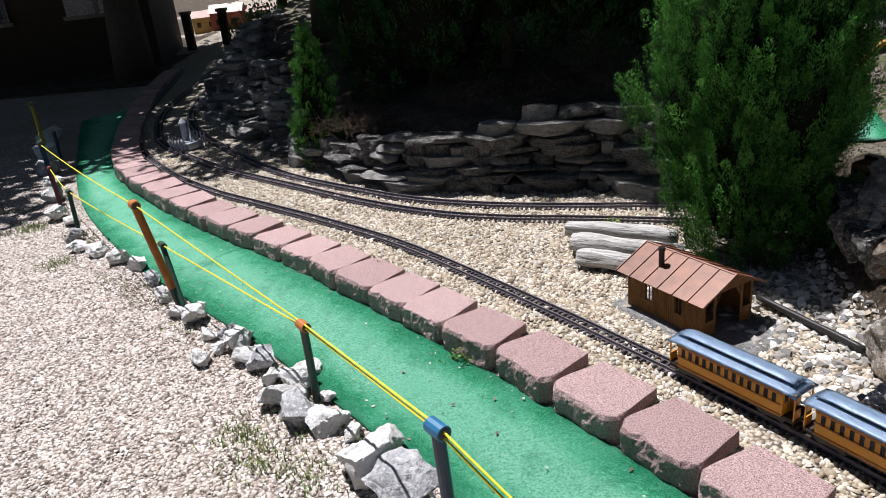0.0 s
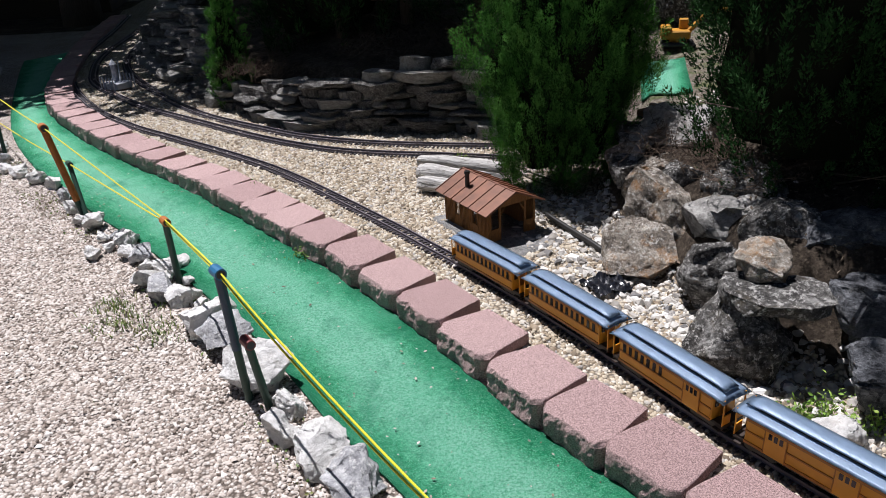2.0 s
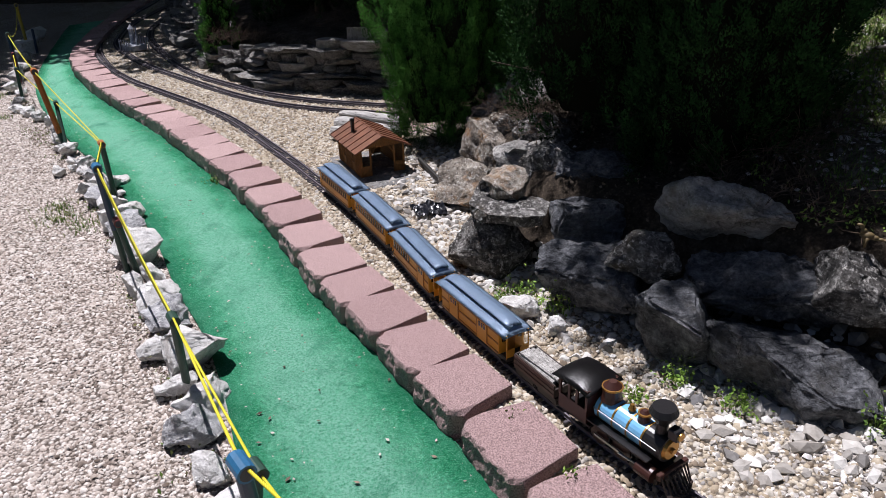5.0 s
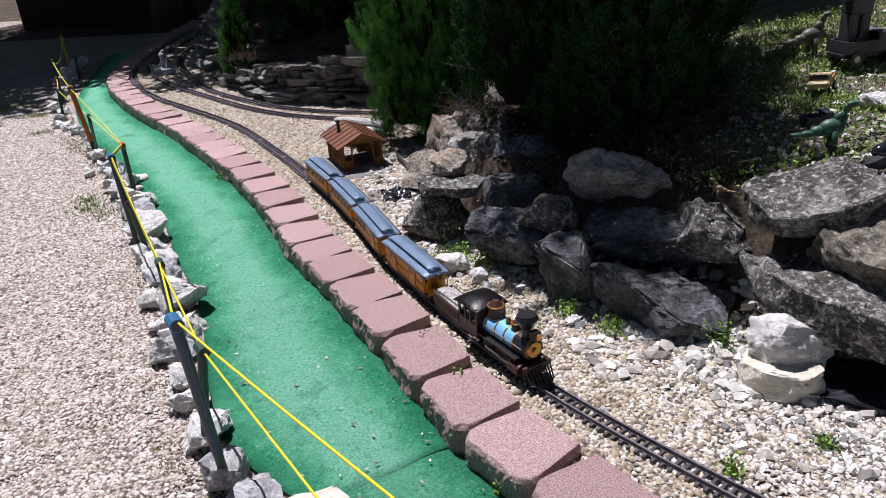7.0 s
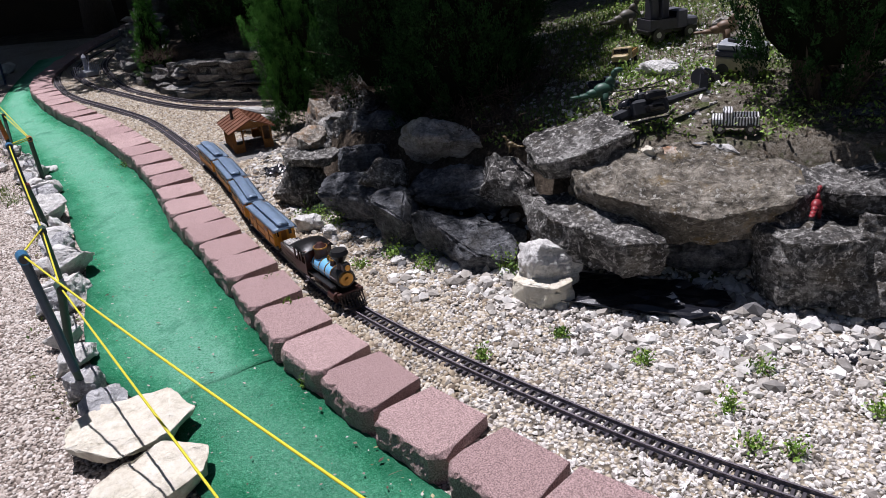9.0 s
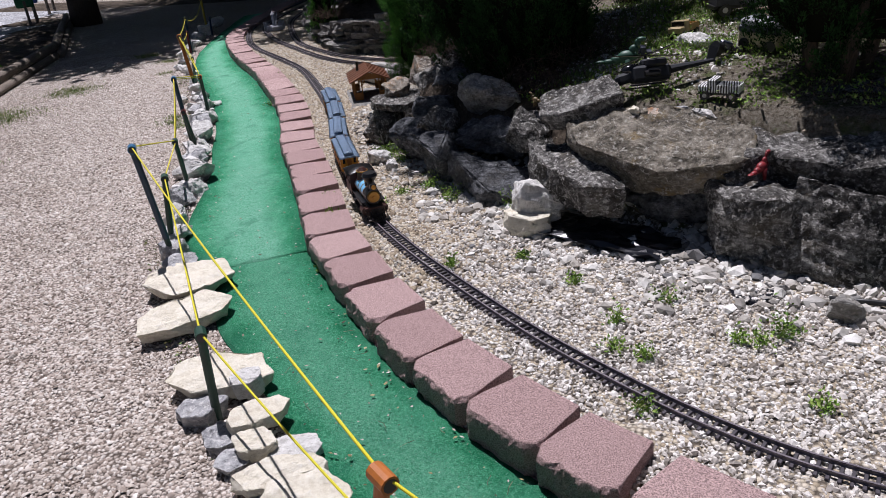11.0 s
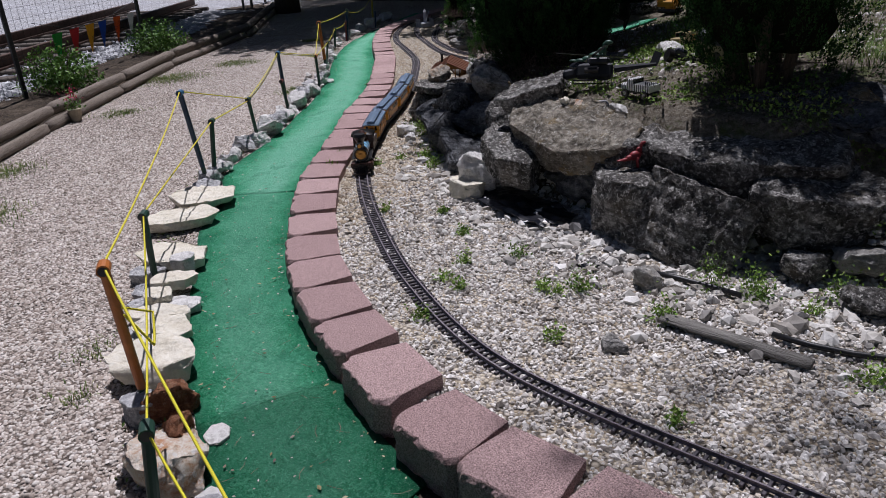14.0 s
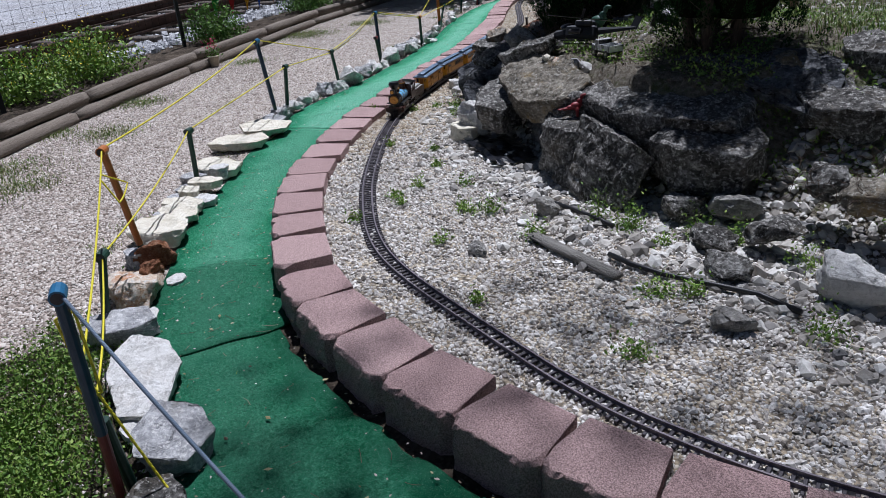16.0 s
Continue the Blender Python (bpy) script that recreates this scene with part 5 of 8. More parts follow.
def cobble_keep(x, y, rng):
    t, s = side_of(x, y, BANK_LINE), side_of(x, y, WALL_LINE)
    a = np.where(x > 4.2, 0.75, np.where(x > 2.6, 0.62, 0.5))
    d = np.clip(np.where(x > 4.3, 1.15, 1.25) + t / a + 0.35 * np.array([noise.noise(Vector((u * 2.5, v * 2.5, 8))) for u, v in zip(x, y)]), 0, 1) * (t < np.where(x > 4.75, 0.5, 0.10)) * (s > 0.55)
    return (rng.uniform(0, 1, len(x)) < d * 0.9) & (y < 2.9) & (x > 2.2) & (x < 6.4)


scatter("cobbles", fill((2.2, 6.4), (-1.4, 1.6), 0.026, 4, cobble_keep), 0.0142, M_COBBLE, "loose white and grey cobbles along the rockery's foot", 4, 0.75, 0.26, 0.5, False, True)


def slope_keep(x, y, rng):
    t, s = side_of(x, y, BANK_LINE), side_of(x, y, WALL_LINE)
    return (t < 0.08) & (s > 0.5) & (x > 0.95) & (x < 2.35) & (y < 2.9) & (rng.uniform(0, 1, len(x)) < np.clip(1.15 + t / 0.42, 0, 1))


scatter("small_cobbles", fill((0.9, 2.4), (0.2, 2.9), 0.021, 42, slope_keep), 0.0105, M_COBBLE, "mixed white and grey stones beside the cabin", 42, 0.75, 0.24, 0.5, False, True)
scatter("large_cobbles", fill((1.9, 6.4), (-1.2, 1.2), 0.13, 41, lambda x, y, rng: cobble_keep(x, y, rng) & (rng.uniform(0, 1, len(x)) < 0.75)), 0.025, M_COBBLE, "larger pale cobbles strewn below the boulders", 41, 0.7, 0.24, 0.3, False, True)


def turf_keep(x, y, rng):
    s, e = side_of(x, y, WALL_LINE), side_of(x, y, CARPET_EDGE)
    return (s < -0.02) & (e > 0.03) & (y < 6) & (rng.uniform(0, 1, len(x)) < 0.17 + 0.5 * (s > -0.06) + 0.35 * (e < 0.14))


def litter(name, pts, size, material, label, seed):
    """Thin chips and leaf scraps lying on the turf."""
    rng = np.random.default_rng(seed)
    n = len(pts)
    a = rng.uniform(0, 6.28, n)
    s = size * np.exp(rng.normal(0, 0.4, n).clip(-0.8, 0.7))
    u = np.stack([np.cos(a), np.sin(a), rng.normal(0, 0.1, n)], 1) * s[:, None] * 1.3
    w = np.stack([-np.sin(a), np.cos(a), rng.normal(0, 0.1, n)], 1) * s[:, None] * 0.7
    c = np.stack([pts[:, 0], pts[:, 1], carpet_z(pts[:, 0]) + 0.012 + s * 0.2], 1)
    top = c + np.array([0, 0, 1]) * s[:, None] * 0.35
    V = np.stack([c - u, c - w, c + u, c + w, top], 1).reshape(-1, 3)
    F = (np.arange(n)[:, None, None] * 5 + np.array([[0, 1, 4], [1, 2, 4], [2, 3, 4], [3, 0, 4]])[None]).reshape(-1, 3)
    return tagged(fast_mesh(name, V, F, material), label, "litter", kind="stuff")


litter("turf_chips", fill((-4, 5.6), (-2.6, 6.0), 0.052, 21, turf_keep), 0.0036, M_CHIPS, "stray white stone chips scattered on the turf", 21)
litter("turf_litter", fill((-4, 5.6), (-2.6, 6.0), 0.085, 22, turf_keep), 0.0045, F_DRY, "dry leaf scraps scattered on the turf", 22)


def near_bend(x, y, rng):
    s, e = side_of(x, y, WALL_LINE), side_of(x, y, CARPET_EDGE)
    return (s < -0.01) & (e > 0.02) & (x > 2.2) & (rng.uniform(0, 1, len(x)) < 0.10 + 0.6 * (s > -0.05))


def verge(x, y, rng):
    e = side_of(x, y, CARPET_EDGE)
    n = np.array([noise.noise(Vector((a * 3, b * 3, 4))) for a, b in zip(x, y)])
    return (e < -0.06) & (e > -0.24) & (y < 4.5) & (n > -0.05) & (rng.uniform(0, 1, len(x)) < 0.7)


litter("fallen_leaves", fill((2.2, 5.6), (-2.6, 0), 0.05, 23, near_bend), 0.0050, leaf_mat("yellowed_leaf_scraps", (0.16, 0.13, 0.06), (0.34, 0.30, 0.15), (0.50, 0.46, 0.30)), "yellowed leaf scraps blown onto the turf", 23)


def twig_litter(name, pts, seed, label):
    """Thin curved twigs lying on the turf."""
    rng = random.Random(seed)
    bm = bmesh.new()
    for x, y in pts:
        a, n = rng.uniform(0, 6.28), rng.uniform(0.012, 0.032)
        z = float(carpet_z(x)) + 0.012
        q = Vector((x, y, z))
        for _ in range(2):
            a += rng.uniform(-0.5, 0.5)
            e = q + Vector((math.cos(a) * n, math.sin(a) * n, rng.uniform(-0.001, 0.003)))
            rod(bm, q, e, 0.0011, 0.0007, 4)
            q = e
    return tagged(part(name, bm, F_DRY), label, "litter", kind="stuff")


twig_litter("twig_litter", fill((2.3, 5.4), (-2.6, -0.6), 0.11, 24, lambda x, y, rng: (side_of(x, y, WALL_LINE) < -0.04) & (side_of(x, y, CARPET_EDGE) > 0.05) & (rng.uniform(0, 1, len(x)) < 0.6)), 24, "dry twigs scattered over the turf")

# ---- the train ----
Y_PAINT = plain("yellow_orange_car_paint", (0.72, 0.31, 0.018), 0.4, 0, 0.15, 12, 0.05)
Y_TRIM = plain("darker_orange_trim", (0.40, 0.14, 0.01), 0.45)
ROOF_SILVER = plain("blue_grey_car_roof", (0.30, 0.41, 0.56), 0.4, 0.1, 0.15, 14, 0.08)
DARK_BROWN = plain("dark_brown_underframe", (0.035, 0.022, 0.016), 0.55)
WIN_DARK = plain("dark_window_glass", (0.015, 0.015, 0.018), 0.12)
LOCO_BLACK = plain("black_engine_paint", (0.012, 0.011, 0.012), 0.35)
LOCO_RED = plain("maroon_engine_paint", (0.055, 0.018, 0.012), 0.4)
# the sky's reflection on the boiler is put into this base blue
LOCO_BLUE = plain("sky_reflection_boiler_jacket", (0.20, 0.50, 0.78), 0.3, 0.0, 0.2, 25)
BRASS = plain("worn_brass", (0.5, 0.27, 0.07), 0.35, 0.85)
STEEL = plain("bright_steel_rod", (0.45, 0.45, 0.46), 0.35, 0.9)

TRACK_PTS = spline(TRACK_A, 0.01)
_tl = np.r_[0, np.cumsum(np.linalg.norm(np.diff(TRACK_PTS, axis=0), axis=1))]
RAIL_TOP = TRACK_Z + 0.0215


def on_track(s):
    return np.array([np.interp(s, _tl, TRACK_PTS[:, q]) for q in (0, 1)])


def track_pose(s, half):
    """Pose of a vehicle whose middle is at s, its bogies half a base either way."""
    a, b = on_track(s - half), on_track(s + half)
    m = (a + b) / 2
    return pose(m[0], m[1], RAIL_TOP, 0, 0, math.degrees(math.atan2(b[1] - a[1], b[0] - a[0])))


NOSE = _tl[int(np.argmin(np.hypot(*(TRACK_PTS - np.array((2.13, -0.02))).T)))]


def bogie(x, parent, n=2, r=0.0155, base=0.062):
    b = part("bogie", add_box(add_box(box(base + 0.03, 0.012, 0.012, pose(x, 0.03, 0.02)), base + 0.03, 0.012, 0.012, pose(x, -0.03, 0.02)), 0.016, 0.06, 0.014, pose(x, 0, 0.024)), DARK_BROWN, parent)
    for q in range(n):
        xx = x + (q - (n - 1) / 2) * base / max(1, n - 1)
        bm = bmesh.new()
        for sd in (-1, 1):
            add_cyl(bm, r, r, 0.006, pose(xx, sd * 0.0235 + 0.003, r, 90), 16)
            add_cyl(bm, r * 1.15, r * 1.15, 0.002, pose(xx, sd * 0.0205 + 0.001, r, 90), 16)
        add_cyl(bm, 0.003, 0.003, 0.05, pose(xx, 0.025, r, 90), 6)
        part("wheelset", bm, LOCO_BLACK, b)
    return b


CAR_L, CAR_W, CAR_H = 0.455, 0.104, 0.092
FLOOR_Z = 0.040


def roof_bm(length, half, z, rise, drop=0.5):
    """A bowed roof with turned-down duckbill ends."""
    bm = bmesh.new()
    nx_, ny_ = 18, 10
    grid = []
    for i in range(nx_ + 1):
        x = -length / 2 + length * i / nx_
        e = max(0, (abs(x) - (length / 2 - 0.05)) / 0.05)
        row = []
        for j in range(ny_ + 1):
            v = -1 + 2 * j / ny_
            row.append(bm.verts.new((x, v * half, z + rise * (1 - v * v) * (1 - 0.55 * e * e) - 0.006 * e * e)))
        grid.append(row)
    for a, b in zip(grid, grid[1:]):
        for j in range(ny_):
            bm.faces.new((a[j], b[j], b[j + 1], a[j + 1]))
    bmesh.ops.solidify(bm, geom=bm.faces[:], thickness=0.004)
    return bm


def passenger_car(s, label, windows, doors, combos=()):
    car = thing("railway_car", track_pose(s, CAR_L * 0.33), label, "model train car", "train cars")
    z = FLOOR_Z
    part("underframe", add_box(box(CAR_L, CAR_W * 0.86, 0.012, pose(0, 0, z - 0.006), 0.002), 0.16, 0.05, 0.014, pose(0, 0, z - 0.018)), DARK_BROWN, car)
    body_l = CAR_L - 0.075
    body = part("body", box(body_l, CAR_W, CAR_H, pose(0, 0, z + CAR_H / 2), 0.003), Y_PAINT, car)
    for sd in (-1, 1):
        y = sd * (CAR_W / 2 + 0.0012)
        part("belt_rail", box(body_l * 0.995, 0.0024, 0.005, pose(0, y, z + CAR_H * 0.47)), Y_TRIM, body)
        part("sill_board", box(body_l * 0.995, 0.0024, 0.008, pose(0, y, z + 0.006)), Y_TRIM, body)
        part("letter_board", box(body_l * 0.995, 0.0024, 0.012, pose(0, y, z + CAR_H - 0.01)), Y_TRIM, body)
        for x in windows:
            w = part("window", box(0.0125, 0.003, 0.031, pose(x, y, z + CAR_H * 0.66), 0.0008), WIN_DARK, body)
            part("window_sill", box(0.017, 0.005, 0.003, pose(x, y + sd * 0.001, z + CAR_H * 0.66 - 0.017)), Y_TRIM, w)
        for x in doors:
            d = part("baggage_door", box(0.062, 0.003, CAR_H * 0.82, pose(x, y, z + CAR_H * 0.43), 0.0008), Y_PAINT, body)
            for e in (-1, 1):
                part("door_jamb", box(0.003, 0.005, CAR_H * 0.82, pose(x + e * 0.031, y, z + CAR_H * 0.43)), Y_TRIM, d)
        for x in combos:
            for q in (-1, 0, 1):
                part("window", box(0.0105, 0.0042, 0.02, pose(x + q * 0.0155, y, z + CAR_H * 0.70), 0.0006), WIN_DARK, body)
    part("roof", roof_bm(CAR_L + 0.012, CAR_W / 2 + 0.008, z + CAR_H - 0.002, 0.012), ROOF_SILVER, car, smooth=True)
    cl = part("clerestory", box(CAR_L - 0.11, CAR_W * 0.40, 0.012, pose(0, 0, z + CAR_H + 0.014)), DARK_BROWN, car)
    part("clerestory_roof", roof_bm(CAR_L - 0.03, CAR_W * 0.27, z + CAR_H + 0.018, 0.008), ROOF_SILVER, cl, smooth=True)
    for e in (-1, 1):
        x = e * (body_l / 2 + 0.02)
        pl = part("platform", box(0.036, CAR_W * 0.84, 0.006, pose(x, 0, z)), DARK_BROWN, car)
        for sd in (-1, 1):
            part("railing", box(0.003, 0.03, 0.032, pose(x + e * 0.015, sd * 0.027, z + 0.018)), Y_PAINT, pl)
            part("roof_post", box(0.0035, 0.0035, CAR_H * 0.98, pose(x + e * 0.015, sd * 0.043, z + CAR_H * 0.49)), Y_PAINT, pl)
            part("step", box(0.024, 0.014, 0.004, pose(x, sd * 0.046, z - 0.016)), DARK_BROWN, pl)
        part("end_door", box(0.003, 0.026, 0.066, pose(e * (body_l / 2 + 0.0014), 0, z + 0.037)), Y_TRIM, body)
        for sd in (-1, 1):
            part("window", box(0.003, 0.014, 0.028, pose(e * (body_l / 2 + 0.0014), sd * 0.032, z + CAR_H * 0.66)), WIN_DARK, body)
        part("coupler", box(0.03, 0.01, 0.006, pose(e * (CAR_L / 2 + 0.008), 0, z - 0.012)), LOCO_BLACK, car)
        bogie(e * CAR_L * 0.33, car)
    return car


LOCO_SCALE = 1.28


def locomotive(s):
    e = thing("steam_locomotive", track_pose(s, 0.07), "model steam engine with sky-tinted blue boiler and dark cab", "model locomotive")
    part("frame", add_box(box(0.30, 0.038, 0.016, pose(-0.005, 0, 0.034)), 0.10, 0.092, 0.006, pose(-0.105, 0, 0.046)), LOCO_BLACK, e)
    jacket = part("boiler", cyl(0.031, 0.030, 0.135, pose(-0.06, 0, 0.086, 0, 90), 24), LOCO_BLUE, e, smooth=False)
    for x in (-0.05, -0.01, 0.03, 0.07):
        part("boiler_band", cyl(0.0318, 0.0318, 0.004, pose(x, 0, 0.086, 0, 90), 24), BRASS, jacket)
    sb = part("smokebox", cyl(0.0305, 0.0305, 0.048, pose(0.074, 0, 0.086, 0, 90), 24), LOCO_BLACK, e)
    part("smokebox_door", add_cyl(cyl(0.025, 0.021, 0.006, pose(0.122, 0, 0.086, 0, 90), 20), 0.008, 0.006, 0.012, pose(0.122, 0, 0.086, 0, 90), 10), BRASS, sb, "brassy round smokebox door")
    bm = cyl(0.012, 0.013, 0.025, pose(0.098, 0, 0.113), 16)
    add_cyl(bm, 0.013, 0.030, 0.028, pose(0.098, 0, 0.138), 20)
    add_cyl(bm, 0.030, 0.024, 0.013, pose(0.098, 0, 0.166), 20)
    part("balloon_stack", bm, LOCO_BLACK, e)
    for x, r, h in ((0.052, 0.013, 0.026), (-0.040, 0.021, 0.044)):
        bm = cyl(r * 1.15, r, h * 0.3, pose(x, 0, 0.112), 18)
        add_cyl(bm, r, r, h * 0.5, pose(x, 0, 0.112 + h * 0.3), 18)
        add_cyl(bm, r, r * 0.4, h * 0.3, pose(x, 0, 0.112 + h * 0.8), 18)
        d = part("dome", bm, LOCO_RED, e)
        part("dome_ring", cyl(r * 1.12, r * 1.12, 0.004, pose(x, 0, 0.112 + h * 0.72), 18), BRASS, d)
    part("bell", add_cyl(cyl(0.002, 0.002, 0.016, pose(0.018, 0, 0.114)), 0.009, 0.004, 0.013, pose(0.018, 0, 0.121), 12), BRASS, e)
    lamp = part("headlight", box(0.024, 0.024, 0.026, pose(0.132, 0, 0.132), 0.003), LOCO_BLACK, e)
    part("lens", cyl(0.009, 0.009, 0.003, pose(0.144, 0, 0.132, 0, 90), 14), BRASS, lamp)
    cb = part("cab", box(0.004, 0.092, 0.084, pose(-0.068, 0, 0.092)), LOCO_RED, e, "dark maroon open-sided cab")
    for sd in (-1, 1):
        part("side_panel", box(0.088, 0.004, 0.036, pose(-0.11, sd * 0.046, 0.068)), LOCO_RED, cb)
        part("eaves_beam", box(0.088, 0.004, 0.008, pose(-0.11, sd * 0.046, 0.130)), LOCO_RED, cb)
        for x in (-0.152, -0.122, -0.098, -0.068):
            part("pillar", box(0.007, 0.004, 0.044, pose(x, sd * 0.046, 0.106)), LOCO_RED, cb)
    bm = roof_bm(0.115, 0.056, 0.133, 0.014)
    bmesh.ops.translate(bm, verts=bm.verts[:], vec=(-0.115, 0, 0))
    part("cab_roof", bm, LOCO_BLACK, cb, smooth=True)
    for sd in (-1, 1):
        for x in (-0.045, 0.02):
            w = part("driving_wheel", cyl(0.026, 0.026, 0.007, pose(x, sd * 0.0225 + 0.0035, 0.026, 90), 24), LOCO_RED, e)
            part("tyre", cyl(0.028, 0.028, 0.003, pose(x, sd * 0.0205 + 0.0015, 0.026, 90), 24), STEEL, w)
        part("side_rod", box(0.085, 0.003, 0.006, pose(-0.012, sd * 0.031, 0.022)), STEEL, e)
        part("main_rod", rod(bmesh.new(), (0.02, sd * 0.034, 0.022), (0.098, sd * 0.034, 0.030), 0.0025, n=6), STEEL, e)
        part("cylinder", cyl(0.0165, 0.0165, 0.042, pose(0.078, sd * 0.036, 0.032, 0, 90), 18), LOCO_RED, e)
        part("running_board", box(0.20, 0.016, 0.004, pose(0.005, sd * 0.038, 0.062)), LOCO_BLACK, e)
        part("handrail", rod(bmesh.new(), (-0.06, sd * 0.034, 0.094), (0.115, sd * 0.034, 0.094), 0.0012, n=6), STEEL, e)
    part("buffer_beam", box(0.012, 0.088, 0.016, pose(0.135, 0, 0.042), 0.002), LOCO_RED, e)
    bm = bmesh.new()
    for q in range(9):
        y = (q - 4) * 0.0095
        rod(bm, (0.138, y, 0.046), (0.178 - abs(y) * 0.55, y * 0.95, 0.006), 0.0022, n=5)
    rod(bm, (0.158, -0.038, 0.006), (0.180, 0, 0.006), 0.003, n=5)
    rod(bm, (0.158, 0.038, 0.006), (0.180, 0, 0.006), 0.003, n=5)
    part("cowcatcher", bm, DARK_BROWN, e)
    bogie(0.092, e, 2, 0.012, 0.045)
    e.scale = (LOCO_SCALE, LOCO_SCALE * 1.02, LOCO_SCALE)
    return e


def tender(s):
    t = thing("locomotive_tender", track_pose(s, 0.06), "dark brown wooden tender loaded with split logs", "model tender")
    part("underframe", box(0.215, 0.082, 0.012, pose(0, 0, 0.036), 0.002), DARK_BROWN, t)
    bm = bmesh.new()
    for sd in (-1, 1):
        add_box(bm, 0.205, 0.005, 0.048, pose(0, sd * 0.041, 0.066))
    add_box(bm, 0.005, 0.082, 0.048, pose(-0.1, 0, 0.066))
    add_box(bm, 0.005, 0.082, 0.030, pose(0.1, 0, 0.058))
    tank = part("tank", bm, DARK_BROWN, t)
    for sd in (-1, 1):
        for q in range(3):
            part("side_plank", box(0.207, 0.002, 0.012, pose(0, sd * 0.0445, 0.05 + q * 0.0155)), LOCO_RED, tank)
    rng = random.Random(4)
    for q in range(16):
        y = -0.032 + 0.0128 * (q % 6) + (0.006 if q > 5 else 0)
        z = 0.072 + 0.011 * (q // 6)
        part("log", cyl(0.0075, 0.007, rng.uniform(0.15, 0.185), pose(-0.092 + rng.uniform(-0.004, 0.01), y, z, 0, 90, rng.uniform(-3, 3)), 7), M_GREYWOOD, t)
    for x in (-0.058, 0.058):
        bogie(x, t)
    return t


locomotive(NOSE - 0.232)
tender(NOSE - 0.232 - 0.215 - 0.128)
_s = NOSE - 0.232 - 0.215 - 0.128 - 0.145 - CAR_L / 2
passenger_car(_s, "yellow baggage car with a grey clerestory roof", (), (-0.10, 0.09), (-0.10, 0.09))
passenger_car(_s - 0.485, "yellow combine car with windows and baggage door", [-0.165 + 0.026 * q for q in range(7)], (0.115,), (0.115,))
passenger_car(_s - 0.97, "yellow passenger coach with a grey roof", [-0.165 + 0.0275 * q for q in range(13)], ())
passenger_car(_s - 1.455, "last yellow passenger coach with grey roof", [-0.165 + 0.0275 * q for q in range(13)], ())

# ---- the toy cabin ----
W_CABIN = wood_mat("cedar_board_wall", (0.20, 0.085, 0.022), (0.36, 0.17, 0.05), 20, (14, 14, 1), 0.7)
W_TRIM = wood_mat("cabin_trim_wood", (0.16, 0.07, 0.02), (0.30, 0.14, 0.045), 16, (8, 8, 8), 0.7)
M_TINROOF = plain("rust_brown_metal_roof", (0.20, 0.075, 0.036), 0.5, 0.1, 0.45, 16, 0.1)
M_PAD = rock_mat("rough_grey_concrete", (0.13, 0.13, 0.13), (0.27, 0.265, 0.255), (0.38, 0.37, 0.36), (0.2, 0.19, 0.17), 0.2)


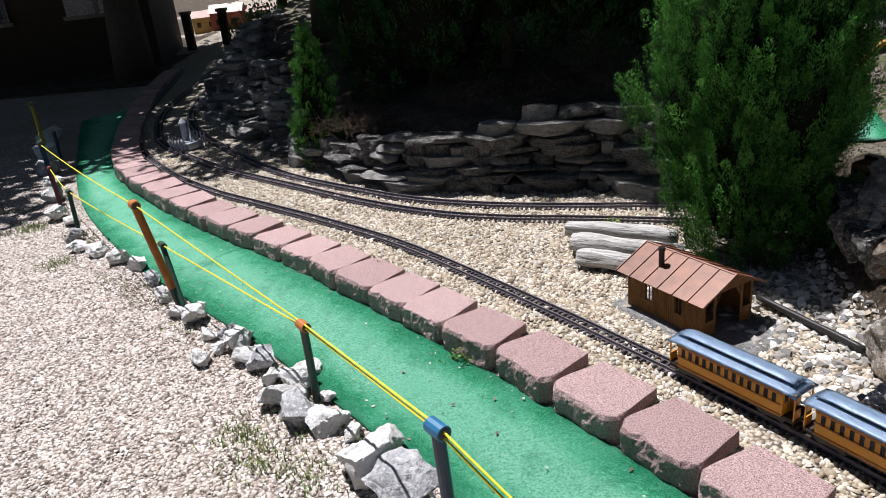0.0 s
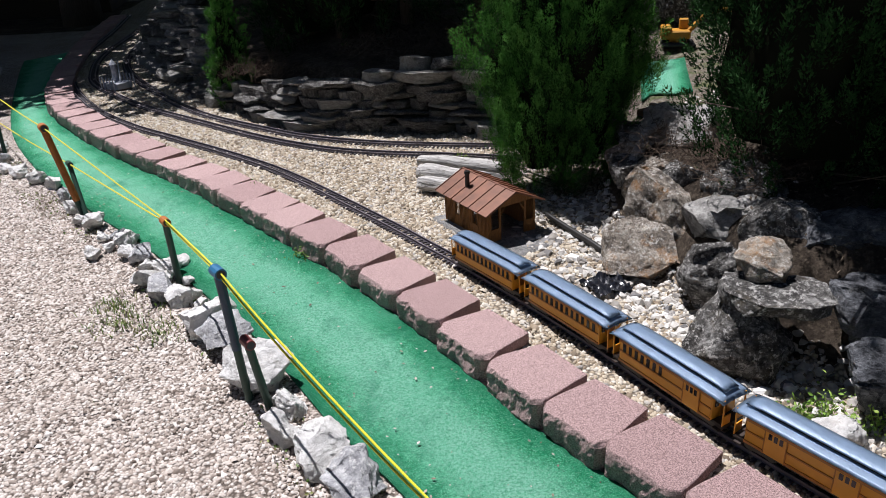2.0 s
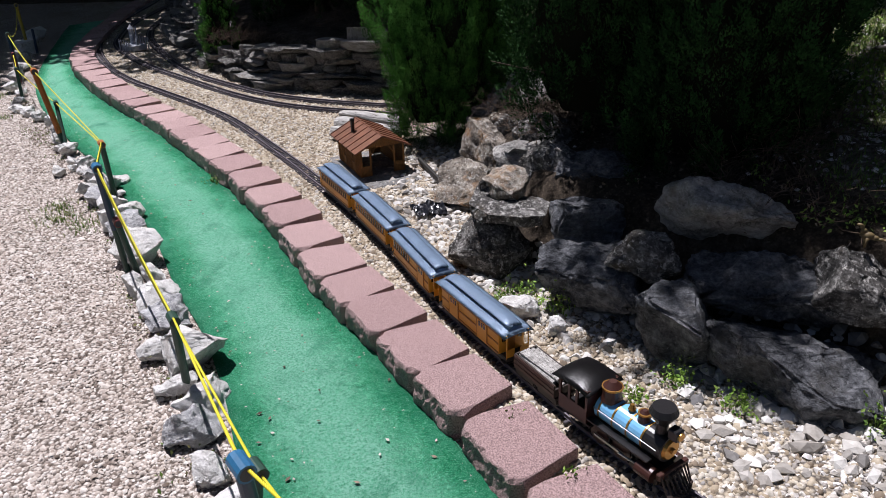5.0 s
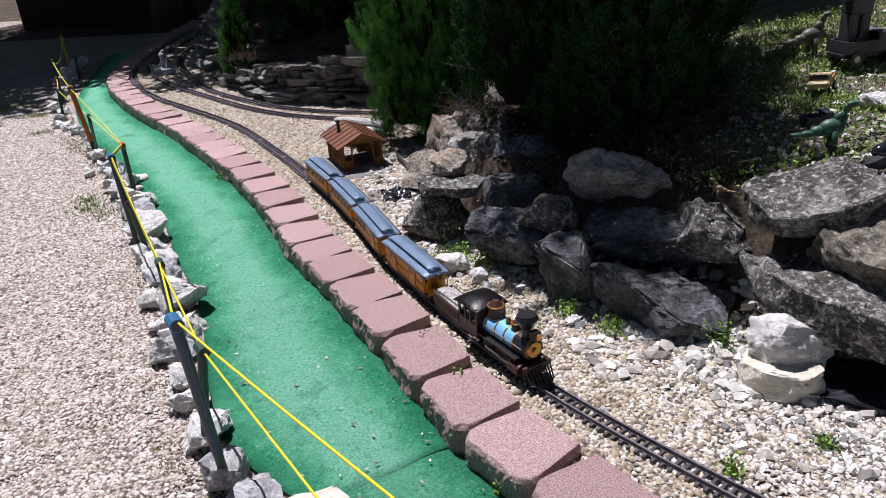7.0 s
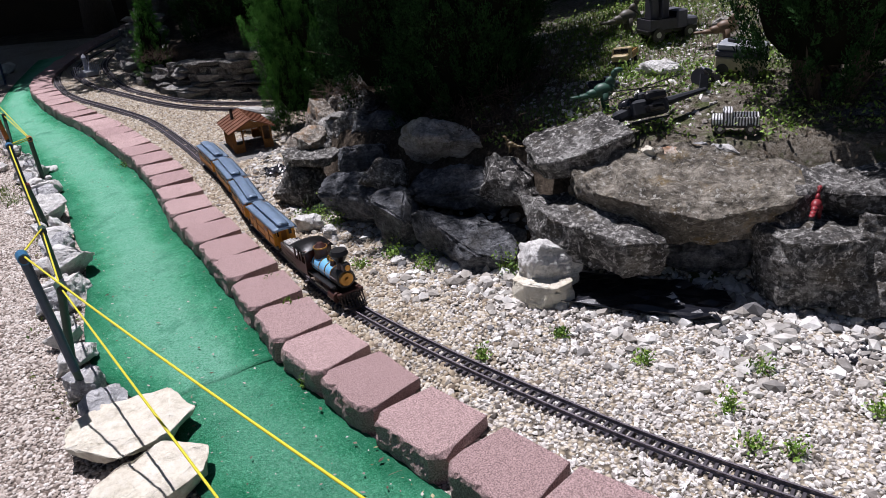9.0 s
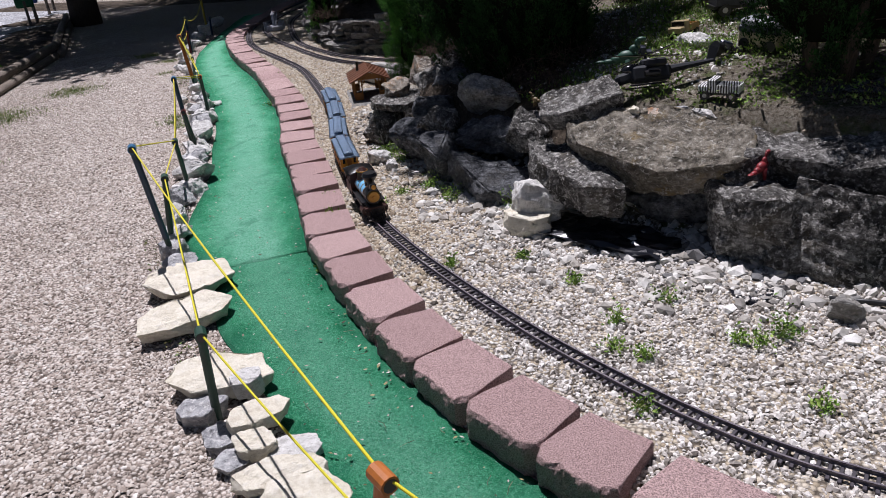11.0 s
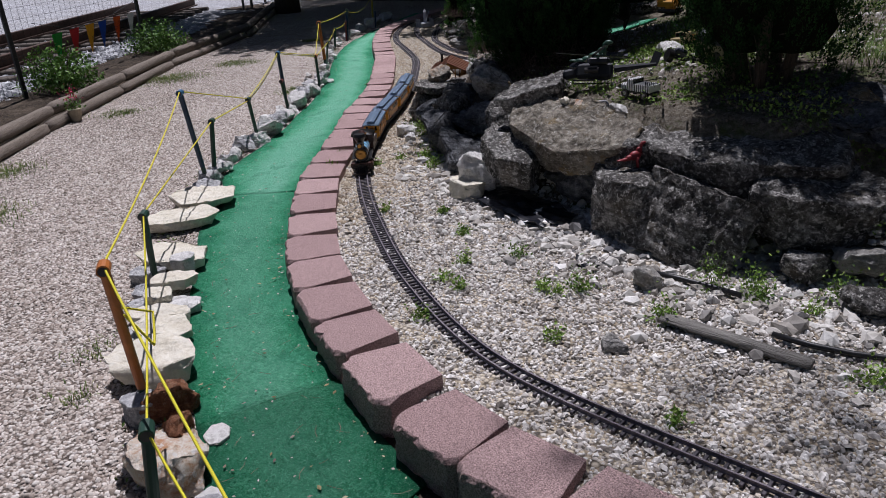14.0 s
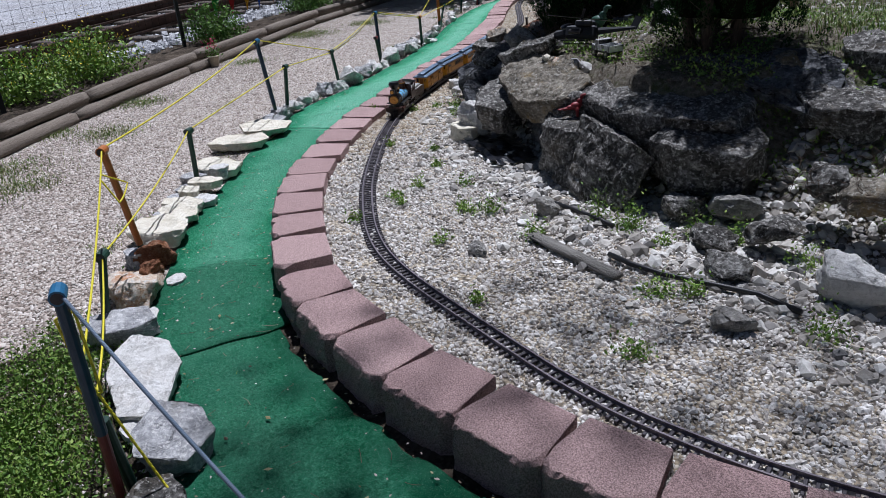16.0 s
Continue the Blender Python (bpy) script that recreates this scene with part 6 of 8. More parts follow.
def cabin():
    c = thing("toy_cabin", pose(0.845, 2.60, 0.113, 0, 0, -59.5), "brown board-sided toy cabin with a rusty metal roof", "toy building")
    L, W, H, R = 0.190, 0.132, 0.162, 0.062
    t = 0.006
    for sd in (-1, 1):
        wl = part("side_wall", bmesh.new(), W_CABIN, c)
        bm = bmesh.new()
        holes = ((-0.075, 0.040), (0.075, 0.040)) if sd < 0 else ()
        xs = sorted([-L, L] + [x + d * w / 2 for x, w in holes for d in (-1, 1)])
        for q in range(0, len(xs), 2):
            add_box(bm, xs[q + 1] - xs[q], t, H, pose((xs[q] + xs[q + 1]) / 2, sd * W, H / 2))
        for x, w in holes:
            add_box(bm, w, t, H * 0.36, pose(x, sd * W, H * 0.18))
            add_box(bm, w, t, H * 0.18, pose(x, sd * W, H * 0.91))
        bm.to_mesh(wl.data)
        bm.free()
        n = 34
        for q in range(n):
            x = -L + 2 * L * (q + 0.5) / n
            if not any(abs(x - hx) < w / 2 for hx, w in holes):
                part("batten", box(0.0035, 0.003, H, pose(x, sd * (W + t / 2 + 0.001), H / 2)), W_CABIN, wl)
        for x, w in holes:
            fr = bmesh.new()
            for d in (-1, 1):
                add_box(fr, 0.004, 0.01, H * 0.48, pose(x + d * w / 2, sd * W, H * 0.59))
                add_box(fr, w + 0.004, 0.01, 0.004, pose(x, sd * W, H * 0.59 + d * H * 0.235))
            wn = part("window_frame", fr, W_TRIM, wl)
            part("mullion", add_box(box(0.002, 0.004, H * 0.46, pose(x, sd * W, H * 0.59)), w, 0.004, 0.002, pose(x, sd * W, H * 0.6)), W_TRIM, wn)
    for e in (-1, 1):
        x = e * L
        bm = bmesh.new()
        for sd in (-1, 1):
            add_box(bm, t, 0.010, H, pose(x, sd * (W - 0.005), H / 2))
            add_box(bm, t, 0.050, H * 0.38, pose(x, sd * (W - 0.033), H * 0.19))
            add_box(bm, t, 0.010, H, pose(x, sd * (W - 0.060), H / 2))
            rod(bm, (x, sd * (W - 0.062), H * 0.72), (x, sd * (W - 0.090), H * 0.98), 0.004, n=4)
        v = [bm.verts.new((x + o, y, z)) for o in (-t / 2, t / 2) for y, z in ((-W, H), (W, H), (0, H + R - 0.008))]
        bm.faces.new(v[:3][::-1])
        bm.faces.new(v[3:])
        for q in range(3):
            bm.faces.new((v[q], v[(q + 1) % 3], v[3 + (q + 1) % 3], v[3 + q]))
        part("gable_wall", bm, W_CABIN, c)
    OX, OY = 0.222, 0.168
    for sd in (-1, 1):
        slope = math.degrees(math.atan2(R, W))
        ln = math.hypot(OY, R * OY / W)
        m = pose(0, 0, H + R) @ pose(0, 0, 0, -sd * slope) @ pose(0, sd * ln / 2, 0.003)
        rf = part("roof_panel", box(2 * OX, ln, 0.005, m, 0.001), M_TINROOF, c)
        for q in range(7):
            part("standing_seam", box(0.0035, ln, 0.006, m @ pose(-OX + 2 * OX * q / 6 * 0.995 + 0.001, 0, 0.004)), M_TINROOF, rf)
    part("ridge_cap", rod(bmesh.new(), (-OX, 0, H + R + 0.005), (OX, 0, H + R + 0.005), 0.005, n=6), M_TINROOF, c)
    st = part("stove_pipe", cyl(0.0115, 0.0115, 0.085, pose(-0.07, -0.075, H + 0.015), 12), LOCO_BLACK, c)
    part("pipe_cap", cyl(0.015, 0.013, 0.012, pose(-0.07, -0.075, H + 0.097), 12), LOCO_BLACK, st)
    return c


cabin()
bm = box(0.62, 0.36, 0.036, pose(0.07, -0.01, 0), 0.008)
bmesh.ops.subdivide_edges(bm, edges=bm.edges[:], cuts=5, use_grid_fill=True)
for v in bm.verts:
    v.co += Vector((0, 0, 0.007 * noise.noise(v.co * 14))) + 0.008 * Vector((noise.noise(v.co * 9), noise.noise(v.co * 9 + Vector((5, 5, 5))), 0))
tagged(part("concrete_pad", bm, M_PAD, smooth=True), "rough grey concrete pad under a toy cabin", "pad").matrix_world = pose(0.845, 2.60, 0.095, 0, 0, -59.5)


# ---- logs, driftwood, hose, plastic ----
def log(a, b, r, mat, name, label, category="log", seed=0):
    bm = bmesh.new()
    m, h = along(a, b)
    rings = []
    for i in range(13):
        ring = []
        for k in range(14):
            t = 6.2832 * k / 14
            w = 1 - 0.16 * max(0, math.sin(3 * t + 4 * seed + 0.2 * i)) ** 6 + 0.2 * noise.noise(Vector((math.cos(t) * 1.6, math.sin(t) * 1.6, i * 0.35 + seed * 7))) + 0.07 * math.sin(5 * t + seed)
            e = 1 if 0 < i < 12 else 0.86
            ring.append(bm.verts.new((r * w * e * math.cos(t), r * w * e * math.sin(t), h * i / 12)))
        rings.append(ring)
    for p, q in zip(rings, rings[1:]):
        for k in range(14):
            bm.faces.new((p[k], p[(k + 1) % 14], q[(k + 1) % 14], q[k]))
    bm.faces.new(rings[0][::-1])
    bm.faces.new(rings[-1])
    ob = part(name, bm, mat, smooth=True)
    ob.matrix_world = m
    return tagged(ob, label, category)


log((0.50, 3.44, 0.175), (0.98, 3.20, 0.175), 0.045, M_GREYWOOD, "split_log", "silvery weathered log stacked behind a cabin", seed=1)
log((0.50, 3.28, 0.165), (0.95, 3.02, 0.165), 0.050, M_GREYWOOD, "split_log", "thick silvery log lying on pebbles", seed=2)
log((0.50, 3.12, 0.155), (0.82, 2.93, 0.155), 0.042, M_GREYWOOD, "split_log", "short cracked silver log on pebbles", seed=3)
root = [(1.47, 2.58, 0.34), (1.53, 2.61, 0.365), (1.562, 2.62, 0.41), (1.572, 2.61, 0.46), (1.60, 2.62, 0.52), (1.66, 2.65, 0.545), (1.72, 2.68, 0.55)]
bm = bmesh.new()
for k, (a, b) in enumerate(zip(root, root[1:])):
    rod(bm, a, b, (0.018, 0.026, 0.030, 0.028, 0.024, 0.018)[k], (0.026, 0.030, 0.028, 0.024, 0.018, 0.010)[k], 9)
rod(bm, root[1], (1.50, 2.56, 0.37), 0.022, 0.008, 7)
rod(bm, root[3], (1.60, 2.57, 0.50), 0.016, 0.005, 7)
bmesh.ops.subdivide_edges(bm, edges=bm.edges[:], cuts=2, use_grid_fill=True)
for v in bm.verts:
    v.co += 0.007 * noise.noise_vector(v.co * 38)
tagged(part("driftwood_root", bm, wood_mat("silver_driftwood", (0.16, 0.155, 0.15), (0.50, 0.49, 0.475)), smooth=True), "twisted silver grey driftwood root between rocks", "driftwood")
drift = log((4.27, -0.78, 0.132), (4.77, -0.83, 0.128), 0.030, wood_mat("grey_driftwood", (0.10, 0.095, 0.085), (0.30, 0.285, 0.26)), "driftwood", "flat grey driftwood lying on gravel", seed=4)
drift.matrix_world = Matrix.Translation((0, 0, 0.128)) @ Matrix.Diagonal((1, 1, 0.55, 1)) @ Matrix.Translation((0, 0, -0.128)) @ drift.matrix_world
log((4.72, -2.72, 0.08), (5.05, -2.78, 0.10), 0.075, M_GREYWOOD, "timber_post", "weathered split timber end in the grass", seed=6)
M_HOSE = plain("black_hose_plastic", (0.012, 0.012, 0.013), 0.45)
for pts, lb in (([(HX, HY, gz(HX, HY) + 0.022) for HX, HY in ((4.07, -0.44), (4.2, -0.44), (4.32, -0.45), (4.45, -0.47))], "black plastic hose end lying on cobbles"),
                ([(HX, HY, gz(HX, HY) + 0.022) for HX, HY in ((4.62, -0.70), (4.74, -0.71), (4.86, -0.70), (5.0, -0.66), (5.2, -0.6), (5.36, -0.62))], "black plastic hose half buried in gravel")):
    tagged(part("hose", tube(pts, 0.011, 8), M_HOSE, smooth=True), lb, "hose")


def crumpled(x, y, z, sx, sy, rz, label, seed):
    bm = bmesh.new()
    bmesh.ops.create_grid(bm, x_segments=16, y_segments=12, size=0.5)
    for v in bm.verts:
        q = Vector((v.co.x * 5, v.co.y * 5, seed))
        v.co.x *= sx * (1 + 0.2 * noise.noise(q * 0.6))
        v.co.y *= sy * (1 + 0.25 * noise.noise(q * 0.6 + Vector((9, 0, 0))))
        v.co.z = 0.035 * abs(noise.noise(q)) + 0.012 * noise.noise(q * 3)
    bmesh.ops.solidify(bm, geom=bm.faces[:], thickness=0.002)
    ob = part("plastic_sheet", bm, plain("black_pond_liner", (0.010, 0.011, 0.016), 0.28, 0, 0.2))
    ob.matrix_world = pose(x, y, z, 0, 0, rz)
    return tagged(ob, label, "plastic sheet")


crumpled(3.22, -0.02, 0.125, 0.62, 0.26, -22, "crumpled black plastic liner under a rock ledge", 3)
crumpled(1.26, 1.88, 0.125, 0.16, 0.14, 20, "scrap of black plastic liner on pebbles", 8)
crumpled(3.86, -0.42, 0.098, 0.2, 0.12, 20, "torn black plastic liner among cobbles", 12)
tagged(log((1.13, 2.62, 0.135), (1.32, 2.18, 0.13), 0.014, plain("black_irrigation_pipe", (0.02, 0.018, 0.016), 0.5), "irrigation_pipe", "thin black pipe lying on white cobbles", "pipe", 9))


# ---- weeds, grass and bushes ----
def leaf_cloud(n, spread, leaf, rng, low=0.0, lift=1.0):
    """Small pointed leaves: two triangles each, as vertices and faces."""
    c = rng.normal(0, 1, (n, 3)) * np.array(spread)
    c[:, 2] = np.abs(c[:, 2]) * lift + low
    d = rng.normal(0, 1, (n, 3)) + np.array([0, 0, 0.5])
    d /= np.linalg.norm(d, axis=1)[:, None]
    s = np.cross(d, rng.normal(size=(n, 3)))
    s /= np.linalg.norm(s, axis=1)[:, None]
    ln = (leaf * rng.uniform(0.6, 1.3, n))[:, None]
    up = np.cross(s, d) * ln * 0.12
    V = np.stack([c, c + d * ln * 0.5 + s * ln * 0.27, c + d * ln + up, c + d * ln * 0.5 - s * ln * 0.27], 1).reshape(-1, 3)
    F = (np.arange(n)[:, None, None] * 4 + np.array([[0, 1, 2], [0, 2, 3]])[None]).reshape(-1, 3)
    return V, F


def weed(x, y, r, h, seed, material=None, leaf=0.018, n=90, label="small green weed growing in gravel", name="weed", z=None):
    rng = np.random.default_rng(seed)
    V, F = leaf_cloud(n, (r * 0.5, r * 0.5, h * 0.5), leaf, rng, 0.004)
    w = thing(name, pose(x, y, gz(x, y) if z is None else z), label, "plant", "weeds in the gravel")
    fast_mesh("leaves", V, F, material or F_WEED, w)
    bm = bmesh.new()
    for q in range(5):
        a = 1.257 * q
        rod(bm, (0, 0, -0.01), (r * 0.5 * math.cos(a), r * 0.5 * math.sin(a), h * 0.8), 0.0016, 0.0008, 4)
    part("stem", bm, material or F_WEED, w)
    return w


TRACKSIDE_WEEDS = [(3.52, -0.52, .045, .06), (3.48, -0.91, .03, .05), (3.84, -0.77, .045, .06), (3.91, -0.70, .05, .09), (4.26, -0.76, .05, .08), (4.00, -1.07, .035, .04), (3.50, -1.19, .04, .05), (3.36, -0.71, .03, .06), (3.16, -0.44, .03, .04), (4.51, -0.44, .06, .08), (3.38, -0.88, .04, .03), (4.52, -1.31, .025, .05), (4.33, -0.42, .07, .16), (4.47, -0.38, .06, .12)]
ROCKFOOT_WEEDS = [(3.77, -0.76, .03, .05), (5.13, -1.19, .06, .06), (4.94, -0.81, .06, .06), (5.02, -0.73, .05, .06), (5.48, -0.70, .07, .10), (1.72, 1.02, .06, .09), (1.84, 0.95, .07, .12), (1.64, 1.02, .05, .05), (2.20, 0.50, .05, .08), (2.36, 0.38, .06, .06), (2.72, 0.28, .06, .1), (2.05, 0.42, .04, .03), (2.0, 0.25, .03, .03), (1.66, 0.28, .03, .05)]
STRAY_WEEDS = [(1.82, 0.02, .03, .05), (0.08, 2.40, .04, .05), (-0.06, 2.46, .05, .05), (-0.45, 3.25, .03, .04), (0.75, 3.55, .05, .05), (4.75, -0.3, .06, .12), (4.9, -0.25, .05, .1), (2.62, -0.38, .025, .05), (2.9, -0.25, .03, .03), (4.68, 0.12, .1, .12), (5.2, -0.28, .07, .1), (5.35, 0.1, .09, .14), (1.98, -0.42, .012, .04), (4.7, -0.45, .04, .05)]
for k, (x, y, r, h) in enumerate(TRACKSIDE_WEEDS + ROCKFOOT_WEEDS + STRAY_WEEDS):
    weed(x, y, r * 1.1, h, 500 + k, F_CORNER if k % 3 else F_WEED, 0.016, 110 if r < 0.05 else 190)


def grass_stuff(name, pts, h, seed, material, label, z=None):
    rng = np.random.default_rng(seed)
    n = len(pts)
    b = np.stack([pts[:, 0], pts[:, 1], ground_z(pts[:, 0], pts[:, 1]) - 0.005], 1)
    a = rng.uniform(0, 6.28, n)
    lean = np.stack([np.cos(a), np.sin(a), np.zeros(n)], 1)
    hh = (h * rng.uniform(0.4, 1.3, n))[:, None]
    side = np.stack([-np.sin(a), np.cos(a), np.zeros(n)], 1) * 0.0025
    mid = b + lean * hh * 0.25 + np.array([0, 0, 1]) * hh * 0.6
    tip = b + lean * hh * rng.uniform(0.4, 0.9, n)[:, None] + np.array([0, 0, 1]) * hh * 0.95
    V = np.stack([b - side, b + side, mid + side * 0.8, mid - side * 0.8, tip], 1).reshape(-1, 3)
    F = (np.arange(n)[:, None, None] * 5 + np.array([[0, 1, 2], [0, 2, 3], [3, 2, 4]])[None]).reshape(-1, 3)
    return tagged(fast_mesh(name, V, F, material), label, "grass", kind="stuff")


def blobs(centres, per, seed):
    rng = np.random.default_rng(seed)
    return np.concatenate([np.array((x, y)) + rng.normal(0, r * 0.5, (int(per * r * r * 100) + 20, 2)) for x, y, r in centres])


grass_stuff("path_grass", blobs([(-0.56, -0.94, .25), (0.36, -1.49, .25), (0.0, -1.8, .2), (1.28, -2.28, .25), (0.8, -2.3, .3), (-2.9, 2.0, .4), (-3.0, 3.1, .3), (-1.6, 0.6, .2), (-0.55, 1.85, .1), (-0.75, 1.95, .12), (-0.85, 2.1, .1), (-3.6, 5.0, .2), (-2.95, 4.6, .15), (-2.4, 3.9, .1)], 130, 5), 0.032, 5, F_GRASS, "patchy green grass sprouting in the footpath")
grass_stuff("corner_grass", blobs([(3.64, -2.60, .2), (3.9, -2.7, .3), (4.15, -2.72, .25), (4.35, -2.75, .2), (3.45, -2.5, .12), (2.5, -1.95, .1), (2.75, -2.15, .08)], 110, 6), 0.026, 6, F_GRASS, "low green weeds at the path's corner")
grass_stuff("bank_grass", blobs([(3.3, 2.2, .5), (3.5, 2.8, .6), (4.0, 2.6, .7), (4.8, 1.7, .5), (5.0, 2.2, .8), (5.6, 0.9, .5), (5.6, 0.3, .3), (3.2, 1.6, .25), (4.6, 1.1, .25)], 60, 7), 0.045, 7, F_GRASS, "weedy grass on the sunny bank")
grass_stuff("bank_weeds", blobs([(3.45, 1.35, .3), (3.9, 1.15, .25), (4.85, 1.1, .4), (3.6, 1.9, .4), (5.1, 0.95, .35), (4.4, 1.6, .5), (2.95, 1.1, .25)], 70, 8), 0.03, 8, F_WEED, "low leafy weeds on the bank")


def ground_leaves(name, pts, leaf, h, material, label, seed):
    """Small leaves spread low over the ground."""
    rng = np.random.default_rng(seed)
    V, F = leaf_cloud(len(pts), (0.01, 0.01, h), leaf, rng, 0.002)
    V = V.reshape(-1, 4, 3) + np.stack([pts[:, 0], pts[:, 1], ground_z(pts[:, 0], pts[:, 1])], 1)[:, None]
    return tagged(fast_mesh(name, V.reshape(-1, 3), F, material), label, "ground cover", kind="stuff")


def bank_keep(p):
    return lambda x, y, rng: (side_of(x, y, BANK_LINE) > 0.25) & (rng.uniform(0, 1, len(x)) < p) & (np.array([noise.noise(Vector((a * 2.2, b * 2.2, p * 9))) for a, b in zip(x, y)]) > -0.05)


ground_leaves("corner_leaves", blobs([(3.64, -2.62, .2), (3.9, -2.72, .3), (4.15, -2.75, .28), (4.35, -2.78, .22), (3.45, -2.5, .1), (4.62, -2.7, .12), (3.75, -2.5, .12), (4.0, -2.9, .25), (4.4, -2.95, .25)], 300, 16), 0.016, 0.022, F_WEED, "low leafy green weeds at the path's corner", 34)
ground_leaves("verge_litter", fill((-2.8, 3.4), (-2.3, 4.6), 0.014, 35, verge), 0.011, 0.006, F_DRY, "dry grass and leaf litter along the edging rocks", 35)
ground_leaves("verge_weeds", fill((-2.8, 3.4), (-2.3, 4.6), 0.03, 36, verge), 0.018, 0.014, F_GRASS, "sparse grass along the edging rocks", 36)
ground_leaves("bank_leaves", fill((2.6, 6.2), (-0.2, 3.2), 0.0165, 31, bank_keep(0.85)), 0.019, 0.026, F_CORNER, "patches of small green weeds over the bank", 31)
ground_leaves("leaf_litter", fill((1.4, 6.2), (-0.4, 3.4), 0.03, 32, lambda x, y, rng: (side_of(x, y, BANK_LINE) > 0.0) & (rng.uniform(0, 1, len(x)) < 0.5)), 0.02, 0.006, F_DRY, "dry brown leaf litter over the bank", 32)
scatter("bank_stones", fill((1.5, 6.2), (-0.3, 3.4), 0.032, 33, lambda x, y, rng: (side_of(x, y, BANK_LINE) > np.where(x > 4.75, 0.1, 0.42)) & (np.hypot(x - 4.3, y - 0.5) > 0.65) & (rng.uniform(0, 1, len(x)) < np.where(x + 0.45 * y > 3.35, 0.6, 0.05))), 0.009, M_CRUSHED, "small stones strewn over the bank", 33, 0.7, 0.2, 0.5)


def twigs(x, y, z, r, h, n, seed, label):
    rng = random.Random(seed)
    bm = bmesh.new()
    for _ in range(int(n * 2.2)):
        a, u = rng.uniform(0, 6.28), rng.random() ** 0.5
        b = Vector((r * u * math.cos(a), r * u * math.sin(a), 0))
        way = Vector((rng.uniform(-1, 1), rng.uniform(-1, 1), rng.uniform(0.1, 1.2)))
        for k in range(6):
            way += Vector((rng.uniform(-0.8, 0.8), rng.uniform(-0.8, 0.8), rng.uniform(-0.6, 0.5)))
            e = b + way.normalized() * min(h, 0.35) * rng.uniform(0.06, 0.14)
            rod(bm, b, e, 0.0017 - 0.0002 * k, 0.0015 - 0.0002 * k, 3)
            b = e
    ob = part("dead_twigs", bm, F_BRUSH)
    ob.location = (x, y, z)
    return tagged(ob, label, "dry twigs", kind="stuff")


twigs(1.80, 2.0, 0.55, 0.24, 0.2, 90, 1, "tangle of dry twigs on a shaded rock")
twigs(1.75, 2.45, 0.5, 0.25, 0.3, 80, 2, "dry brush behind the upright rock")
twigs(2.75, 1.15, 0.55, 0.35, 0.4, 120, 3, "dead tangled brush under dark trees")
twigs(2.82, 1.5, 0.65, 0.3, 0.4, 110, 4, "bare dead branches under dark trees")
twigs(4.25, 0.55, 0.6, 0.32, 0.3, 110, 5, "dry twigs round a cedar's stems")
twigs(0.3, 5.15, 0.55, 0.5, 0.5, 120, 6, "dead brush above a dry stone wall")
twigs(-0.75, 5.0, 0.45, 0.25, 0.3, 60, 7, "pale dry brush on a stone bank")
twigs(1.0, 5.0, 0.6, 0.4, 0.6, 110, 8, "bare brown brush behind a stone wall")
twigs(5.3, 0.1, 0.38, 0.4, 0.15, 70, 9, "dry stalks on the bank")


def leafy_bush(x, y, r, h, seed, label, flowers=0, leaf=0.045, n=2600, mat=None):
    rng = np.random.default_rng(seed)
    b = thing("bush", pose(x, y, gz(x, y)), label, "bush")
    V, F = leaf_cloud(n, (r * 0.42, r * 0.42, h * 0.42), leaf, rng, 0.03)
    keep = np.linalg.norm(V.reshape(-1, 4, 3).mean(1) / np.array([r, r, h]), axis=1) < 1.05
    V = V.reshape(-1, 4, 3)[keep].reshape(-1, 3)
    fast_mesh("foliage", V, F[:len(V) // 2], mat or F_BUSH, b)
    if flowers:
        V, F = leaf_cloud(flowers, (r * 0.4, r * 0.4, h * 0.4), leaf * 0.6, rng, h * 0.25)
        tagged(fast_mesh("flowers", V, F, F_YELLOW, b), kind="stuff")
    bm = bmesh.new()
    for q in range(9):
        a = 0.7 * q
        rod(bm, (0, 0, -0.03), (r * 0.6 * math.cos(a), r * 0.6 * math.sin(a), h * 0.75), 0.008, 0.004, 5)
    part("stem", bm, M_BARK, b)
    return b


leafy_bush(-1.75, -1.05, 0.58, 0.5, 1, "leafy green bush dotted with yellow flowers", 380, 0.04, 4200, F_CORNER)
leafy_bush(-1.15, -1.75, 0.5, 0.45, 2, "leafy green bush with yellow blooms by timbers", 200, 0.04, 3400, F_CORNER)
leafy_bush(-2.9, 0.75, 0.45, 0.5, 3, "dark green leafy bush behind the timbers", 0)
leafy_bush(-4.6, 3.0, 0.5, 0.45, 4, "green leafy bush beyond the timbers", 0)
leafy_bush(-0.9, -2.4, 0.4, 0.35, 5, "wispy grey green plant by the timbers", 0, 0.06, 900, F_GRASS)

# ---- landscape timbers and the full-size railway beyond ----
P = TIMBER_LINE[:-1]
for k, (a, b) in enumerate(zip(P, P[1:])):
    a, b = Vector((*a, 0)), Vector((*b, 0))
    d = (b - a).normalized()
    nrm = Vector((d.y, -d.x, 0))
    n = max(1, round((b - a).length / 2.0))
    for q in range(n):
        u, v = a.lerp(b, q / n), a.lerp(b, (q + 1) / n)
        log((u.x, u.y, 0.175), (v.x - d.x * 0.03, v.y - d.y * 0.03, 0.175), 0.058, M_TIMBER, "landscape_timber", "brown round landscape timber edging a bed", "timber", k * 5 + q)
        w = nrm * 0.07
        log((u.x + w.x - d.x * 0.3, u.y + w.y - d.y * 0.3, 0.075), (v.x + w.x - d.x * 0.33, v.y + w.y - d.y * 0.33, 0.075), 0.055, M_TIMBER, "landscape_timber", "pale brown lower landscape timber in gravel", "timber", k * 7 + q + 40)

